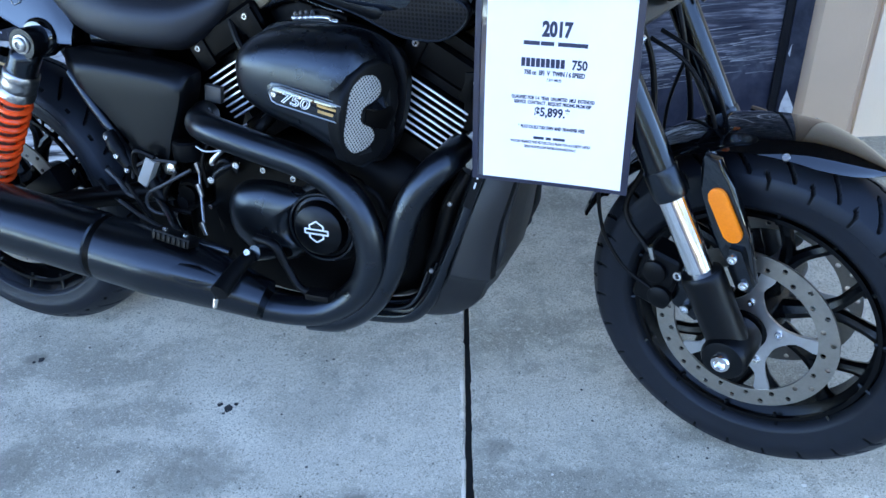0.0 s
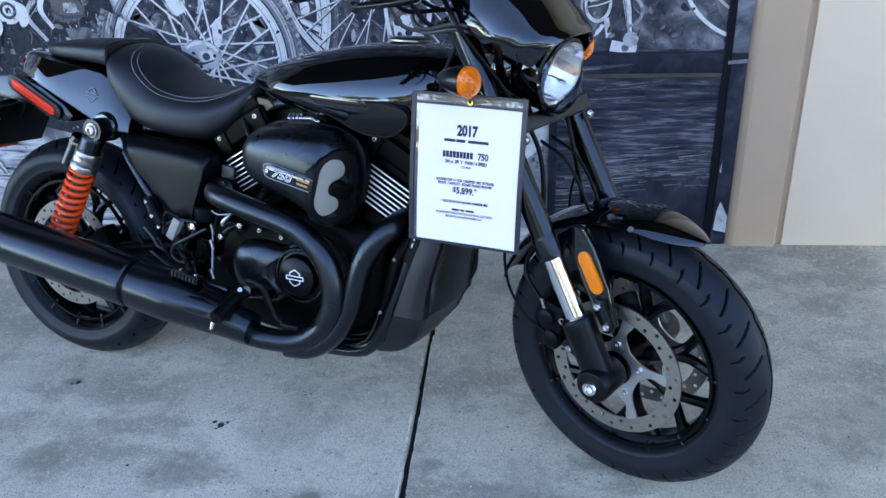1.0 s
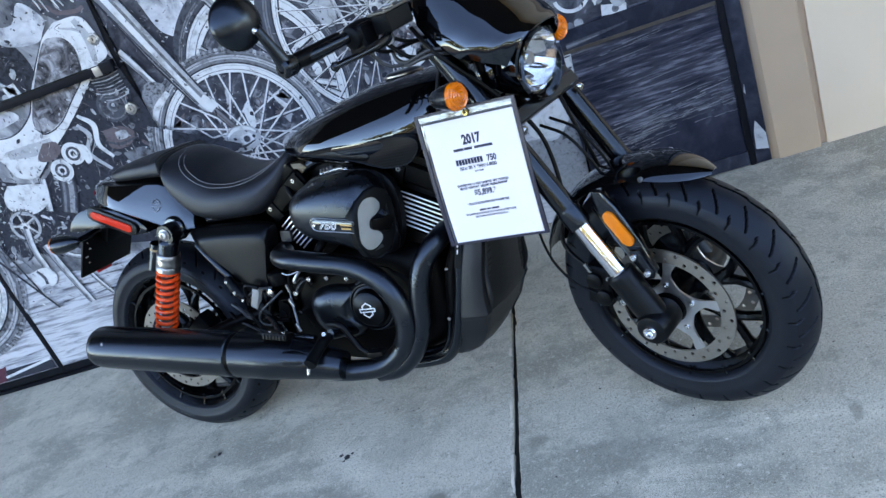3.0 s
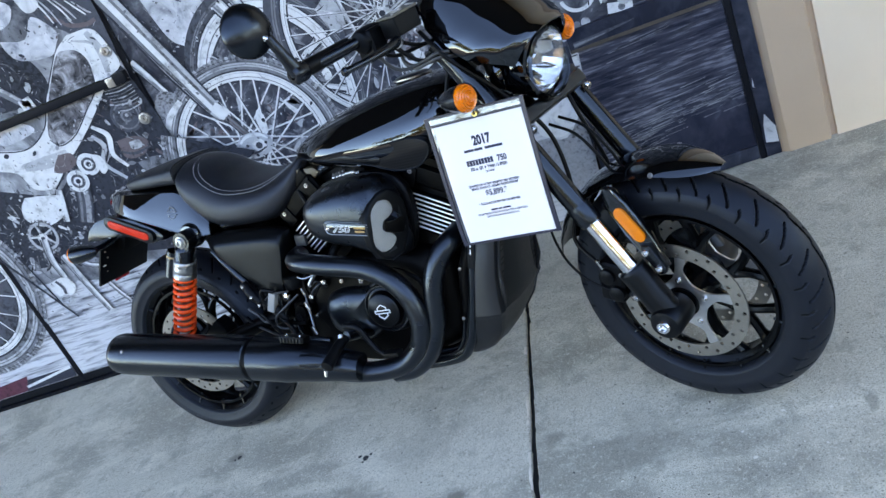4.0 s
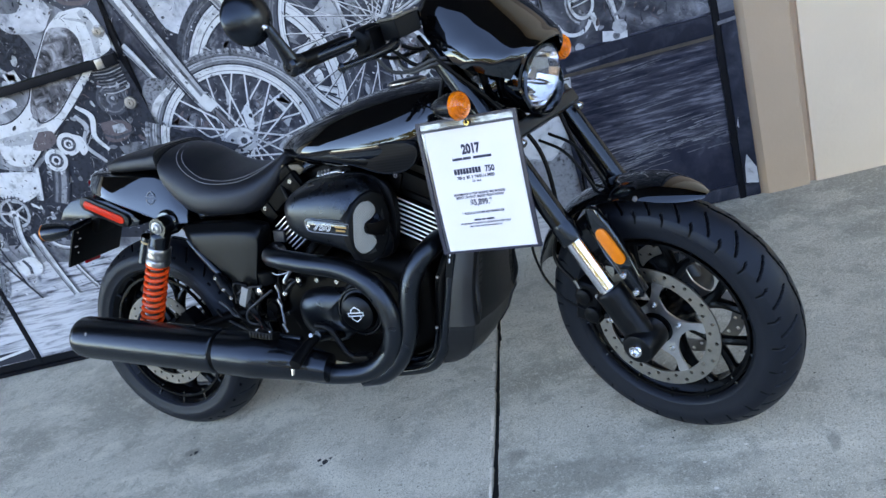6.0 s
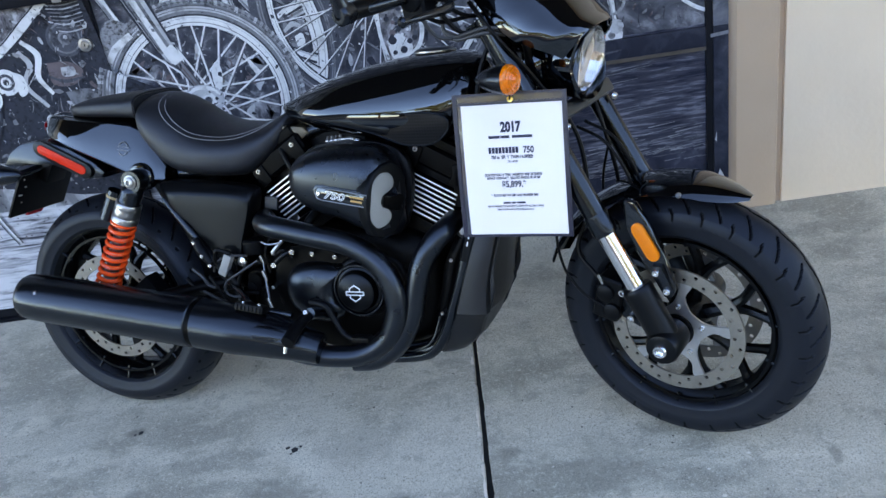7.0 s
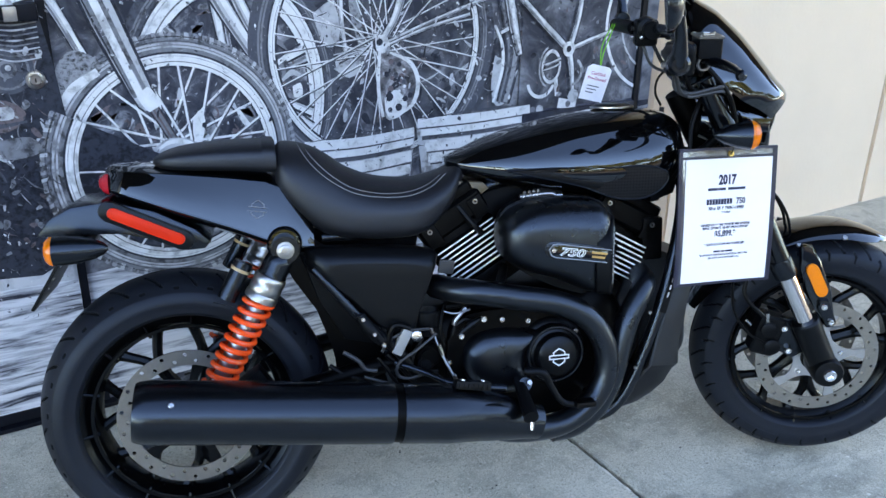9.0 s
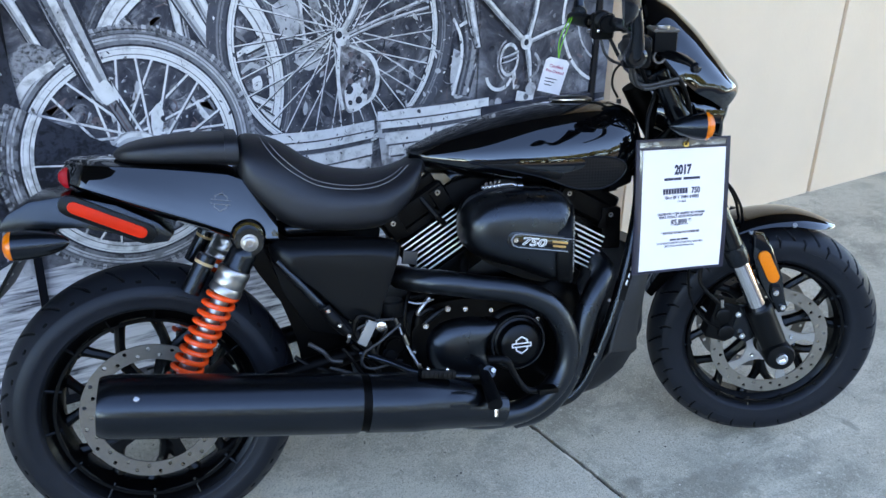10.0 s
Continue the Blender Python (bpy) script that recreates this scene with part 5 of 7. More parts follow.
# -- rear shocks --
def coil(p0, p1, R, r, turns, seg=8, steps=22):
    p0, p1 = Vector(p0), Vector(p1)
    d = (p1 - p0).normalized()
    u = d.cross(Vector((0, 1, 0))).normalized()
    v = d.cross(u)
    n = int(turns * steps)
    pts = [p0 + (p1 - p0) * (i / n) + (u * math.cos(2 * math.pi * i / steps) + v * math.sin(2 * math.pi * i / steps)) * R for i in range(n + 1)]
    return tube(pts, r, seg, smooth=False)


for s in (-1, 1):
    A, Bt = Vector((.221, s * .162, .688)), Vector((.062, s * .158, .40))
    d = (Bt - A).normalized()
    sh = part("shock_absorber", turned([(.010, .26), (.013, .1), (.013, .05)], 20, d, centre=A), CHROME, bike, "rear shock absorber")
    part("spring", coil(A + d * .118, A + d * .318, .0285, .0058, 9.5), ORANGE, sh, "orange coil spring")
    part("collar", turned([(.03, .062), (.033, .066), (.033, .075), (.0315, .08), (.033, .084), (.033, .095), (.0315, .1), (.034, .104), (.034, .116), (.02, .12)], 28, d, centre=A), STEEL, sh, "bright preload collar")
    part("shock_head", turned([(.016, .012), (.027, .022), (.0285, .03), (.0285, .055), (.03, .06), (.02, .065)], 24, d, centre=A), SATIN, sh)
    part("damper_body", turned([(.014, .09), (.018, .1), (.018, .3), (.014, .32)], 20, d, centre=A), STEEL, sh)
    eye = part("shock_eye", turned([(.028, -.018), (.028, .018)], 28, centre=A), SATIN, sh)
    part("mount_bolt", turned([(.0175, 0), (.0175, s * .003), (.0135, s * .0035), (.0135, s * .008), (.011, s * .010), (.0065, s * .010), (.006, s * .005)], 24, centre=A + Vector((0, s * .018, 0))), STEEL, sh, "silver mounting bolt")
    part("reservoir", tube([(.138, s * .14, .66), (.098, s * .145, .588)], .0195, 18, 2), SATIN, sh, "black shock reservoir")
    part("reservoir_band", tube([(.132, s * .141, .649), (.129, s * .1412, .6435)], .0202, 18, 2), mat("band_print", (.45, .3, .15), .5), sh)
    part("lower_mount", box((.03, .05, .05), Bt + Vector((0, -s * .02, 0)), .006), SATIN, sh)
    part("shock_boss", turned([(.03, s * .1), (.037, s * .12), (.036, s * .138), (.031, s * .144), (.02, s * .145)], 32, centre=A - Vector((0, A.y, -.004))), GLOSS, bike)

# -- engine --
eng = part("engine", body([(.44, .30, .40, .47, .06), (.50, .25, .38, .5, .10), (.62, .235, .38, .53, .12), (.78, .23, .40, .56, .125), (.9, .24, .42, .55, .12), (.97, .27, .42, .52, .1), (1.0, .33, .42, .48, .06)], 32, 4, 4), DARK, bike, "dark v twin engine")
for C, ang in (((.632, .643), 31.7), ((.962, .622), -28.3)):
    M = Matrix.Translation((C[0], 0, C[1])) @ Matrix.Rotation(radians(-ang), 4, "Y")
    cy = part("cylinder", box((.12, .13, .15), (0, 0, -.01), .02), DARK, eng, "black finned cylinder", M)
    for k in range(8):
        z = -.045 + k * .0116
        bm = box((.168 - .004 * abs(k - 4), .176, .0042), (0, 0, z), .0012, segs=1)
        part("fin", bm, DARK, cy)
        part("fin_edge", box((.158 - .004 * abs(k - 4), .003, .0038), (0, -.0892, z), .0008, segs=1), ALU, cy, "bright machined fin edge")
    part("cylinder_base", box((.14, .15, .05), (0, 0, -.085), .012), DARK, cy)
    part("cylinder_head", box((.165, .17, .055), (0, 0, .085), .018, segs=3), DARK, cy)
    part("rocker_cover", box((.15, .15, .03), (0, 0, .122), .014, segs=3), DARK, cy)
    for sx in (-1, 1):
        part("head_bolt", bolt((sx * .06, -.085, .09), (0, -1, 0), .0062, .008), STEEL, cy)
        part("head_lug", box((.035, .03, .05), (sx * .06, -.075, .075), .006), DARK, cy)
part("spark_plug_cap", tube([(.70, -.09, .60), (.68, -.13, .575), (.665, -.14, .545)], .011, 10), HOSE, bike)
part("clutch_cover", domed([(.592, .40), (.598, .432), (.625, .460), (.675, .470), (.725, .466), (.770, .462), (.750, .436), (.737, .405), (.738, .375), (.752, .345), (.72, .318), (.665, .318), (.615, .345), (.597, .37)],
     ((-.10, 1.0), (-.120, 1.0), (-.130, .985), (-.140, .94), (-.149, .86), (-.156, .72), (-.160, .5), (-.161, .25), (-.161, .02))), CERAM, bike, "satin black engine cover")
part("clutch_housing", turned([(.078, -.11), (.078, -.126), (.074, -.133), (.066, -.137), (.05, -.137)], 48, centre=(.80, 0, .408)), MATTE, bike)
part("clutch_ring", turned([(.0585, -.135), (.0585, -.157), (.0605, -.161), (.064, -.161), (.066, -.157), (.066, -.135)], 56, centre=(.80, 0, .408), closed=True), CERAM, bike, "raised ring round the clutch cover")
part("outer_case", plate([(.56, .36), (.565, .47), (.61, .505), (.72, .512), (.84, .5), (.905, .46), (.925, .38), (.9, .29), (.82, .255), (.7, .25), (.6, .28)], -.125, -.06, .014, curve=4, segs=3), DARK, bike)
for x, z in ((.680, .494), (.740, .486), (.852, .453), (.56, .406), (.876, .31)):
    part("case_bolt", bolt((x, -.126, z), (0, -1, 0), .0065, .02), BOLT, bike)
derby = part("derby_cover", turned([(.06, -.13), (.06, -.15), (.057, -.158), (.052, -.16), (.05, -.158), (.0485, -.165), (.046, -.176), (.04, -.18), (0, -.181)], 48, centre=(.80, 0, .408)), COVER, bike, "round black clutch inspection cover")
em = bmesh.new()
WHITE = mat("white_print", (.72, .72, .72), .5, bump=0)
for q in ([(-.024, .006), (.024, .006), (.024, .003), (-.024, .003)], [(-.024, -.003), (.024, -.003), (.024, -.006), (-.024, -.006)], [(-.026, .006), (-.023, .006), (-.023, -.006), (-.026, -.006)], [(.023, .006), (.026, .006), (.026, -.006), (.023, -.006)],
          [(-.016, .006), (-.013, .006), (-.013, .012), (0, .02), (.013, .012), (.013, .006), (.016, .006), (.016, .0135), (0, .0235), (-.016, .0135)], [(-.016, -.006), (-.013, -.006), (-.013, -.012), (0, -.02), (.013, -.012), (.013, -.006), (.016, -.006), (.016, -.0135), (0, -.0235), (-.016, -.0135)]):
    plate([(.80 + a * .9, .408 + b * .9) for a, b in q], -.1812, -.1818, bm=em)
part("emblem", em, WHITE, derby, "plain white outlined emblem", smooth=0)
air = part("air_cleaner", body([(.668, .66, .672, .69, .02), (.678, .64, .68, .715, .05), (.70, .62, .685, .737, .068), (.74, .602, .685, .752, .077), (.80, .582, .68, .758, .082), (.86, .554, .67, .755, .085), (.888, .548, .655, .750, .081), (.905, .545, .648, .738, .066), (.92, .548, .64, .722, .038), (.934, .57, .64, .70, .010)], 56, 2.8, 2.6, yc=-.148), CERAM, bike, "satin black air cleaner cover")

part("back_plate", plate([(.672, .688), (.684, .73), (.72, .753), (.80, .759), (.87, .755), (.92, .738), (.948, .70), (.947, .63), (.925, .56), (.895, .535), (.85, .54), (.78, .568), (.70, .62)], -.105, -.128, .005, curve=4), MATTE, air)


def grid_material(name, base, hole, cell, rough=0.4, metal=0.0, turn=45.0, spec=0.5):
    """A perforated sheet: dark round holes in rows."""
    m = mat(name, base, rough, metal, 0.1, 200, 0.0, spec=spec)
    n, l = m.node_tree.nodes, m.node_tree.links
    b = n["Principled BSDF"]
    old = b.inputs["Base Color"].links[0].from_socket
    tc, mp = n.new("ShaderNodeTexCoord"), n.new("ShaderNodeMapping")
    mp.inputs["Rotation"].default_value = (0, radians(turn), 0)
    mp.inputs["Scale"].default_value = (1 / cell,) * 3
    l.new(tc.outputs["Object"], mp.inputs[0])
    fr = n.new("ShaderNodeVectorMath"); fr.operation = "FRACTION"
    l.new(mp.outputs[0], fr.inputs[0])
    sb = n.new("ShaderNodeVectorMath"); sb.operation = "SUBTRACT"; sb.inputs[1].default_value = (0.5, 0.5, 0.5)
    l.new(fr.outputs[0], sb.inputs[0])
    ml = n.new("ShaderNodeVectorMath"); ml.operation = "MULTIPLY"; ml.inputs[1].default_value = (1, 0, 1)
    l.new(sb.outputs[0], ml.inputs[0])
    ln = n.new("ShaderNodeVectorMath"); ln.operation = "LENGTH"
    l.new(ml.outputs[0], ln.inputs[0])
    lt = n.new("ShaderNodeMath"); lt.operation = "LESS_THAN"; lt.inputs[1].default_value = 0.33
    l.new(ln.outputs["Value"], lt.inputs[0])
    mx = n.new("ShaderNodeMix"); mx.data_type = "RGBA"
    l.new(lt.outputs[0], mx.inputs["Factor"]); l.new(old, mx.inputs["A"]); mx.inputs["B"].default_value = (*hole, 1)
    l.new(mx.outputs["Result"], b.inputs["Base Color"])
    return m


MESH_AIR = grid_material("intake_mesh", (.33, .325, .30), (.004, .004, .004), .0048, .4, 0.0, 30)
MESH_TANK = grid_material("tank_mesh", (.010, .010, .011), (.0015, .0015, .0015), .0068, .35, 0.0, 0, 0.12)
MESH_RAD = grid_material("radiator_mesh", (.030, .030, .032), (.0012, .0012, .0012), .0095, .45, 0.0, 45, 0.12)
MM = Matrix.Translation((.921, -.183, .64)) @ Matrix.Rotation(radians(65), 4, "Z")
part("intake_housing", plate([(-.072, .03), (-.05, .06), (-.02, .076), (.01, .079), (.038, .066), (.046, .034), (.05, 0), (.034, -.047), (.006, -.083), (-.036, -.088), (-.06, -.075), (-.074, -.04), (-.075, -.005)], -.001, .034, .008, segs=3), MATTE, air, matrix=MM)
ms = [(-.006, .056), (.006, .044), (.007, .028), (-.004, .017), (-.028, .009), (-.036, -.004), (-.033, -.016), (-.015, -.026), (-.009, -.036), (-.011, -.047), (-.024, -.057), (-.05, -.06), (-.066, -.045), (-.069, -.025), (-.064, -.003), (-.058, .023), (-.05, .042), (-.028, .057)]
part("intake_screen", plate(ms, -.0028, .0005, .0006, curve=3), MESH_AIR, air, "grey perforated intake screen", MM)
part("intake_bar", plate([(-.024, .005), (.03, .001), (.036, -.012), (.016, -.036), (-.008, -.028), (-.028, -.016)], -.004, .0, .002), DARK, air, matrix=MM)
bm = bmesh.new()
skin(bm, [[Vector(p) for p in q] for q in (((-.026, -.004, .007), (-.004, -.004, .016), (.01, -.004, .021), (.022, -.004, .004)), ((-.022, -.016, .004), (-.004, -.018, .004), (.006, -.014, .004), (.016, -.008, .002)))])
part("intake_wedge", bm, SATIN, air, matrix=MM, smooth=0)
part("intake_foot", plate([(-.044, -.064), (-.016, -.057), (.002, -.084), (-.03, -.09), (-.036, -.088)], -.008, .0, .003), CERAM, air, matrix=MM @ Matrix.Rotation(radians(6), 4, "X"))


def lettering(body_text, size, bold=0.0, squeeze=1.0, slant=0.0):
    """Words as a thin mesh in x, y with the middle of the line at 0."""
    cu = bpy.data.curves.new("t", "FONT")
    cu.body, cu.size, cu.align_x, cu.extrude, cu.offset, cu.shear = body_text, size, "CENTER", size * 0.004, bold, slant
    cu.resolution_u = 3
    ob = bpy.data.objects.new("t", cu)
    scene.collection.objects.link(ob)
    me = bpy.data.meshes.new_from_object(ob)
    bm = bmesh.new()
    bm.from_mesh(me)
    bpy.data.objects.remove(ob)
    bmesh.ops.scale(bm, vec=(squeeze, 1, 1), verts=bm.verts[:])
    return bm


BM = Matrix.Translation((.824, -.2305, .654)) @ Matrix.Rotation(radians(-6.5), 4, "Z") @ Matrix.Rotation(radians(8), 4, "Y")
badge = part("badge", plate([(-.066, .006), (-.06, .0125), (-.05, .0145), (.066, .0125), (.066, -.0145), (-.05, -.0145), (-.06, -.0125), (-.066, -.006)], -.0085, .006, .002), GLOSS, bike, "dark badge plate with pale number", BM)
part("badge_rim", plate([(-.074, .008), (-.066, .0165), (-.052, .019), (.07, .017), (.07, -.019), (-.052, -.019), (-.066, -.0165), (-.074, -.008)], -.005, .006, .002), SATIN, badge)
part("badge_number", lettering("750", .0235, .0009, 1.5, .2), mat("badge_white", (.75, .75, .75), .4, bump=0), badge, matrix=Matrix.Translation((-.018, -.0092, -.0082)) @ Matrix.Rotation(radians(90), 4, "X"), smooth=0)
part("badge_number_core", lettering("750", .0235, -.0004, 1.5, .2), GLOSS, badge, matrix=Matrix.Translation((-.018, -.0098, -.0082)) @ Matrix.Rotation(radians(90), 4, "X"), smooth=0)
for k, (x0, x1, z) in enumerate(((.024, .058, .004), (.026, .054, -.005))):
    part("badge_bar", box((x1 - x0, .001, .0045), ((x0 + x1) / 2, -.0092, z)), mat("badge_gold", (.42, .22, .06), .4) if k == 0 else bpy.data.materials["badge_gold"], badge)
part("badge_border", tube([(a, -.0088, b) for a, b in ((-.0665, 0), (-.0605, .0115), (-.05, .0145), (.066, .0128), (.066, -.0145), (-.05, -.0145), (-.0605, -.0115), (-.0665, 0))], .0012, 6, smooth=False), STEEL, badge)
part("badge_screw", bolt((-.057, -.0085, 0), (0, -1, 0), .005, .003), BOLT, badge)

# -- exhaust --
part("header_pipe", tube([(.54, -.10, .57), (.57, -.16, .574), (.615, -.187, .572), (.69, -.192, .557), (.80, -.192, .533), (.866, -.192, .492), (.902, -.192, .43), (.905, -.192, .36), (.87, -.192, .298), (.80, -.2, .26), (.70, -.225, .266), (.62, -.24, .29)], .0265, 20), CERAM, bike, "satin black exhaust header")
part("header_pipe", tube([(1.03, -.08, .56), (1.022, -.13, .55), (.998, -.155, .525), (.968, -.165, .475), (.948, -.168, .41), (.932, -.17, .35), (.895, -.175, .285), (.84, -.18, .245), (.78, -.185, .238)], .026, 20), CERAM, bike, "satin black exhaust header")
mdir = (Vector((.425, -.272, .356)) - Vector((-.078, -.283, .419))).normalized()
m0 = Vector((-.078, -.283, .419))
muf = part("muffler", turned([(.03, .03), (.05, .012), (.054, .0), (.0575, .007), (.0602, .022), (.061, .06), (.0615, .25), (.0615, .484), (.0605, .492), (.056, .496)], 48, mdir, centre=m0), SATIN, bike, "long satin black muffler")
part("muffler_outlet", turned([(.044, .004), (.046, -.001), (.046, .04), (.0, .04)], 32, mdir, centre=m0), DARK, muf)
part("clamp_band", turned([(.05, .488), (.0575, .490), (.0575, .512), (.05, .514)], 48, mdir, centre=m0), DARK, muf)
j = m0 + mdir * .51
part("collector", tube([j, j + mdir * .10, (.62, -.258, .322), (.728, -.246, .292)], [.0605, .0615, .052, .037], 36, 6), SATIN, muf, "tapered satin black collector")
part("heat_shield", tube([(.515, -.287, .352), (.545, -.29, .349), (.62, -.281, .335), (.722, -.256, .306)], [.022, .035, .031, .018], 24, 6, flat=0.95), SATIN, muf)
part("shield_screw", bolt((-.005, -.331, .444), (0, -.75, .6), .005, .003), BOLT, muf)

# -- foot controls --
pg = part("foot_peg", tube([(.70, -.20, .372), (.692, -.26, .362), (.688, -.325, .338)], [.011, .014, .016], 14), MATTE, bike, "black rubber foot peg")
part("peg_feeler", tube([(.687, -.333, .332), (.685, -.337, .317)], [.005, .004], 10, 2), BOLT, pg)
part("peg_bolt", bolt((.706, -.255, .385), (0, -.8, .5), .0062, .006), BOLT, pg)
part("peg_hanger", tube([(.72, -.13, .34), (.715, -.19, .36), (.705, -.235, .375)], .014, 12), SATIN, pg)
pd = part("brake_pedal", tube([(.705, -.225, .40), (.745, -.232, .395), (.765, -.232, .36), (.79, -.235, .325), (.83, -.24, .318)], [.009, .009, .007, .007, .008], 10), MATTE, bike, "black rear brake pedal")
part("pedal_pad", box((.045, .03, .012), (.835, -.245, .322), .004), HOSE, pd)
PP = Matrix.Translation((.577, -.276, .402)) @ Matrix.Rotation(radians(9), 4, "Y") @ Matrix.Rotation(radians(-12), 4, "X")
rp = part("passenger_peg", box((.075, .034, .018), (0, 0, 0), .006), HOSE, bike, "folded black passenger foot peg", PP)
for k in range(7):
    part("peg_rib", box((.004, .004, .012), (-.03 + .010 * k, -.0175, -.001), .001), HOSE, rp)
for x in (-.021, .021):
    part("peg_screw", bolt((x, -.004, .009), (0, 0, 1), .0048, .003), BOLT, rp)
part("peg_bracket", tube([(.44, -.15, .42), (.50, -.19, .405), (.56, -.235, .388), (.66, -.24, .372)], .008, 10), SATIN, bike)
rod = part("brake_rod", tube([(.528, -.12, .475), (.54, -.14, .435), (.562, -.172, .385)], .003, 8), STEEL, bike, "silver linkage rod")
for c in ((.528, -.124, .47), (.541, -.145, .437), (.566, -.18, .378)):
    part("rod_joint", tube([Vector(c) + Vector((-.004, 0, .012)), Vector(c) + Vector((.004, 0, -.012))], .0045, 10, 2), STEEL, rod)
part("rear_hanger", tube([(.37, -.145, .53), (.41, -.16, .485), (.445, -.16, .45), (.47, -.16, .41)], [.007, .012, .014, .010], 12), MATTE, bike, "black rear peg hanger")
part("connector", box((.022, .02, .058), (.452, -.168, .472), .004, turn=Matrix.Rotation(radians(28), 4, "Y")), mat("grey_connector", (.24, .235, .225), .5), bike, "grey wiring connector")
part("fluid_reservoir", turned([(.026, -.02), (.028, -.016), (.028, .012), (.024, .016)], 24, "z", centre=(.515, -.13, .512)), MATTE, bike, "black brake fluid reservoir")
part("banjo", turned([(.012, 0), (.012, -.014), (.006, -.016)], 12, centre=(.487, -.14, .475)), BOLT, bike)
part("swingarm_pivot", turned([(.03, -.09), (.03, -.135), (.024, -.142), (.018, -.142), (.018, -.15), (0, -.15)], 24, centre=(.515, 0, .425)), DARK, bike)
for i, pts in enumerate(([(.47, -.17, .50), (.435, -.175, .51), (.425, -.17, .475), (.44, -.17, .45)], [(.50, -.15, .47), (.475, -.16, .43), (.48, -.16, .40), (.53, -.16, .395)], [(.42, -.15, .44), (.45, -.15, .41), (.48, -.15, .37)],
                         [(.57, -.10, .55), (.545, -.13, .50), (.55, -.13, .44)], [(.585, -.12, .56), (.64, -.13, .545), (.6, -.125, .53), (.56, -.12, .525)], [(.46, -.12, .55), (.53, -.12, .57), (.6, -.12, .53)],
                         [(.62, -.135, .48), (.60, -.14, .50), (.575, -.135, .485)])):
    part("hose", tube(pts, .0045 if i % 2 else .006, 8, 6), HOSE, bike)
GREYWIRE = mat("grey_wire_sleeve", (.022, .0225, .024), .45, 0, .15, 60, .1)
for r, m, pts in ((.0032, GREYWIRE, [(.41, -.165, .452), (.424, -.17, .477), (.465, -.172, .495), (.513, -.165, .494)]), (.0034, GREYWIRE, [(.53, -.15, .477), (.482, -.168, .449), (.445, -.17, .426), (.440, -.17, .40), (.462, -.168, .388), (.499, -.165, .392)]),
                  (.0022, STEEL, [(.549, -.15, .525), (.566, -.155, .5205), (.584, -.155, .521), (.606, -.15, .525)]), (.004, HOSE, [(.398, -.17, .442), (.418, -.172, .415), (.428, -.17, .395), (.446, -.17, .37)]), (.0035, GREYWIRE, [(.37, -.165, .40), (.42, -.178, .385), (.46, -.182, .372), (.515, -.19, .36)]),
                  (.0055, HOSE, [(.30, -.13, .42), (.33, -.14, .40), (.37, -.145, .385), (.40, -.14, .36)]), (.005, GREYWIRE, [(.33, -.14, .45), (.36, -.145, .43), (.375, -.145, .41), (.40, -.15, .405)]), (.003, GREYWIRE, [(.585, -.15, .60), (.60, -.15, .57), (.60, -.14, .545)])):
    part("cable", tube(pts, r, 8, 6), m, bike)
clv = part("clevis", tube([(.366, -.16, .535), (.385, -.165, .505), (.410, -.168, .475)], [.011, .015, .011], 12), MATTE, bike, "black rail clevis")
for c in ((.371, -.172, .529), (.393, -.178, .497), (.412, -.178, .472)):
    part("clevis_bolt", bolt(c, (0, -1, 0), .0052, .005), BOLT, clv)
lk_ = part("shift_link", tube([(.635, -.15, .504), (.612, -.155, .495), (.588, -.155, .477), (.580, -.15, .468)], [.004, .0075, .007, .004], 10), COVER, bike, "grey linkage arm")
for c in ((.635, -.155, .503), (.583, -.16, .47)):
    part("link_bolt", bolt(c, (0, -1, 0), .0072, .007), BOLT, lk_)
part("speed_sensor", turned([(.020, -.12), (.021, -.14), (.017, -.147), (.011, -.147), (.011, -.152), (0, -.152)], 20, centre=(.506, 0, .409)), MATTE, bike)
part("wire_clip", box((.034, .012, .03), (.566, -.102, .612), .003, turn=Matrix.Rotation(radians(8), 4, "Y")), GREYWIRE, bike, "grey wire clip")
part("chrome_linkage", tube([(.60, -.135, .525), (.575, -.14, .50), (.572, -.14, .49)], .0055, 8), STEEL, bike)

# -- radiator shroud --
def shroud_loop(z, x0, xc, x1, w):
    h = [(x0, w - .004), (x0 + .004, w), (x0 + .5 * (xc - x0), w + .003), (xc - .012, w), (xc - .003, w - .004), (xc, w - .010), (xc + .002, w * .86), (xc - .004, w * .84), (x1 - .006, w * .3)]
    return [Vector((x, -y, z)) for x, y in h] + [Vector((x, y, z)) for x, y in h[::-1]]


SHELL = mat("shroud_plastic", (.0052, .0052, .0056), .42, 0, .15, 60, .12, 900, .0003, spec=.4, tint=(.85, .92, 1))
SHROUD = ((.60, 1.105, 1.154, 1.164, .120), (.535, 1.089, 1.142, 1.156, .138), (.457, 1.064, 1.122, 1.142, .145), (.41, 1.050, 1.113, 1.136, .146), (.376, 1.040, 1.110, 1.128, .148), (.352, 1.033, 1.110, 1.123, .149),
          (.344, 1.030, 1.105, 1.118, .145), (.336, 1.026, 1.100, 1.110, .139), (.30, 1.006, 1.086, 1.097, .128), (.27, .984, 1.063, 1.076, .113), (.245, .960, 1.034, 1.05, .10), (.23, .944, 1.002, 1.018, .088), (.225, .95, .985, 1.0, .078))
sh = part("radiator_shroud", skin(bmesh.new(), [shroud_loop(*q) for q in SHROUD]), SHELL, bike, "matte black radiator shroud", smooth=22)
loops = []
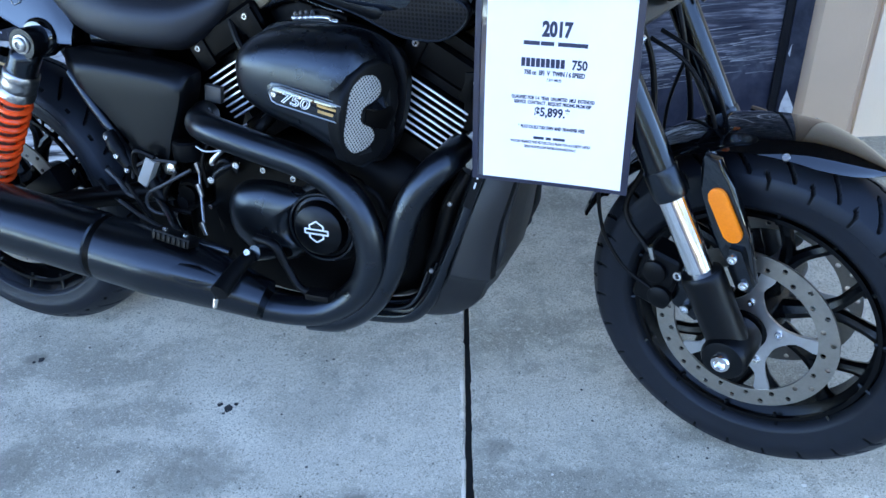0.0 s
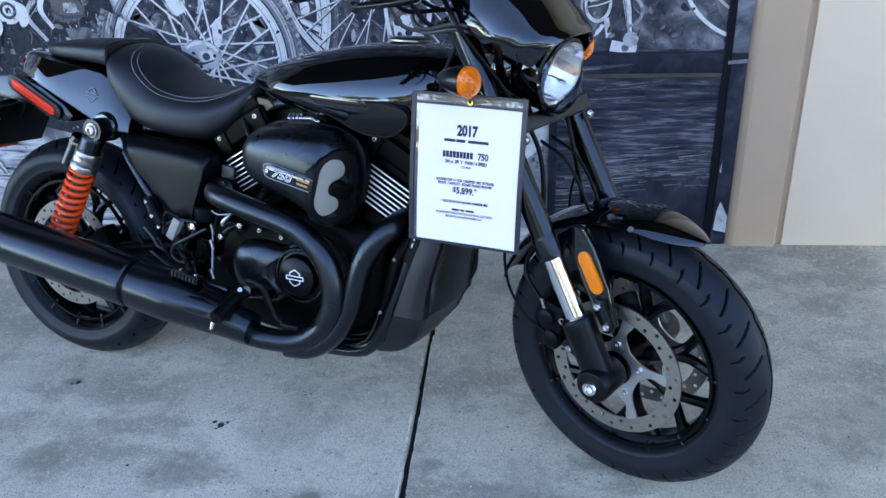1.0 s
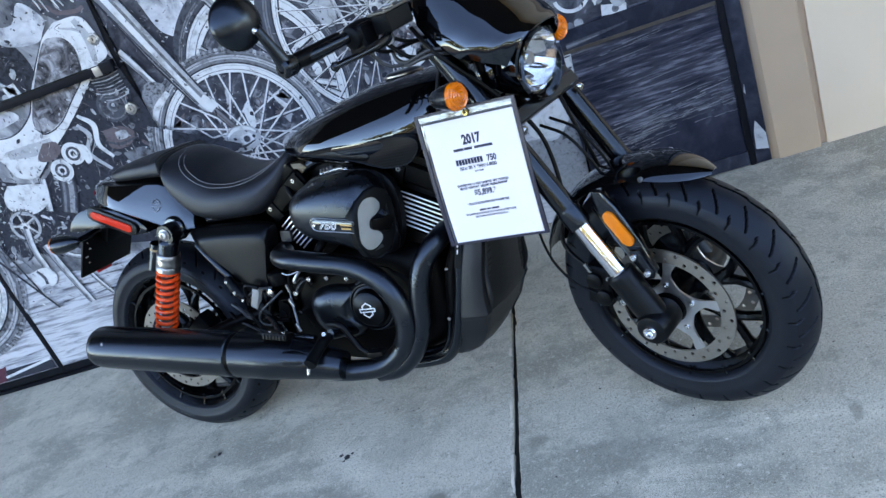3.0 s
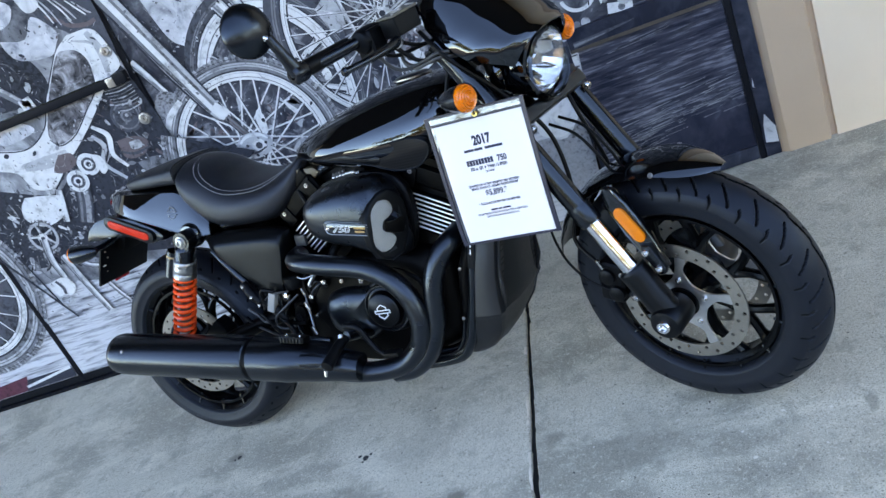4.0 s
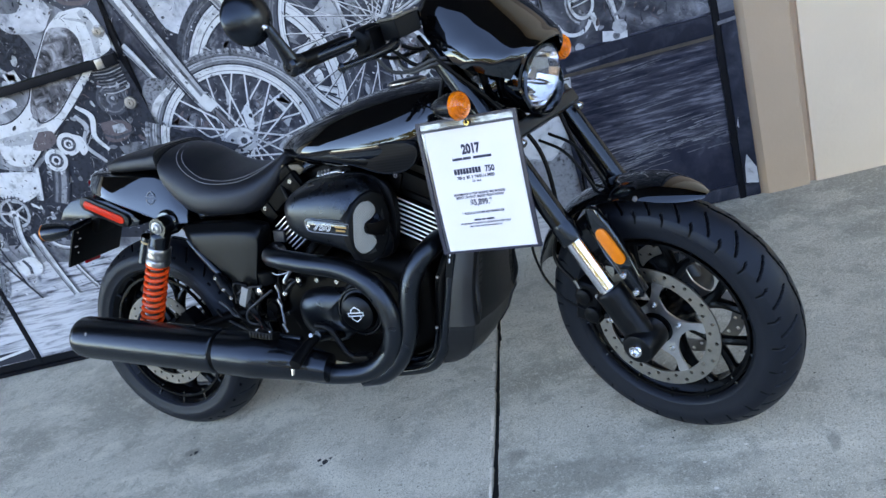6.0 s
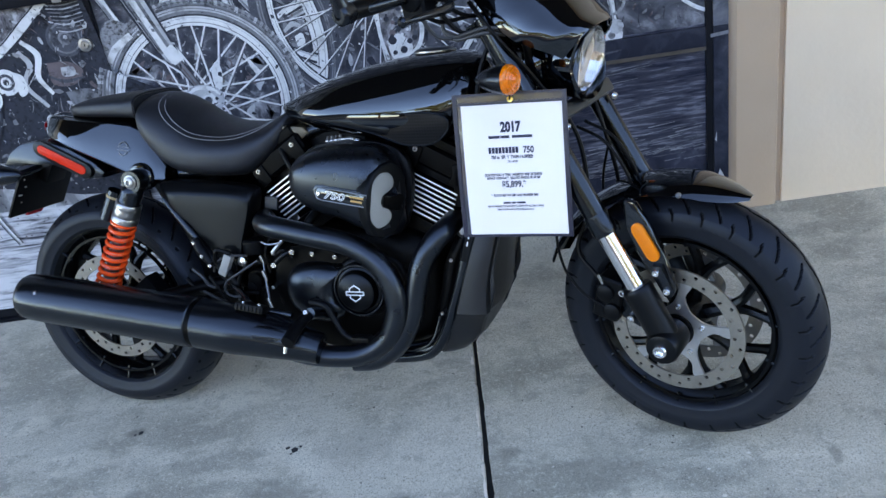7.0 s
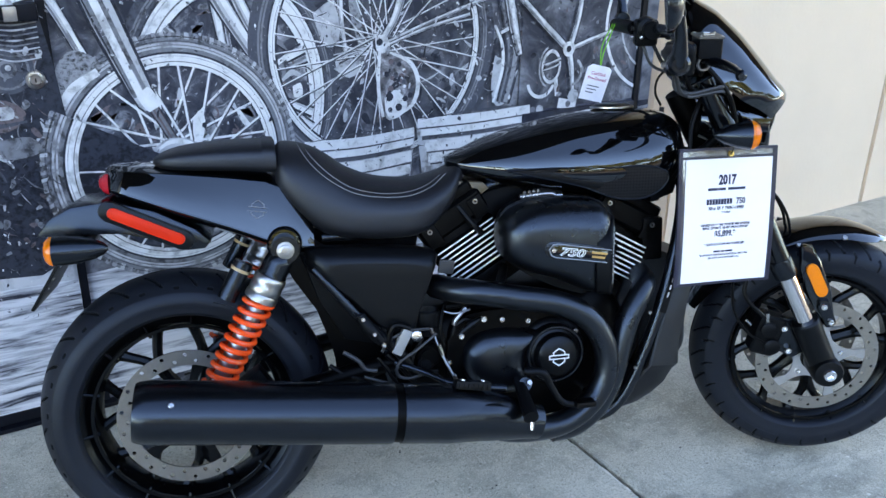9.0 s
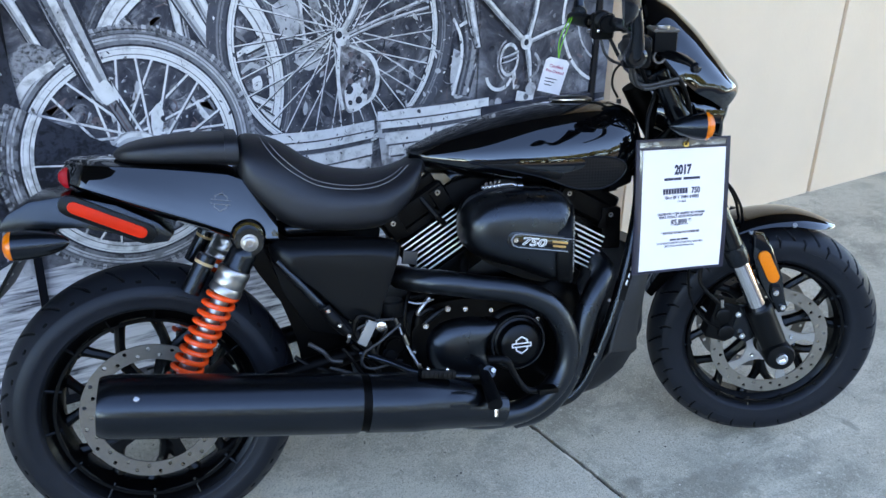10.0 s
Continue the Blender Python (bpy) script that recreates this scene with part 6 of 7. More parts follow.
for d in (.0015, .0035):
    lp = []
    for y_, zs in ((-.82, (.58, .535, .457, .41, .375)), (.82, (.375, .41, .457, .535, .58))):
        for z in zs:
            xc, x1, w = [float(np.interp(z, [q[0] for q in SHROUD[:5]][::-1], [q[k] for q in SHROUD[:5]][::-1])) for k in (2, 3, 4)]
            lp.append(Vector((xc - .002 + d, y_ * w, z)))
    loops.append(lp)
part("radiator_screen", skin(bmesh.new(), loops), MESH_RAD, sh, "black diamond mesh screen")
for s_ in (-1, 1):
    part("screen_wing", tube([(1.142, s_ * .118, .53), (1.124, s_ * .124, .457), (1.120, s_ * .127, .40), (1.108, s_ * .12, .36)], [.004, .006, .007, .004], 8), SHELL, sh)
lb = part("warning_label", box((.016, .001, .1), (1.078, -.1445, .525), turn=Matrix.Rotation(radians(17), 4, "Y")), MATTE, bike, "black label with pale print")
for k in range(3):
    part("print_bar", box((.003, .0008, .011), (1.086 - k * .0052, -.1453, .553 - k * .017), turn=Matrix.Rotation(radians(17), 4, "Y")), bpy.data.materials["white_print"], lb)
part("rad_hose", tube([(1.05, -.09, .52), (1.02, -.10, .46), (1.0, -.10, .38), (.97, -.08, .32), (.9, -.07, .29)], .016, 12), HOSE, bike)
for z in (.48, .35):
    part("frame_bolt", bolt((1.0 + (z - .35) * .25, -.142, z), (0, -1, 0), .0042, .004), STEEL, bike)
part("oil_line", tube([(1.03, -.115, .40), (1.0, -.12, .30), (.95, -.12, .25), (.88, -.11, .24)], .006, 8), SATIN, bike)
part("skid_loop", tube([(.985, -.118, .335), (.965, -.122, .28), (.93, -.12, .25), (.85, -.11, .235), (.75, -.1, .23)], .004, 8), SATIN, bike)
part("engine_guard", tube([(1.0, -.10, .35), (.97, -.10, .275), (.91, -.095, .245), (.82, -.09, .24)], .012, 10), SATIN, bike)
part("side_stand", tube([(.62, .12, .25), (.66, .22, .15), (.68, .30, .062)], .012, 12), SATIN, bike)

# -- throttle bodies and small engine parts above the air cleaner --
part("throttle_body", turned([(.03, -.09), (.032, -.02), (.03, .06)], 20, centre=(.79, 0, .70)), DARK, bike)
for k in range(4):
    part("fuel_line", turned([(.003, 0), (.0038, .002), (.0038, .008), (.003, .009), (.0038, .010), (.0038, .016), (.002, .018)], 10, (.15, -.1, 1), centre=(.742 + .0105 * k, -.105, .752 + .001 * k)), STEEL, bike)
part("fuel_rail", tube([(.735, -.10, .757), (.80, -.105, .762), (.815, -.11, .758)], .005, 10), STEEL, bike)
part("rail_end", turned([(.006, 0), (.007, .004), (.007, .012), (.004, .014)], 12, "x", centre=(.815, -.112, .757)), BOLT, bike)
part("ignition_lead", tube([(.60, -.08, .74), (.63, -.10, .70), (.65, -.095, .68)], .007, 8), HOSE, bike)
part("engine_mount", box((.07, .2, .06), (.80, 0, .745), .008), DARK, bike)
part("backbone", plate([(.60, .70), (.66, .785), (1.08, .80), (1.1, .72), (.95, .70), (.78, .69)], -.045, .045, .01), DARK, bike)
part("front_mount", box((.05, .18, .1), (1.06, 0, .64), .008), DARK, bike)

# -- tank screen panels --
for s in (-1, 1):
    o = [(.70, .818), (.80, .822), (.92, .818), (1.0, .82), (1.045, .812), (1.062, .795), (1.05, .77), (1.012, .748), (.95, .748), (.90, .765), (.86, .78), (.78, .80)]
    M = Matrix.Translation((.95, s * .138, .79)) @ Matrix.Rotation(radians(s * 6), 4, "Z") @ Matrix.Rotation(radians(s * -7), 4, "X") @ Matrix.Translation((-.95, 0, -.79))
    tp = part("tank_screen", plate(o, s * -.012, s * .006, .003, curve=3), MESH_TANK, bike, "black perforated tank panel", M)
    part("screen_border", tube([(x, s * .0065, z) for x, z in o + o[:1]], .0018, 6, 3), COVER, tp)
    part("screen_blade", plate([(.72, .812), (.80, .812), (.87, .802), (.912, .79), (.918, .782), (.905, .772), (.875, .776), (.80, .796)], s * .003, s * .0075, .002), COVER, tp)

# -- front end: built straight ahead, turned by STEER --
def fork_x(z):
    return 1.419 + (0.556 - z) * 0.5095


def fpart(name, bm, material, label="", parent=None, smooth=40.0):
    return part(name, bm, material, parent or bike, label, None if parent else STEER, smooth)


FY = 0.125
for s in (-1, 1):
    P = lambda z, dx=0.0, dy=0.0: Vector((fork_x(z) + dx, s * (FY + dy), z))
    fk = fpart("fork_leg", tube([P(1.02), P(.80), P(.565)], .0250, 28, 3), FORKTUBE, "satin black upper fork tube")
    fpart("fork_collar", tube([P(.60), P(.592), P(.565), P(.556)], [.0268, .0276, .0276, .0258], 28, 2), SATIN, parent=fk)
    fpart("fork_slider", tube([P(.57), P(.42)], .0215, 28, 2), CHROME, "bright chrome fork slider", fk)
    cast = tube([P(.440), P(.433), P(.395), P(.36), P(.318)], [.031, .034, .033, .033, .033], 24, 3)
    lo = fpart("fork_foot", cast, COVER, "satin black fork foot", fk)
    fpart("axle_clamp", turned([(.036, s * .085), (.037, s * .09), (.037, s * .157), (.033, s * .164), (.026, s * .166)], 28, centre=(AXLE_F[0], 0, AXLE_F[2])), COVER, parent=fk)
    fpart("axle_nut", turned([(.0155, s * .166), (.0155, s * .172), (.0135, s * .175), (.0095, s * .175), (.0085, s * .167), (0, s * .167)], 24, centre=(AXLE_F[0], 0, AXLE_F[2])), CHROME, "silver axle nut", fk)
    # caliper
    ca = fpart("brake_caliper", box((.062, .052, .105), (1.402, s * .088, .388), .012, turn=Matrix.Rotation(radians(14), 4, "Y"), segs=3), MATTE, "black front brake caliper")
    fpart("caliper_piston", turned([(.02, s * .11), (.02, s * .122), (.015, s * .125), (0, s * .125)], 20, centre=(1.40, 0, .408)), MATTE, parent=ca)
    fpart("caliper_piston", turned([(.02, s * .11), (.02, s * .122), (.015, s * .125), (0, s * .125)], 20, centre=(1.412, 0, .362)), MATTE, parent=ca)
    fpart("caliper_bracket", plate([(1.40, .435), (1.45, .435), (1.50, .42), (1.52, .36), (1.47, .325), (1.43, .345)], s * .088, s * .104, .005), SATIN, parent=ca)
    for x, z in ((1.438, .41), (1.455, .35)):
        fpart("caliper_bolt", bolt((x, s * .104, z), (0, s, 0), .009, .012), BOLT, parent=ca)
    fpart("bleed_nipple", tube([(1.395, s * .115, .43), (1.39, s * .12, .455)], .005, 8, 2), BOLT, parent=ca)
    # fender strut with reflector
    st = fpart("fender_strut", plate([(1.455, .628), (1.478, .624), (1.502, .588), (1.536, .51), (1.558, .43), (1.545, .415), (1.528, .422), (1.505, .462), (1.475, .505), (1.458, .565), (1.450, .61)], s * .088, s * .106, .006), GLOSS, "glossy black fender strut")
    fpart("reflector", plate(capsule((1.4835, .566), (1.5135, .510), .0145), s * .104, s * .1125, .003), mat("amber_reflector", (.78, .17, .004), .25, 0, .1, 300, .4, 500, .0005) if s == -1 else bpy.data.materials["amber_reflector"], "amber side reflector", st)
    fpart("strut_foot", plate([(1.512, .488), (1.532, .488), (1.558, .432), (1.552, .418), (1.536, .416), (1.51, .465)], s * .1, s * .116, .005), SATIN, parent=st)
    for x, z in ((1.521, .473), (1.543, .433)):
        fpart("strut_bolt", bolt((x, s * .116, z), (0, s, 0), .008, .007), BOLT, parent=st)
    # signals
    c = Vector((1.262, s * .204, .912))
    ts = fpart("turn_signal", turned([(.004, -.066), (.011, -.058), (.02, -.042), (.027, -.018), (.0305, .004), (.0315, .01)], 28, "x", centre=c), SATIN, "black bullet turn signal")
    fpart("signal_lens", turned([(.031, .010), (.031, .017), (.0285, .0215), (.0265, .0215), (.0245, .0262), (.0215, .0255), (.019, .029), (.016, .0278), (.0135, .0312), (.0105, .0296), (.007, .033), (0, .0325)], 18, "x", centre=c), AMBER, "amber lens", ts, 12)
    fpart("signal_stalk", tube([c + Vector((-.03, 0, -.002)), (1.235, s * .15, .91), (1.24, s * .10, .91)], .009, 10), SATIN, parent=ts)
    # bars
    fpart("grip", turned([(.0165, .27), (.0175, .275), (.0175, .415), (.0165, .42)] if s > 0 else [(.0165, -.27), (.0175, -.275), (.0175, -.395), (.0165, -.40)], 20, Vector((-.2, 1.0, -.045)) if s > 0 else Vector((.075, 1.0, -.002)), centre=(1.13 if s > 0 else 1.097, 0, 1.098 if s > 0 else 1.094)), HOSE, "ribbed black rubber grip")
    be = fpart("mirror_clamp", turned([(.019, s * .395), (.021, s * .4), (.021, s * .425), (.015, s * .432), (.008, s * .432), (.007, s * .426)], 20, centre=(1.066, 0, 1.094)), SATIN, "bar end mirror clamp")
    fpart("mirror_arm", tube([(1.066, s * .415, 1.096), (1.064, s * .428, 1.14), (1.056, s * .438, 1.182)], [.018, .012, .011], 14), SATIN, parent=be)
    fpart("mirror_ball", tube([(1.056, s * .44, 1.18), (1.046, s * .452, 1.192)], .008, 12, 2), CHROME, parent=be)
    mc = Vector((1.035, s * .46, 1.21))
    mr = fpart("bar_end_mirror", turned([(.0, .024), (.02, .022), (.04, .015), (.053, .004), (.056, -.004), (.055, -.009), (.052, -.009)], 36, (1, s * .12, .1), centre=mc), SATIN, "round black bar end mirror")
    fpart("mirror_glass", turned([(.0525, -.0075), (0, -.0075)], 36, (1, s * .12, .1), centre=mc), mat("mirror_glass", (.9, .9, .9), .01, 1, 0, bump=0) if s == -1 else bpy.data.materials["mirror_glass"], "mirror glass", mr)
    # controls
    fpart("switch_housing", turned([(.016, s * .20), (.026, s * .205), (.028, s * .22), (.028, s * .25), (.025, s * .262), (.018, s * .266)], 24, centre=(1.104, 0, 1.09)), MATTE, "black switch housing")
    fpart("control_lever", tube([(1.155, s * .2, 1.072), (1.19, s * .25, 1.068), (1.197, s * .32, 1.068), (1.19, s * .385, 1.07), (1.187, s * .398, 1.07), (1.186, s * .405, 1.07)], [.009, .011, .008, .007, .011, .006], 12), SATIN, "black control lever")
    fpart("lever_perch", box((.05, .03, .03), (1.135, s * .19, 1.085), .008), MATTE)
    fpart("brake_hose", tube([(1.17, s * .15, 1.06), (1.23, s * .16, .99), (1.28, s * .10, .88), (1.34, s * .06, .75), (1.36, s * .08, .60), (1.335, s * .10, .50), (1.385, s * .112, .44)], .005, 8, 8), HOSE, "black brake hose")
    fpart("sensor_cable", tube([(1.33, s * .11, .68), (1.305, s * .12, .60), (1.298, s * .125, .53), (1.305, s * .125, .475), (1.32, s * .125, .44), (1.35, s * .122, .40), (1.395, s * .115, .37)], .0033, 8, 6), HOSE)
    fpart("bar_riser", tube([(1.165, s * .045, 1.03), (1.15, s * .045, 1.095)], .016, 14, 2), SATIN)
for s in (-1, 1):
    hb = fpart("switch_block", box((.058, .046, .066), (1.104, s * .232, 1.078), .012, segs=3), MATTE, "black switch block")
    fpart("switch_button", box((.012, .014, .012), (1.072, s * .228, 1.088), .003), HOSE, parent=hb)
    fpart("switch_button", turned([(.006, 0), (.006, -.006), (.004, -.008)], 12, "x", centre=(1.074, s * .24, 1.066)), STEEL, parent=hb)
    fpart("perch_clamp", turned([(.02, s * .17), (.024, s * .174), (.024, s * .196), (.02, s * .2)], 18, centre=(1.112, 0, 1.088)), MATTE)
    fpart("clamp_screw", bolt((1.09, s * .185, 1.072), (-1, 0, -.3), .005, .006), BOLT)
    fpart("control_cable", tube([(1.10, s * .225, 1.045), (1.12, s * .20, 1.00), (1.165, s * .13, .985), (1.20, s * .07, .96), (1.21, s * .03, .90)], .0042, 8, 6), GREYWIRE)
    fpart("control_cable", tube([(1.12, s * .19, 1.05), (1.15, s * .16, 1.0), (1.19, s * .12, .995), (1.225, s * .06, .985)], .005, 8, 6), HOSE)
    fpart("riser_cap", box((.04, .04, .022), (1.15, s * .045, 1.108), .006), SATIN)
    fpart("riser_bolt", bolt((1.15, s * .045, 1.119), (0, 0, 1), .005, .004), STEEL)
lr = turned([(.0125, -.003), (.0165, -.003), (.0165, .003), (.0125, .003)], 28, (-.35, 1, .1), centre=(1.158, -.214, 1.066), closed=True)
fpart("pivot_ring", lr, STEEL, "steel lever pivot ring")
for k in range(2):
    fpart("bar_hose", tube([(1.108, -.165, 1.04), (1.112, -.17, 1.010 - .004 * k), (1.142, -.175, .996 - .007 * k), (1.179, -.17, 1.002 - .008 * k), (1.214, -.165, 1.009 - .010 * k), (1.235, -.13, .996 - .010 * k)], .0042, 8, 6), GREYWIRE, "black brake hose with a soft shine")
fpart("ignition_housing", box((.07, .10, .06), (1.21, 0, 1.0), .012, segs=3), MATTE, "black ignition housing")
fpart("key_ring", tube([(1.14, .05, 1.02), (1.115, .06, .99), (1.11, .055, .955), (1.125, .05, .925)], .003, 8, 6), HOSE)
fpart("key_tab", box((.012, .004, .034), (1.128, .05, .905), .002), GREYWIRE)
fpart("handlebar", tube([(1.067, -.40, 1.094), (1.10, -.25, 1.094), (1.125, -.16, 1.095), (1.15, -.05, 1.096), (1.15, .05, 1.096), (1.125, .16, 1.095), (1.10, .25, 1.09), (1.045, .42, 1.08)], .0125, 14), SATIN, "black drag handlebar")
fr = fpart("brake_master_reservoir", box((.05, .075, .042), (1.166, -.188, 1.096), .006, segs=3), MATTE, "dark brake fluid reservoir")
fpart("reservoir_lid", box((.054, .08, .005), (1.166, -.188, 1.119), .002), mat("grey_bronze_cap", (.085, .078, .066), .42, .3), parent=fr)
for dx, dy in ((-.021, -.034), (.021, -.034), (-.021, .034), (.021, .034)):
    fpart("lid_screw", bolt((1.166 + dx, -.188 + dy, 1.1213), (0, 0, 1), .003, .002), STEEL, parent=fr)
fpart("sight_glass", turned([(.014, 0), (.014, .003), (.010, .004), (.009, .001), (0, .001)], 24, "z", centre=(1.166, -.188, 1.1215)), STEEL, parent=fr)
rk = Matrix.Rotation(radians(-27), 4, "Y")
fpart("lower_clamp", box((.075, .262, .034), (fork_x(.80) + .012, 0, .80), .010, turn=rk, segs=3), CERAM, "satin grey lower fork clamp")
fpart("upper_clamp", box((.085, .275, .026), (fork_x(1.01) - .005, 0, 1.01), .008, turn=rk, segs=3), SATIN, "black upper fork clamp")
for s in (-1, 1):
    fpart("clamp_collar", tube([(fork_x(z), s * FY, z) for z in (.828, .824, .782, .778)], [.0268, .0288, .0288, .0268] if s < 0 else [.0275, .0345, .0345, .0275], 28, 2, smooth=False), CERAM)
    fpart("clamp_bolt", bolt((fork_x(.80) + .05, s * .118, .79), (.88, 0, -.47), .009, .01), BOLT)
    fpart("stem_hose", tube([(1.33, s * .02 - .02, .765), (1.39, s * .02 - .02, .735), (1.432, s * .02 - .02, .675), (1.45, s * .02 - .01, .61)], .0036, 8, 6), HOSE)
# front fender
bm = bmesh.new()
rows = []
for i in range(33):
    a = 160 - i * (160 - 64) / 32
    t = i / 32
    w = 0.078 * min(1.0, 0.55 + 2.2 * t) * (1.0 if t < .72 else max(.05, 1 - ((t - .72) / .28) ** 2.2) ** .6)
    row = []
    for k in range(-8, 9):
        u = k / 8
        ph = radians(70 * u)
        r = 0.340 - 0.008 * max(0, t - .8) / .2 - 0.038 * (1 - math.cos(ph)) * min(1, w / .07)
        row.append(bm.verts.new(Vector(AXLE_F) + Vector((r * math.cos(radians(a)), w * math.sin(ph), r * math.sin(radians(a))))))
    rows.append(row)
for a, b in zip(rows, rows[1:]):
    for k in range(16):
        bm.faces.new((a[k], a[k + 1], b[k + 1], b[k]))
bmesh.ops.recalc_face_normals(bm, faces=bm.faces[:])
bmesh.ops.solidify(bm, geom=bm.faces[:], thickness=-0.003)
fd = fpart("front_fender", bm, GLOSS, "glossy black front fender")
for s in (-1, 1):
    fpart("fender_screw", bolt(Vector(AXLE_F) + Vector((.02, s * .07, .318)), (0, s * .7, .7), .006, .005), STEEL, parent=fd)
    fpart("fender_screw", bolt(Vector(AXLE_F) + Vector((-.085, s * .073, .30)), (0, s * .7, .7), .006, .005), STEEL, parent=fd)
# headlamp and cowl
hl = fpart("headlamp", turned([(.02, -.085), (.055, -.07), (.07, -.035), (.074, -.01), (.075, .0), (.0725, .008), (.069, .006)], 40, (1, 0, -.28), centre=(1.344, 0, .902), caps=False), GLOSS, "round headlamp in a glossy black shell")
bowl = turned([(.012, -.052), (.022, -.050), (.032, -.0445), (.042, -.037), (.051, -.028), (.059, -.016), (.065, -.004), (.069, .005)], 22, (1, 0, -.28), centre=(1.344, 0, .902), caps=False)
rb = random.Random(12)
for v in bowl.verts:
    v.co += Vector((1, 0, -.28)) * rb.uniform(-.0032, .0032) if v.co.x < 1.335 else Vector()
fpart("reflector_bowl", bowl, BOWL, "faceted chrome reflector", hl, smooth=0)
fpart("bulb_shield", turned([(.016, -.045), (.017, -.015), (.012, -.008), (0, -.006)], 18, (1, 0, -.28), centre=(1.344, 0, .902)), CHROME, parent=hl)
for d in (35, 90, 145, 215, 270, 325):
    e = Matrix.Translation((1.344, 0, .902)) @ Matrix.Rotation(radians(15.6), 4, "Y")
    fpart("reflector_rib", tube([e @ Vector((-.035, .02 * math.cos(radians(d)), .02 * math.sin(radians(d)))), e @ Vector((-.012, .055 * math.cos(radians(d)), .055 * math.sin(radians(d))))], .003, 6, 2), CHROME, parent=hl)
gl = bpy.data.materials.new("clear_glass")
gl.use_nodes = True
_b = gl.node_tree.nodes["Principled BSDF"]
_b.inputs["Transmission Weight"].default_value, _b.inputs["Roughness"].default_value, _b.inputs["IOR"].default_value = 1.0, 0.02, 1.2
lens = fpart("headlamp_glass", turned([(.070, .004), (.066, .014), (.05, .022), (.025, .027), (0, .028)], 40, (1, 0, -.28), centre=(1.344, 0, .902)), gl, "clear headlamp glass", hl)
lens.visible_shadow = False
bm = bmesh.new()
COWL = [((1.165, 1.178), (1.15, 1.150), .055), ((1.215, 1.155), (1.156, 1.110), .105), ((1.278, 1.100), (1.175, 1.056), .132), ((1.328, 1.044), (1.215, 1.012), .145), ((1.362, 1.004), (1.262, .976), .142),
        ((1.379, .988), (1.305, .954), .126), ((1.385, .981), (1.330, .938), .107), ((1.388, .977), (1.342, .926), .094)]
rows = []
for i in range(len(COWL) - 1):
    for q in range(5 if i < len(COWL) - 2 else 6):
        t = q / 5
        (r0, e0, w0), (r1, e1, w1) = COWL[i], COWL[i + 1]
        R = Vector((*r0, 0)).lerp(Vector((*r1, 0)), t)
        E = Vector((*e0, 0)).lerp(Vector((*e1, 0)), t)
        w = w0 + (w1 - w0) * t
        row = []
        for k in range(-12, 13):
            th = k / 12 * math.pi / 2
            f = 1 - math.cos(th) ** 0.85
            row.append(bm.verts.new((R.x + (E.x - R.x) * f, w * math.copysign(abs(math.sin(th)) ** 0.9, th), R.y + (E.y - R.y) * f)))
        rows.append(row)
for a, b in zip(rows, rows[1:]):
    for k in range(24):
        bm.faces.new((a[k], a[k + 1], b[k + 1], b[k]))
for _ in range(3):
    bmesh.ops.smooth_vert(bm, verts=[v for v in bm.verts if not v.is_boundary], factor=0.5, use_axis_x=True, use_axis_y=True, use_axis_z=True)
bmesh.ops.recalc_face_normals(bm, faces=bm.faces[:])
bmesh.ops.solidify(bm, geom=bm.faces[:], thickness=-0.004)
fpart("headlamp_cowl", bm, GLOSS, "glossy black headlamp cowl")
# brow round the upper half of the lamp
LC, LA = Vector((1.344, 0, .902)), Vector((1, 0, -.28)).normalized()
LU = LA.cross(Vector((0, 1, 0))).normalized() * -1
loops = []
for i in range(41):
    a = radians(-50 + 280 * i / 40)
    k = max(0.0, math.sin(a)) ** .7
    d = Vector((0, math.cos(a), 0)) + LU * math.sin(a)
    loops.append([LC + d * r + LA * q for r, q in ((.0755, -.03), (.0755, .0 + .026 * k), (.0775, .005 + .030 * k), (.0835, .002 + .027 * k), (.086 + .003 * k, -.03 - .02 * k), (.079, -.05))])
fpart("lamp_brow", skin(bmesh.new(), loops), GLOSS, "glossy black brow over the lamp")
fpart("lamp_bucket", body([(1.20, .86, .91, .95, .06), (1.235, .845, .90, .96, .078), (1.27, .842, .90, .962, .074), (1.288, .865, .905, .945, .045)], 32, 2.2, 2.2), GLOSS, "glossy black lamp bucket")
fpart("instrument", turned([(.045, -.02), (.052, -.01), (.052, .02), (.046, .03), (.0, .03)], 28, (-.6, 0, .8), centre=(1.19, 0, 1.10)), SATIN, "round instrument housing")
fpart("wiring_bundle", tube([(1.20, .03, .98), (1.26, .02, .93), (1.30, .0, .86)], .025, 12), HOSE)
fpart("wiring_bundle", tube([(1.22, -.06, 1.0), (1.25, -.07, .94), (1.235, -.06, .87), (1.2, -.05, .83)], .011, 10), HOSE)
fpart("clutch_cable", tube([(1.15, -.20, 1.06), (1.17, -.14, 1.03), (1.2, .0, 1.03), (1.16, .12, 1.03)], .0045, 8), HOSE)
fpart("throttle_cable", tube([(1.105, -.235, 1.065), (1.12, -.19, 1.03), (1.17, -.1, 1.025), (1.235, .0, .99)], .0045, 8), HOSE)
part("main_cable", tube([(1.16, -.11, .97), (1.13, -.12, .90), (1.12, -.13, .84), (1.10, -.10, .78)], .005, 8), HOSE, bike)
part("tank_shield", plate([(1.07, .84), (1.13, .90), (1.15, .83), (1.12, .74), (1.06, .72)], -.07, .07, .01), MATTE, bike)

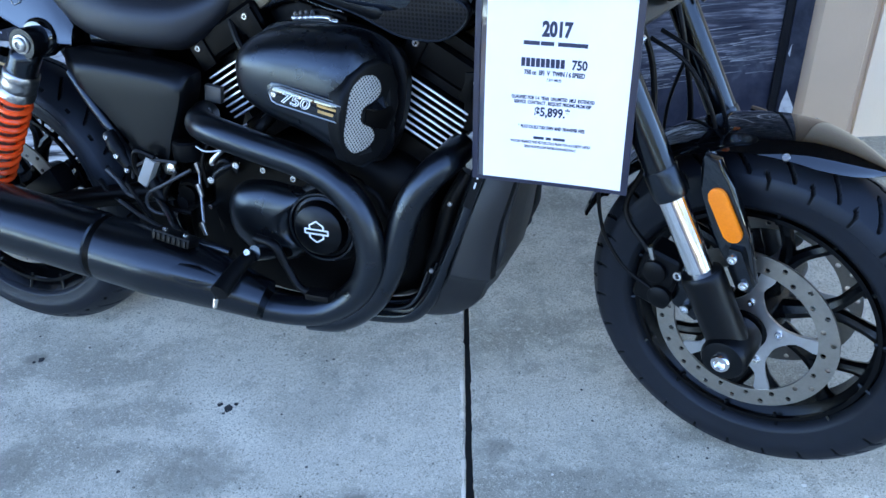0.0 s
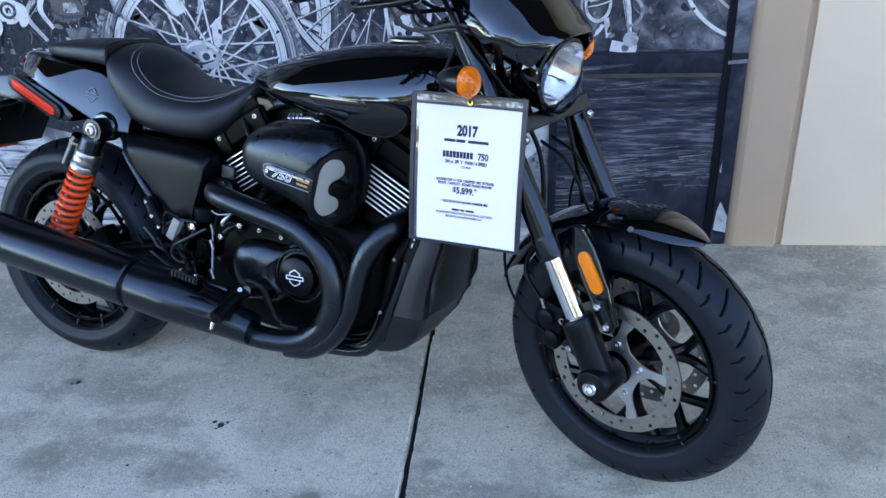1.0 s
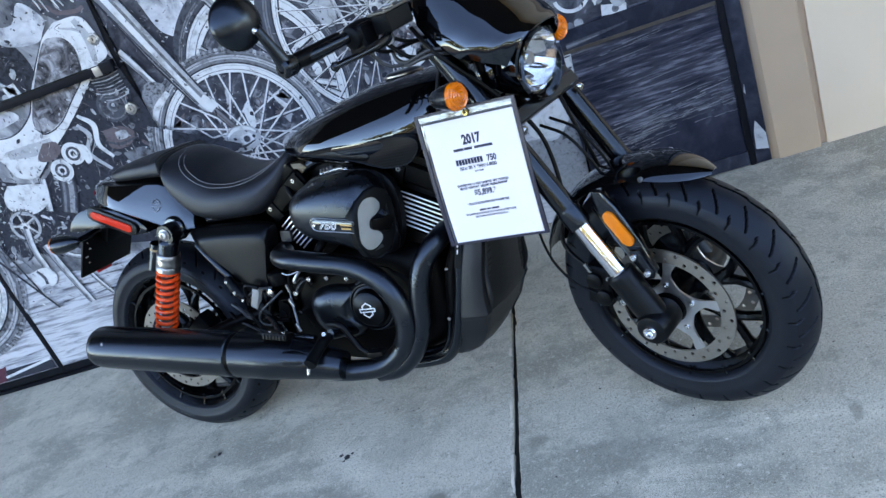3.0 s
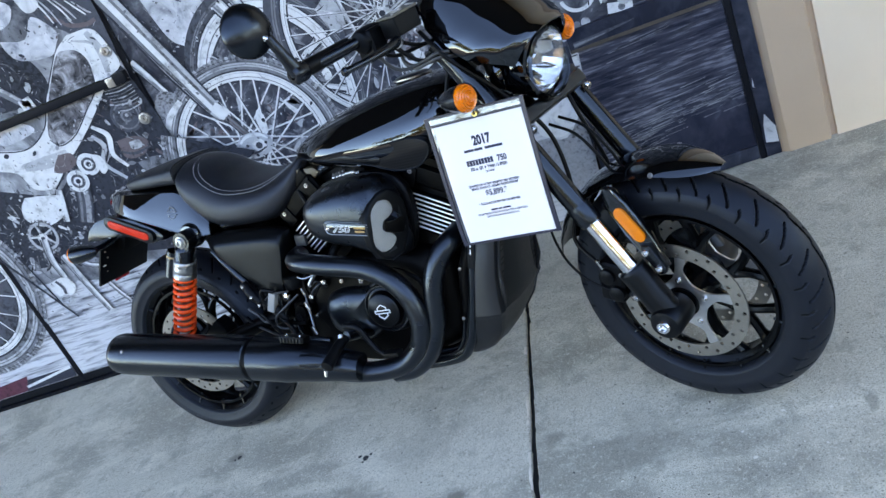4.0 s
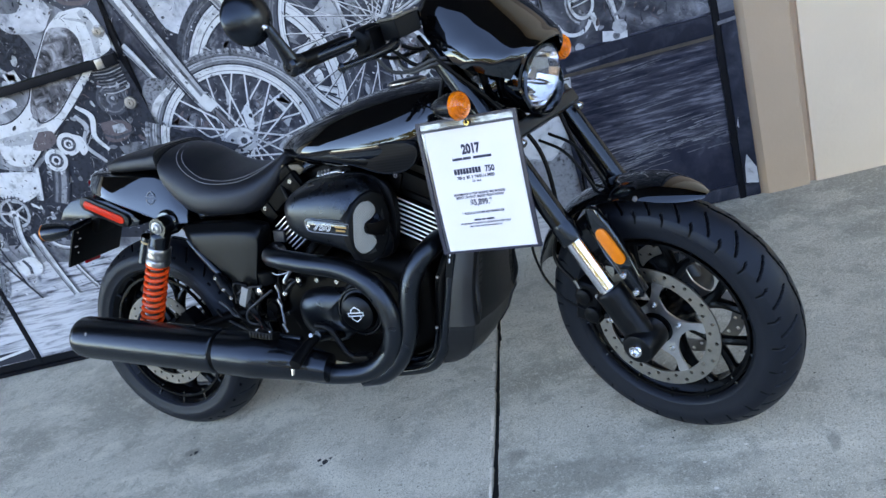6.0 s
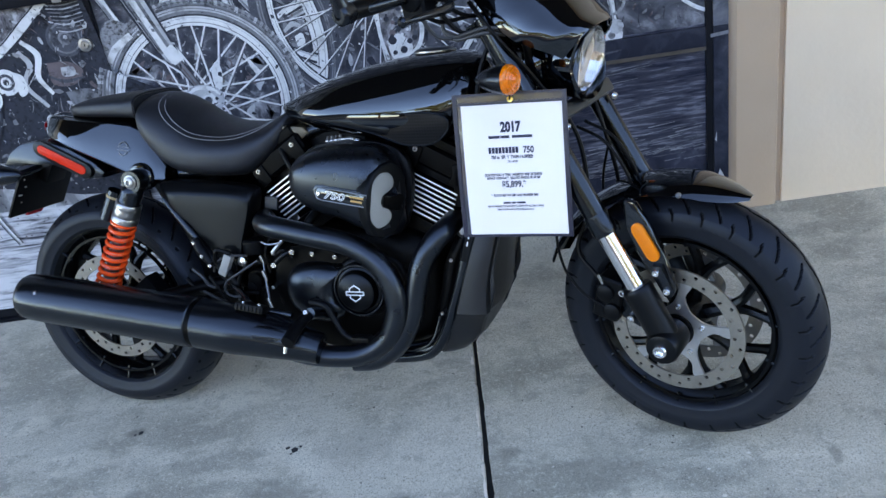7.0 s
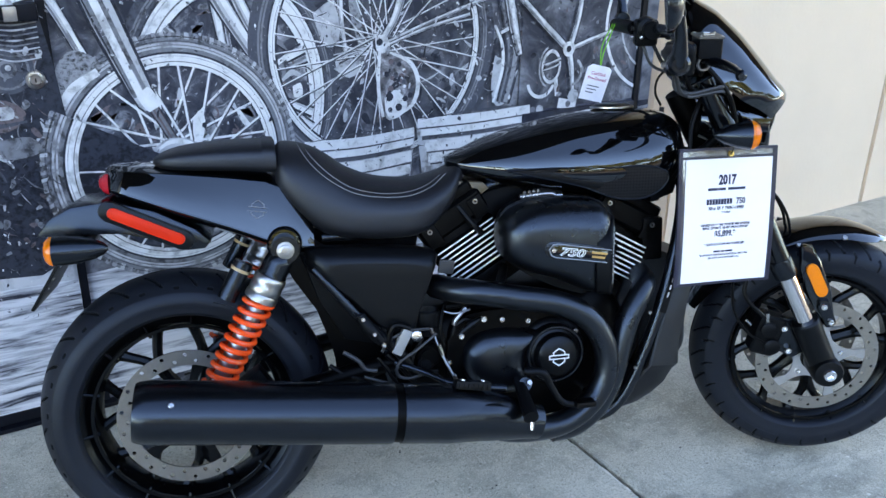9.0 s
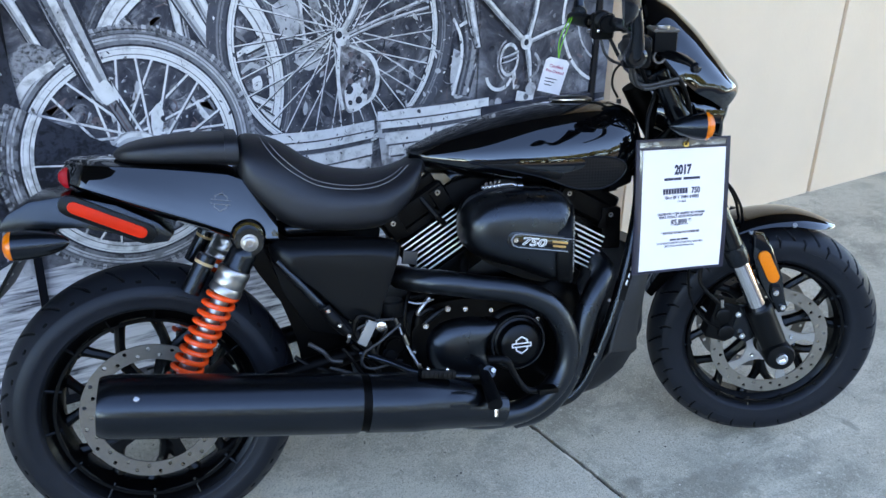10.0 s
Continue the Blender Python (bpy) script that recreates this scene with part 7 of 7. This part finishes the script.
# ---- price sign hanging from the turn signal ----
SG = BIKE @ Matrix.Translation((1.1985, -.166, .697)) @ Matrix.Rotation(radians(-0.3), 4, "Z")
sign = empty("price_sign", SG, "printed price sheet in a clear dark-edged plastic sleeve", "sign")
CLEAR = mat("clear_sleeve", (.06, .063, .075), .06, 0, .08, 20, .5, 30, .003, coat=1.0, spec=.8)
EDGE = mat("dark_sleeve_edge", (.012, .013, .028), .35, 0, .1, 60, .05)
PAPER = mat("white_paper", (.77, .71, .70), .6, 0, .015, 20, .05, 60, .001)
INK = mat("dark_ink", (.012, .014, .04), .6, bump=0)


def warp(bm, amp=.004):
    """A slight curl of the sheet."""
    for v in bm.verts:
        v.co.y += amp * math.sin(v.co.x * 13 + .6) + .006 * (v.co.z / .156) ** 2 * (1 if v.co.z < 0 else .3)
    return bm


def sheet(x0, x1, z0, z1, y0, y1, n=14):
    bm = bmesh.new()
    lo, hi = [], []
    for i in range(n + 1):
        for y, row in ((y0, lo), (y1, hi)):
            row.append([bm.verts.new((x0 + (x1 - x0) * i / n, y, z0 + (z1 - z0) * j / n)) for j in range(n + 1)])
    for i in range(n):
        for j in range(n):
            bm.faces.new((lo[i][j], lo[i + 1][j], lo[i + 1][j + 1], lo[i][j + 1]))
            bm.faces.new((hi[i][j], hi[i][j + 1], hi[i + 1][j + 1], hi[i + 1][j]))
    for i in range(n):
        bm.faces.new((lo[i][0], hi[i][0], hi[i + 1][0], lo[i + 1][0])); bm.faces.new((lo[i][n], lo[i + 1][n], hi[i + 1][n], hi[i][n]))
        bm.faces.new((lo[0][i], lo[0][i + 1], hi[0][i + 1], hi[0][i])); bm.faces.new((lo[n][i], hi[n][i], hi[n][i + 1], lo[n][i + 1]))
    return warp(bm)


part("sleeve", sheet(-.117, .117, -.152, .152, .0, .0012), CLEAR, sign, "clear plastic sleeve")
pp = part("paper", sheet(-.104, .111, -.150, .132, -.0018, -.0004), PAPER, sign, "white printed paper sheet")
part("sleeve_edge", sheet(-.1215, -.1125, -.156, .156, -.0028, .0022), EDGE, sign)
part("sleeve_edge", sheet(.1125, .1215, -.156, .156, -.0028, .0022), EDGE, sign)
part("sleeve_edge", sheet(-.1125, .1125, -.156, -.150, -.0028, .0022), EDGE, sign)
part("sleeve_edge", sheet(-.1125, .1125, .150, .156, -.0028, .0022), EDGE, sign)
part("sleeve_edge", sheet(-.1125, .1125, .132, .1375, -.0028, .0022), EDGE, sign)
part("eyelet", turned([(.003, -.003), (.0065, -.0035), (.0065, .002), (.003, .002)], 18, closed=True, centre=(.004, 0, .142)), mat("brass", (.6, .4, .12), .3, 1), sign, "brass eyelet")
part("cable_tie", tube([(.004, -.004, .142), (.008, -.012, .165), (.014, -.02, .19), (.012, .0, .195), (.004, .004, .16)], .0013, 6), HOSE, sign)


def line_text(s, z, size, bold=.0004, squeeze=.8):
    bm = lettering(s, size, bold + size * (.028 if size > .012 else .012), squeeze)
    for v in bm.verts:
        v.co = Vector((v.co.x, -.0022 + (-.0002 if v.co.z > 0 else 0), v.co.y + z))
    warp(bm)
    part("writing", bm, INK, pp, smooth=0)


def line_bars(z, h, spans):
    for a, b in spans:
        part("print_bar", sheet(a, b, z, z + h, -.0026, -.0019, 3), INK, pp)


line_text("2017", .0745, .029, .0007, .74)
line_bars(.0605, .0058, [(-.048, -.024), (-.0225, -.003), (.0025, .046)])
# model word as plain blocks, then its number
line_bars(.0288, .0128, [(-.0500 + k * .0073, -.0500 + k * .0073 + .0058) for k in range(9)])
bm = lettering("750", .019, .0007, .8)
for v in bm.verts:
    v.co = Vector((v.co.x + .036, -.0022 + (-.0002 if v.co.z > 0 else 0), v.co.y + .0288))
part("writing", warp(bm), INK, pp, smooth=0)
line_text("750 cc  EFI  V  TWIN / 6 SPEED", .0173, .0095, .0003, .72)
line_text("7,531 MILES", .009, .0055, .0001, .8)
line_text("QUALIFIED FOR 1-4  YEAR  UNLIMITED  MILE  EXTENDED", -.0196, .0072, .0002, .68)
line_text("SERVICE  CONTRACT . REQUEST PRICING FROM REP", -.027, .0072, .0002, .68)
line_text("$5,899.*", -.0445, .019, .0001, .82)
line_text("*  PLUS CA SLS TAX DMV AND TRANSFER FEES", -.0648, .0072, .0002, .68)
line_bars(-.0812, .004, [(-.026, -.01), (-.007, .001), (.004, .022)])
line_text("WE CAN FINANCE THIS MOTORCYCLE PLANS FOR ALL CREDIT LEVELS", -.0886, .0058, .0001, .66)
line_text("ZERO DOWN LOW RATES AVAILABLE O.A.C.", -.0959, .0058, .0001, .68)

# ---- hang tag on the far grip ----
TG = BIKE @ STEER @ Matrix.Translation((1.008, .318, 1.000))
tag = empty("hang_tag", TG, "white card tag on a green string", "tag")
part("string", tube([(.03, .065, .085), (.0, .03, .03), (-.004, .0, -.018), (.002, -.008, .02), (.035, .05, .09)], .0018, 6), mat("green_string", (.12, .5, .03), .5), tag, "green string")
card = part("card", plate([(-.022, -.02), (.026, -.02), (.036, -.028), (.033, -.118), (-.034, -.118), (-.034, -.03)], -.0005, .0005), mat("tag_card", (.82, .80, .84), .6, bump=0), tag, "white printed card", Matrix.Rotation(radians(14), 4, "Y") @ Matrix.Rotation(radians(12), 4, "Z"), smooth=0)
RED = mat("tag_red_print", (.45, .03, .12), .6, bump=0)
for k, w in enumerate((.014, .019)):
    bm = lettering(("Certified", "Pre-Owned")[k], .0125, .0002, .9)
    for v in bm.verts:
        v.co = Vector((v.co.x + .001, -.0008 + (-.0002 if v.co.z > 0 else 0), v.co.y - .047 - k * .014))
    part("writing", bm, RED, card, smooth=0)
for k in range(3):
    part("print_bar", box((.034 - .006 * k, .0006, .0022), (-.004 - .003 * k, -.0009, -.078 - k * .009)), bpy.data.materials["dark_ink"], card)

# ---- the far side of the lot, seen only as reflections in the paint ----
BARK = mat("bark", (.09, .065, .045), .9, 0, .3, 20, .5, 60, .01)
LEAF = mat("leaves", (.10, .105, .035), .7, 0, .5, 3, .0, big=.6)
rt = random.Random(21)


def make_tree(h, w):
    t = empty("tree", Matrix(), "broad leafy tree across the lot", "tree", "trees across the lot")
    trunk = tube([(0, 0, -.1), (.05, 0, h * .2), (-.05, .06, h * .42)], [.22, .16, .1], 8)
    limbs = []
    for k in range(6):
        a = k * 1.05
        e = Vector((math.cos(a) * w * .33, math.sin(a) * w * .33, h * rt.uniform(.4, .78)))
        tube([(-.03, .04, h * .36), e * .6 + Vector((0, 0, h * .2)), e], [.08, .05, .02], 6, 4, trunk)
        limbs.append(e)
    part("trunk", trunk, BARK, t)
    vs, fs = [], []
    for k in range(1500):
        c = rt.choice(limbs) + Vector((rt.gauss(0, w * .16), rt.gauss(0, w * .16), rt.gauss(.1, h * .09)))
        s = rt.uniform(.10, .26)
        u = Vector((rt.gauss(0, 1), rt.gauss(0, 1), rt.gauss(0, 1))).normalized()
        v = u.orthogonal().normalized()
        q = u.cross(v)
        i = len(vs)
        vs += [c + v * s, c + q * s * .7, c - v * s, c - q * s * .7]
        fs.append((i, i + 1, i + 2, i + 3))
    me = bpy.data.meshes.new("crown")
    me.from_pydata(vs, [], fs)
    me.materials.append(LEAF)
    c = new("crown", me)
    c.parent = t
    return t


t0 = make_tree(5.6, 5.0)
t0.matrix_basis = pose(-14, -27, -.06)
for x, y, s, r in ((-21, -30, 1.5, 60), (-7, -26, .95, 130), (-1.5, -28, 1.3, 200), (4, -33, 1.7, 20), (9.5, -25, 1.05, 280), (15, -30, 1.7, 90), (22, -28, 1.2, 170), (30, -24, 1.6, 240), (36, -14, 1.4, 30), (-29, -22, 1.5, 310), (-10.5, -33, 1.6, 75), (.8, -34, 1.45, 330), (-17, -34, 1.3, 210)):
    copy_thing(t0, pose(x, y, -.06, 0, 0, r) @ Matrix.Diagonal((s * 1.15, s * 1.15, s * 1.25, 1)))
hedge = [(-34 + k * 1.4, .35 + .3 * rt.random()) for k in range(50)]
vs, fs = [], []
for x, hgt in hedge:
    for k in range(90):
        c = Vector((x + rt.uniform(-.8, .8), -34 + rt.uniform(-.6, .6), hgt * 5.5 * rt.random()))
        s = rt.uniform(.12, .3)
        a = rt.uniform(0, 3.14)
        i = len(vs)
        vs += [c + Vector((s * math.cos(a), s * math.sin(a), -s)), c + Vector((s * math.cos(a), s * math.sin(a), s)), c + Vector((-s * math.cos(a), -s * math.sin(a), s)), c + Vector((-s * math.cos(a), -s * math.sin(a), -s))]
        fs.append((i, i + 1, i + 2, i + 3))
me = bpy.data.meshes.new("hedge")
me.from_pydata(vs, [], fs)
me.materials.append(mat("dry_hedge", (.10, .085, .035), .8, 0, .4, 3, 0, big=.5))
tagged(new("hedge", me), "dry hedge along the far edge of the lot", "hedge", kind="stuff")
